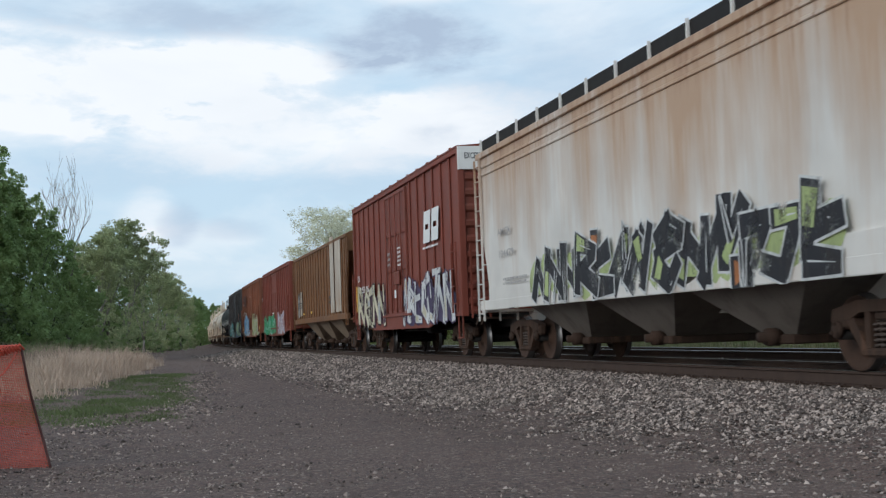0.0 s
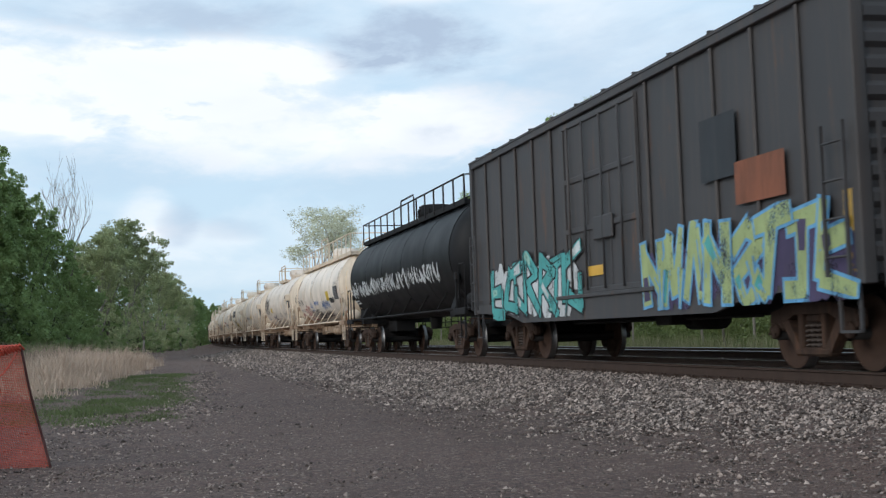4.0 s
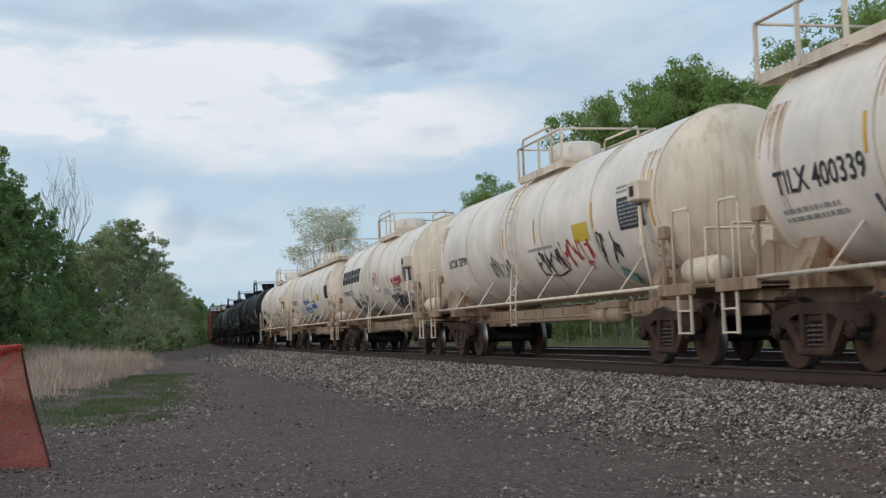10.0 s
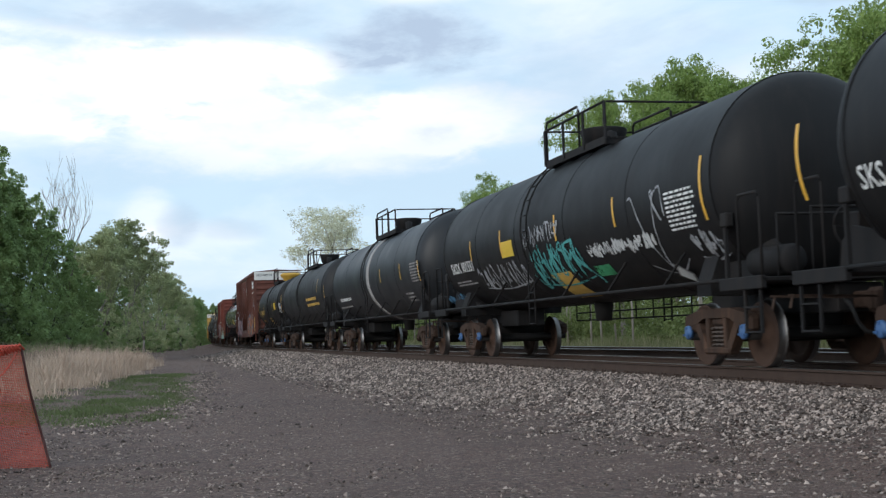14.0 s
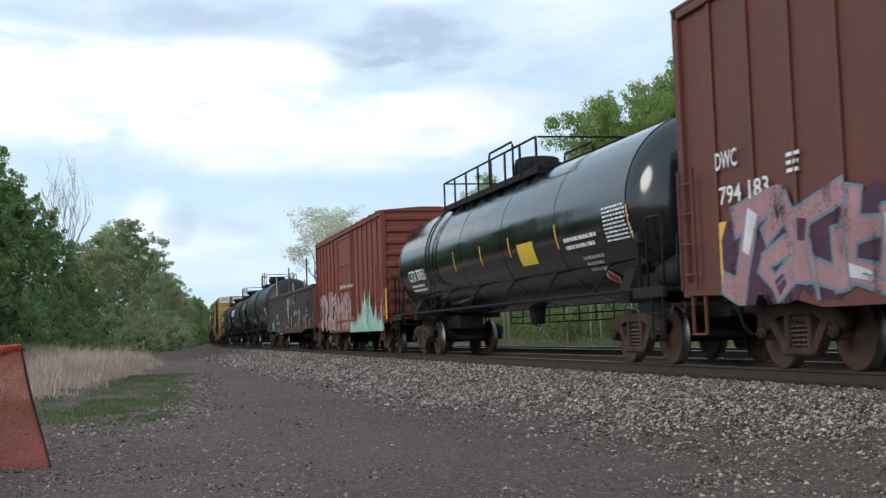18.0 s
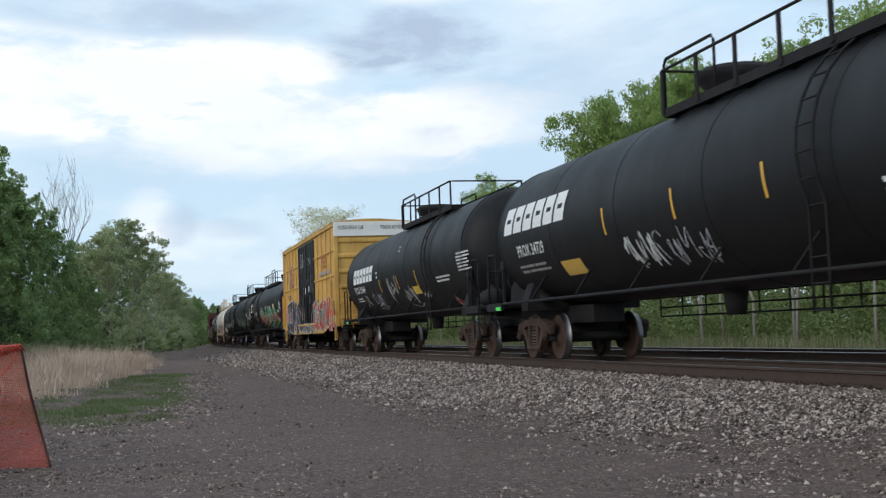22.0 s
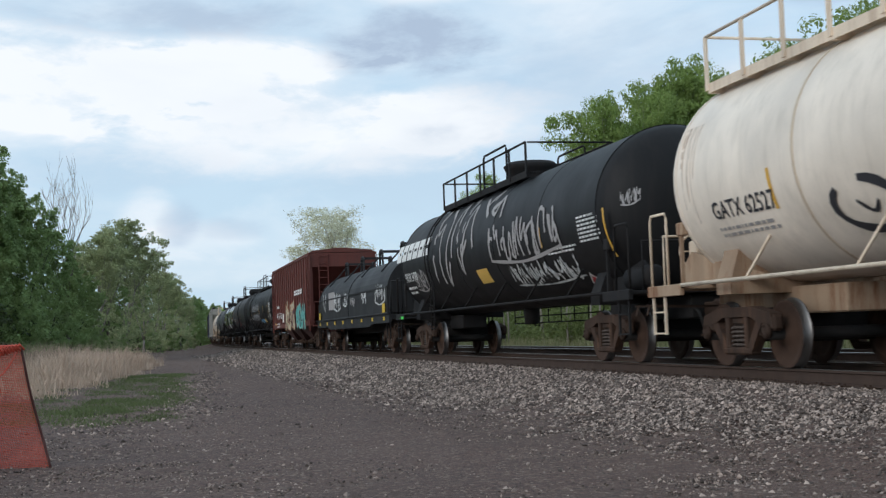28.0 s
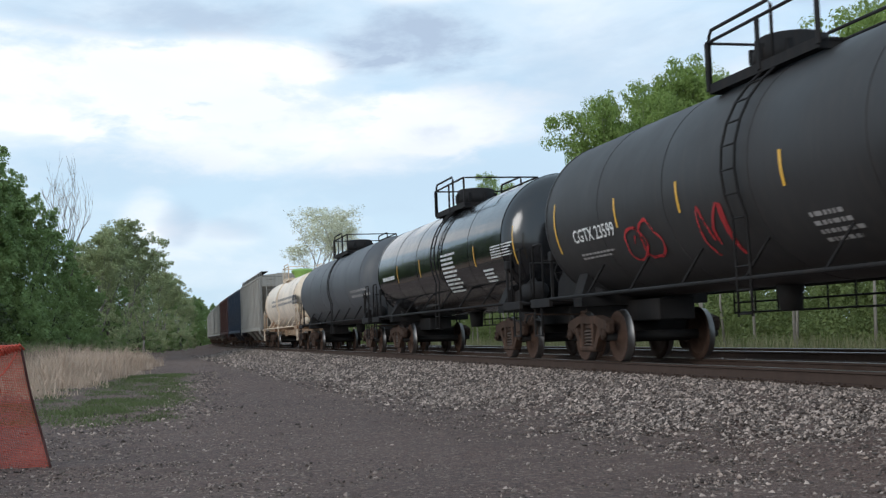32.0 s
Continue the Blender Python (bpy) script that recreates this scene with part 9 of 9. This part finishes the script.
for _i, _sh in ((17, "black"), (18, "black"), (19, "grey_black"), (20, "black_dusty")):
    tank_car(_i, span(_i), "black tank car with yellow reflective strips", _sh, dome="bucket", rows=DECOR.get(_i, ()), reach=(0.46, 0.64), lad=0.47, caps="cap_blue" if _i < 19 else "cap", band=(0.50, 0.45, "mark_grey") if _i == 19 else None)
tank_car(21, span(21), "black tank car with a yellow dome", "black", dome="bowl", dome_mat="dome_yellow", caps="cap_blue", rows=DECOR.get(21, ()), reach=(0.46, 0.64), lad=0.56)
box_car(22, span(22), "brown-red high-cube boxcar with a white end panel and graffiti", "red_box", 5.12, posts=18, doors=((0.375, 0.495, "plug"), (0.50, 0.618, "plug")), white_top=(("EXCESS HEIGHT CAR", 1.4, 1.05), ("DWC 794183", -0.45, 0.85)), rows=DECOR.get(22, ()))
tank_car(23, span(23), "glossy new black tank car", "black_gloss", walkway="short", dome="drum", rows=DECOR.get(23, ()), reach=(0.26, 0.64), lad=0.27)
box_car(24, span(24), "oxide red boxcar with mint green flame graffiti", "red_box_bright", 4.56, posts=16, doors=((0.40, 0.60, "single"),), gap=0.85, rows=DECOR.get(24, ()))
gondola_car(25, span(25), "dark brown ribbed gondola with upright timber stakes", DECOR.get(25, ()))
tank_car(26, span(26), "faded black tank car with yellow strips and white graffiti", "grey_black", R=1.55, zc=2.72, dome="drum", rows=DECOR.get(26, ()), reach=(0.46, 0.64), lad=0.56)
tank_car(27, span(27), "long black pressure tank car with block company mark", "black", walkway="short", dome="bowl", rows=DECOR.get(27, ()), reach=(0.47, 0.78), lad=0.73, tag=True)
tank_car(28, span(28), "long black pressure tank car with block company mark", "black", walkway="short", dome="bowl", rows=DECOR.get(28, ()), reach=(0.47, 0.78), lad=0.73, tag=True)
box_car(29, span(29), "yellow high-cube boxcar with black doors and graffiti", "yellow_box", 5.12, posts=14, doors=((0.366, 0.5118, "plug"), (0.5122, 0.655, "plug")), door_mat="door_black", white_top=(("EXCESS HEIGHT CAR", 1.4, 1.05), ("TBOX 671273", -0.3, 1.0)), gap=1.0, rows=DECOR.get(29, ()), cross_ribs=(2.05, 3.05, 4.05), end_ribs=6)
tank_car(30, span(30), "black tank car with red and green graffiti", "black", walkway="short", dome="bucket", rows=DECOR.get(30, ()), reach=(0.26, 0.64), lad=0.27)
tank_car(31, span(31), "black tank car with green and white graffiti", "black", caps="cap_blue", walkway="short", dome="bucket", rows=DECOR.get(31, ()), reach=(0.47, 0.78), lad=0.73)
tank_car(32, span(32), "black tank car with white graffiti tags", "black", walkway="short", dome="bucket", rows=DECOR.get(32, ()), reach=(0.47, 0.78), lad=0.73)
tank_car(33, span(33), "clean white tank car with black looping graffiti", "white_clean", frame="frame_tan", rails="cream", walkway="long", dome="bucket", R=1.52, zc=2.68, rows=DECOR.get(33, ()), reach=(0.09, 0.925), lad=None, seam="seam_rust")
tank_car(34, span(34), "long black pressure tank car covered in silver graffiti", "black", walkway="short", dome="bowl", rows=DECOR.get(34, ()), reach=(0.26, 0.64), lad=0.27, tag=True)
coil_car(35, span(35), "black coil steel car with rounded covers and yellow plates", DECOR.get(35, ()))
hopper_car(36, span(36), "red ribbed covered hopper with teal and cream graffiti", "hopper_red", 4.42, 1.3, 16, gap=1.3, chute_mat="hopper_dark", rows=DECOR.get(36, ()))
tank_car(37, span(37), "long black tank car with silver scrawled graffiti", "black", walkway="short", dome="bowl", rows=DECOR.get(37, ()), reach=(0.26, 0.64), lad=0.27)
tank_car(38, span(38), "grey-black tank car with faint red scrawls", "grey_dusty", R=1.52, zc=2.66, dome="drum", rows=DECOR.get(38, ()), reach=(0.46, 0.64), lad=0.56)
tank_car(39, span(39), "glossy black tank car reflecting the sky", "black_gloss", R=1.46, zc=2.58, dome="drum", rows=DECOR.get(39, ()), reach=(0.46, 0.64), lad=0.56)
tank_car(40, span(40), "plain grey tank car", "grey_tank", R=1.5, zc=2.62, dome="drum", rows=DECOR.get(40, ()), reach=(0.46, 0.64), lad=0.56)
tank_car(41, span(41), "white tank car with a green dome on a rusty frame", "white", dome="bowl", dome_mat="dome_green", rows=DECOR.get(41, ()), **WHITE)
hopper_car(42, span(42), "grey ribbed covered hopper", "hopper_grey", 4.6, 1.3, 14, rows=DECOR.get(42, ()), roofwalk=True)
hopper_car(43, span(43), "dark blue covered hopper", "hopper_blue", 4.55, 1.3, 14)
hopper_car(44, span(44), "dark red covered hopper", "hopper_dark", 4.55, 1.3, 14)
for _i in range(45, len(COUPLINGS) - 1):
    hopper_car(_i, span(_i), "tan covered hopper far down the train", "hopper_grey", 4.5, 1.3, 12)


def motions():
    """All cars roll towards and past the camera at one steady speed; the round wheels are rigid with their trucks."""
    for index, car in CARS:
        q = (COUPLINGS[index] + COUPLINGS[index + 1]) / 2
        walk(car, [(t, track_pose(q - V * t)) for t in TIMES])


TIMES = [2.0 * k for k in range(17)]
motions()
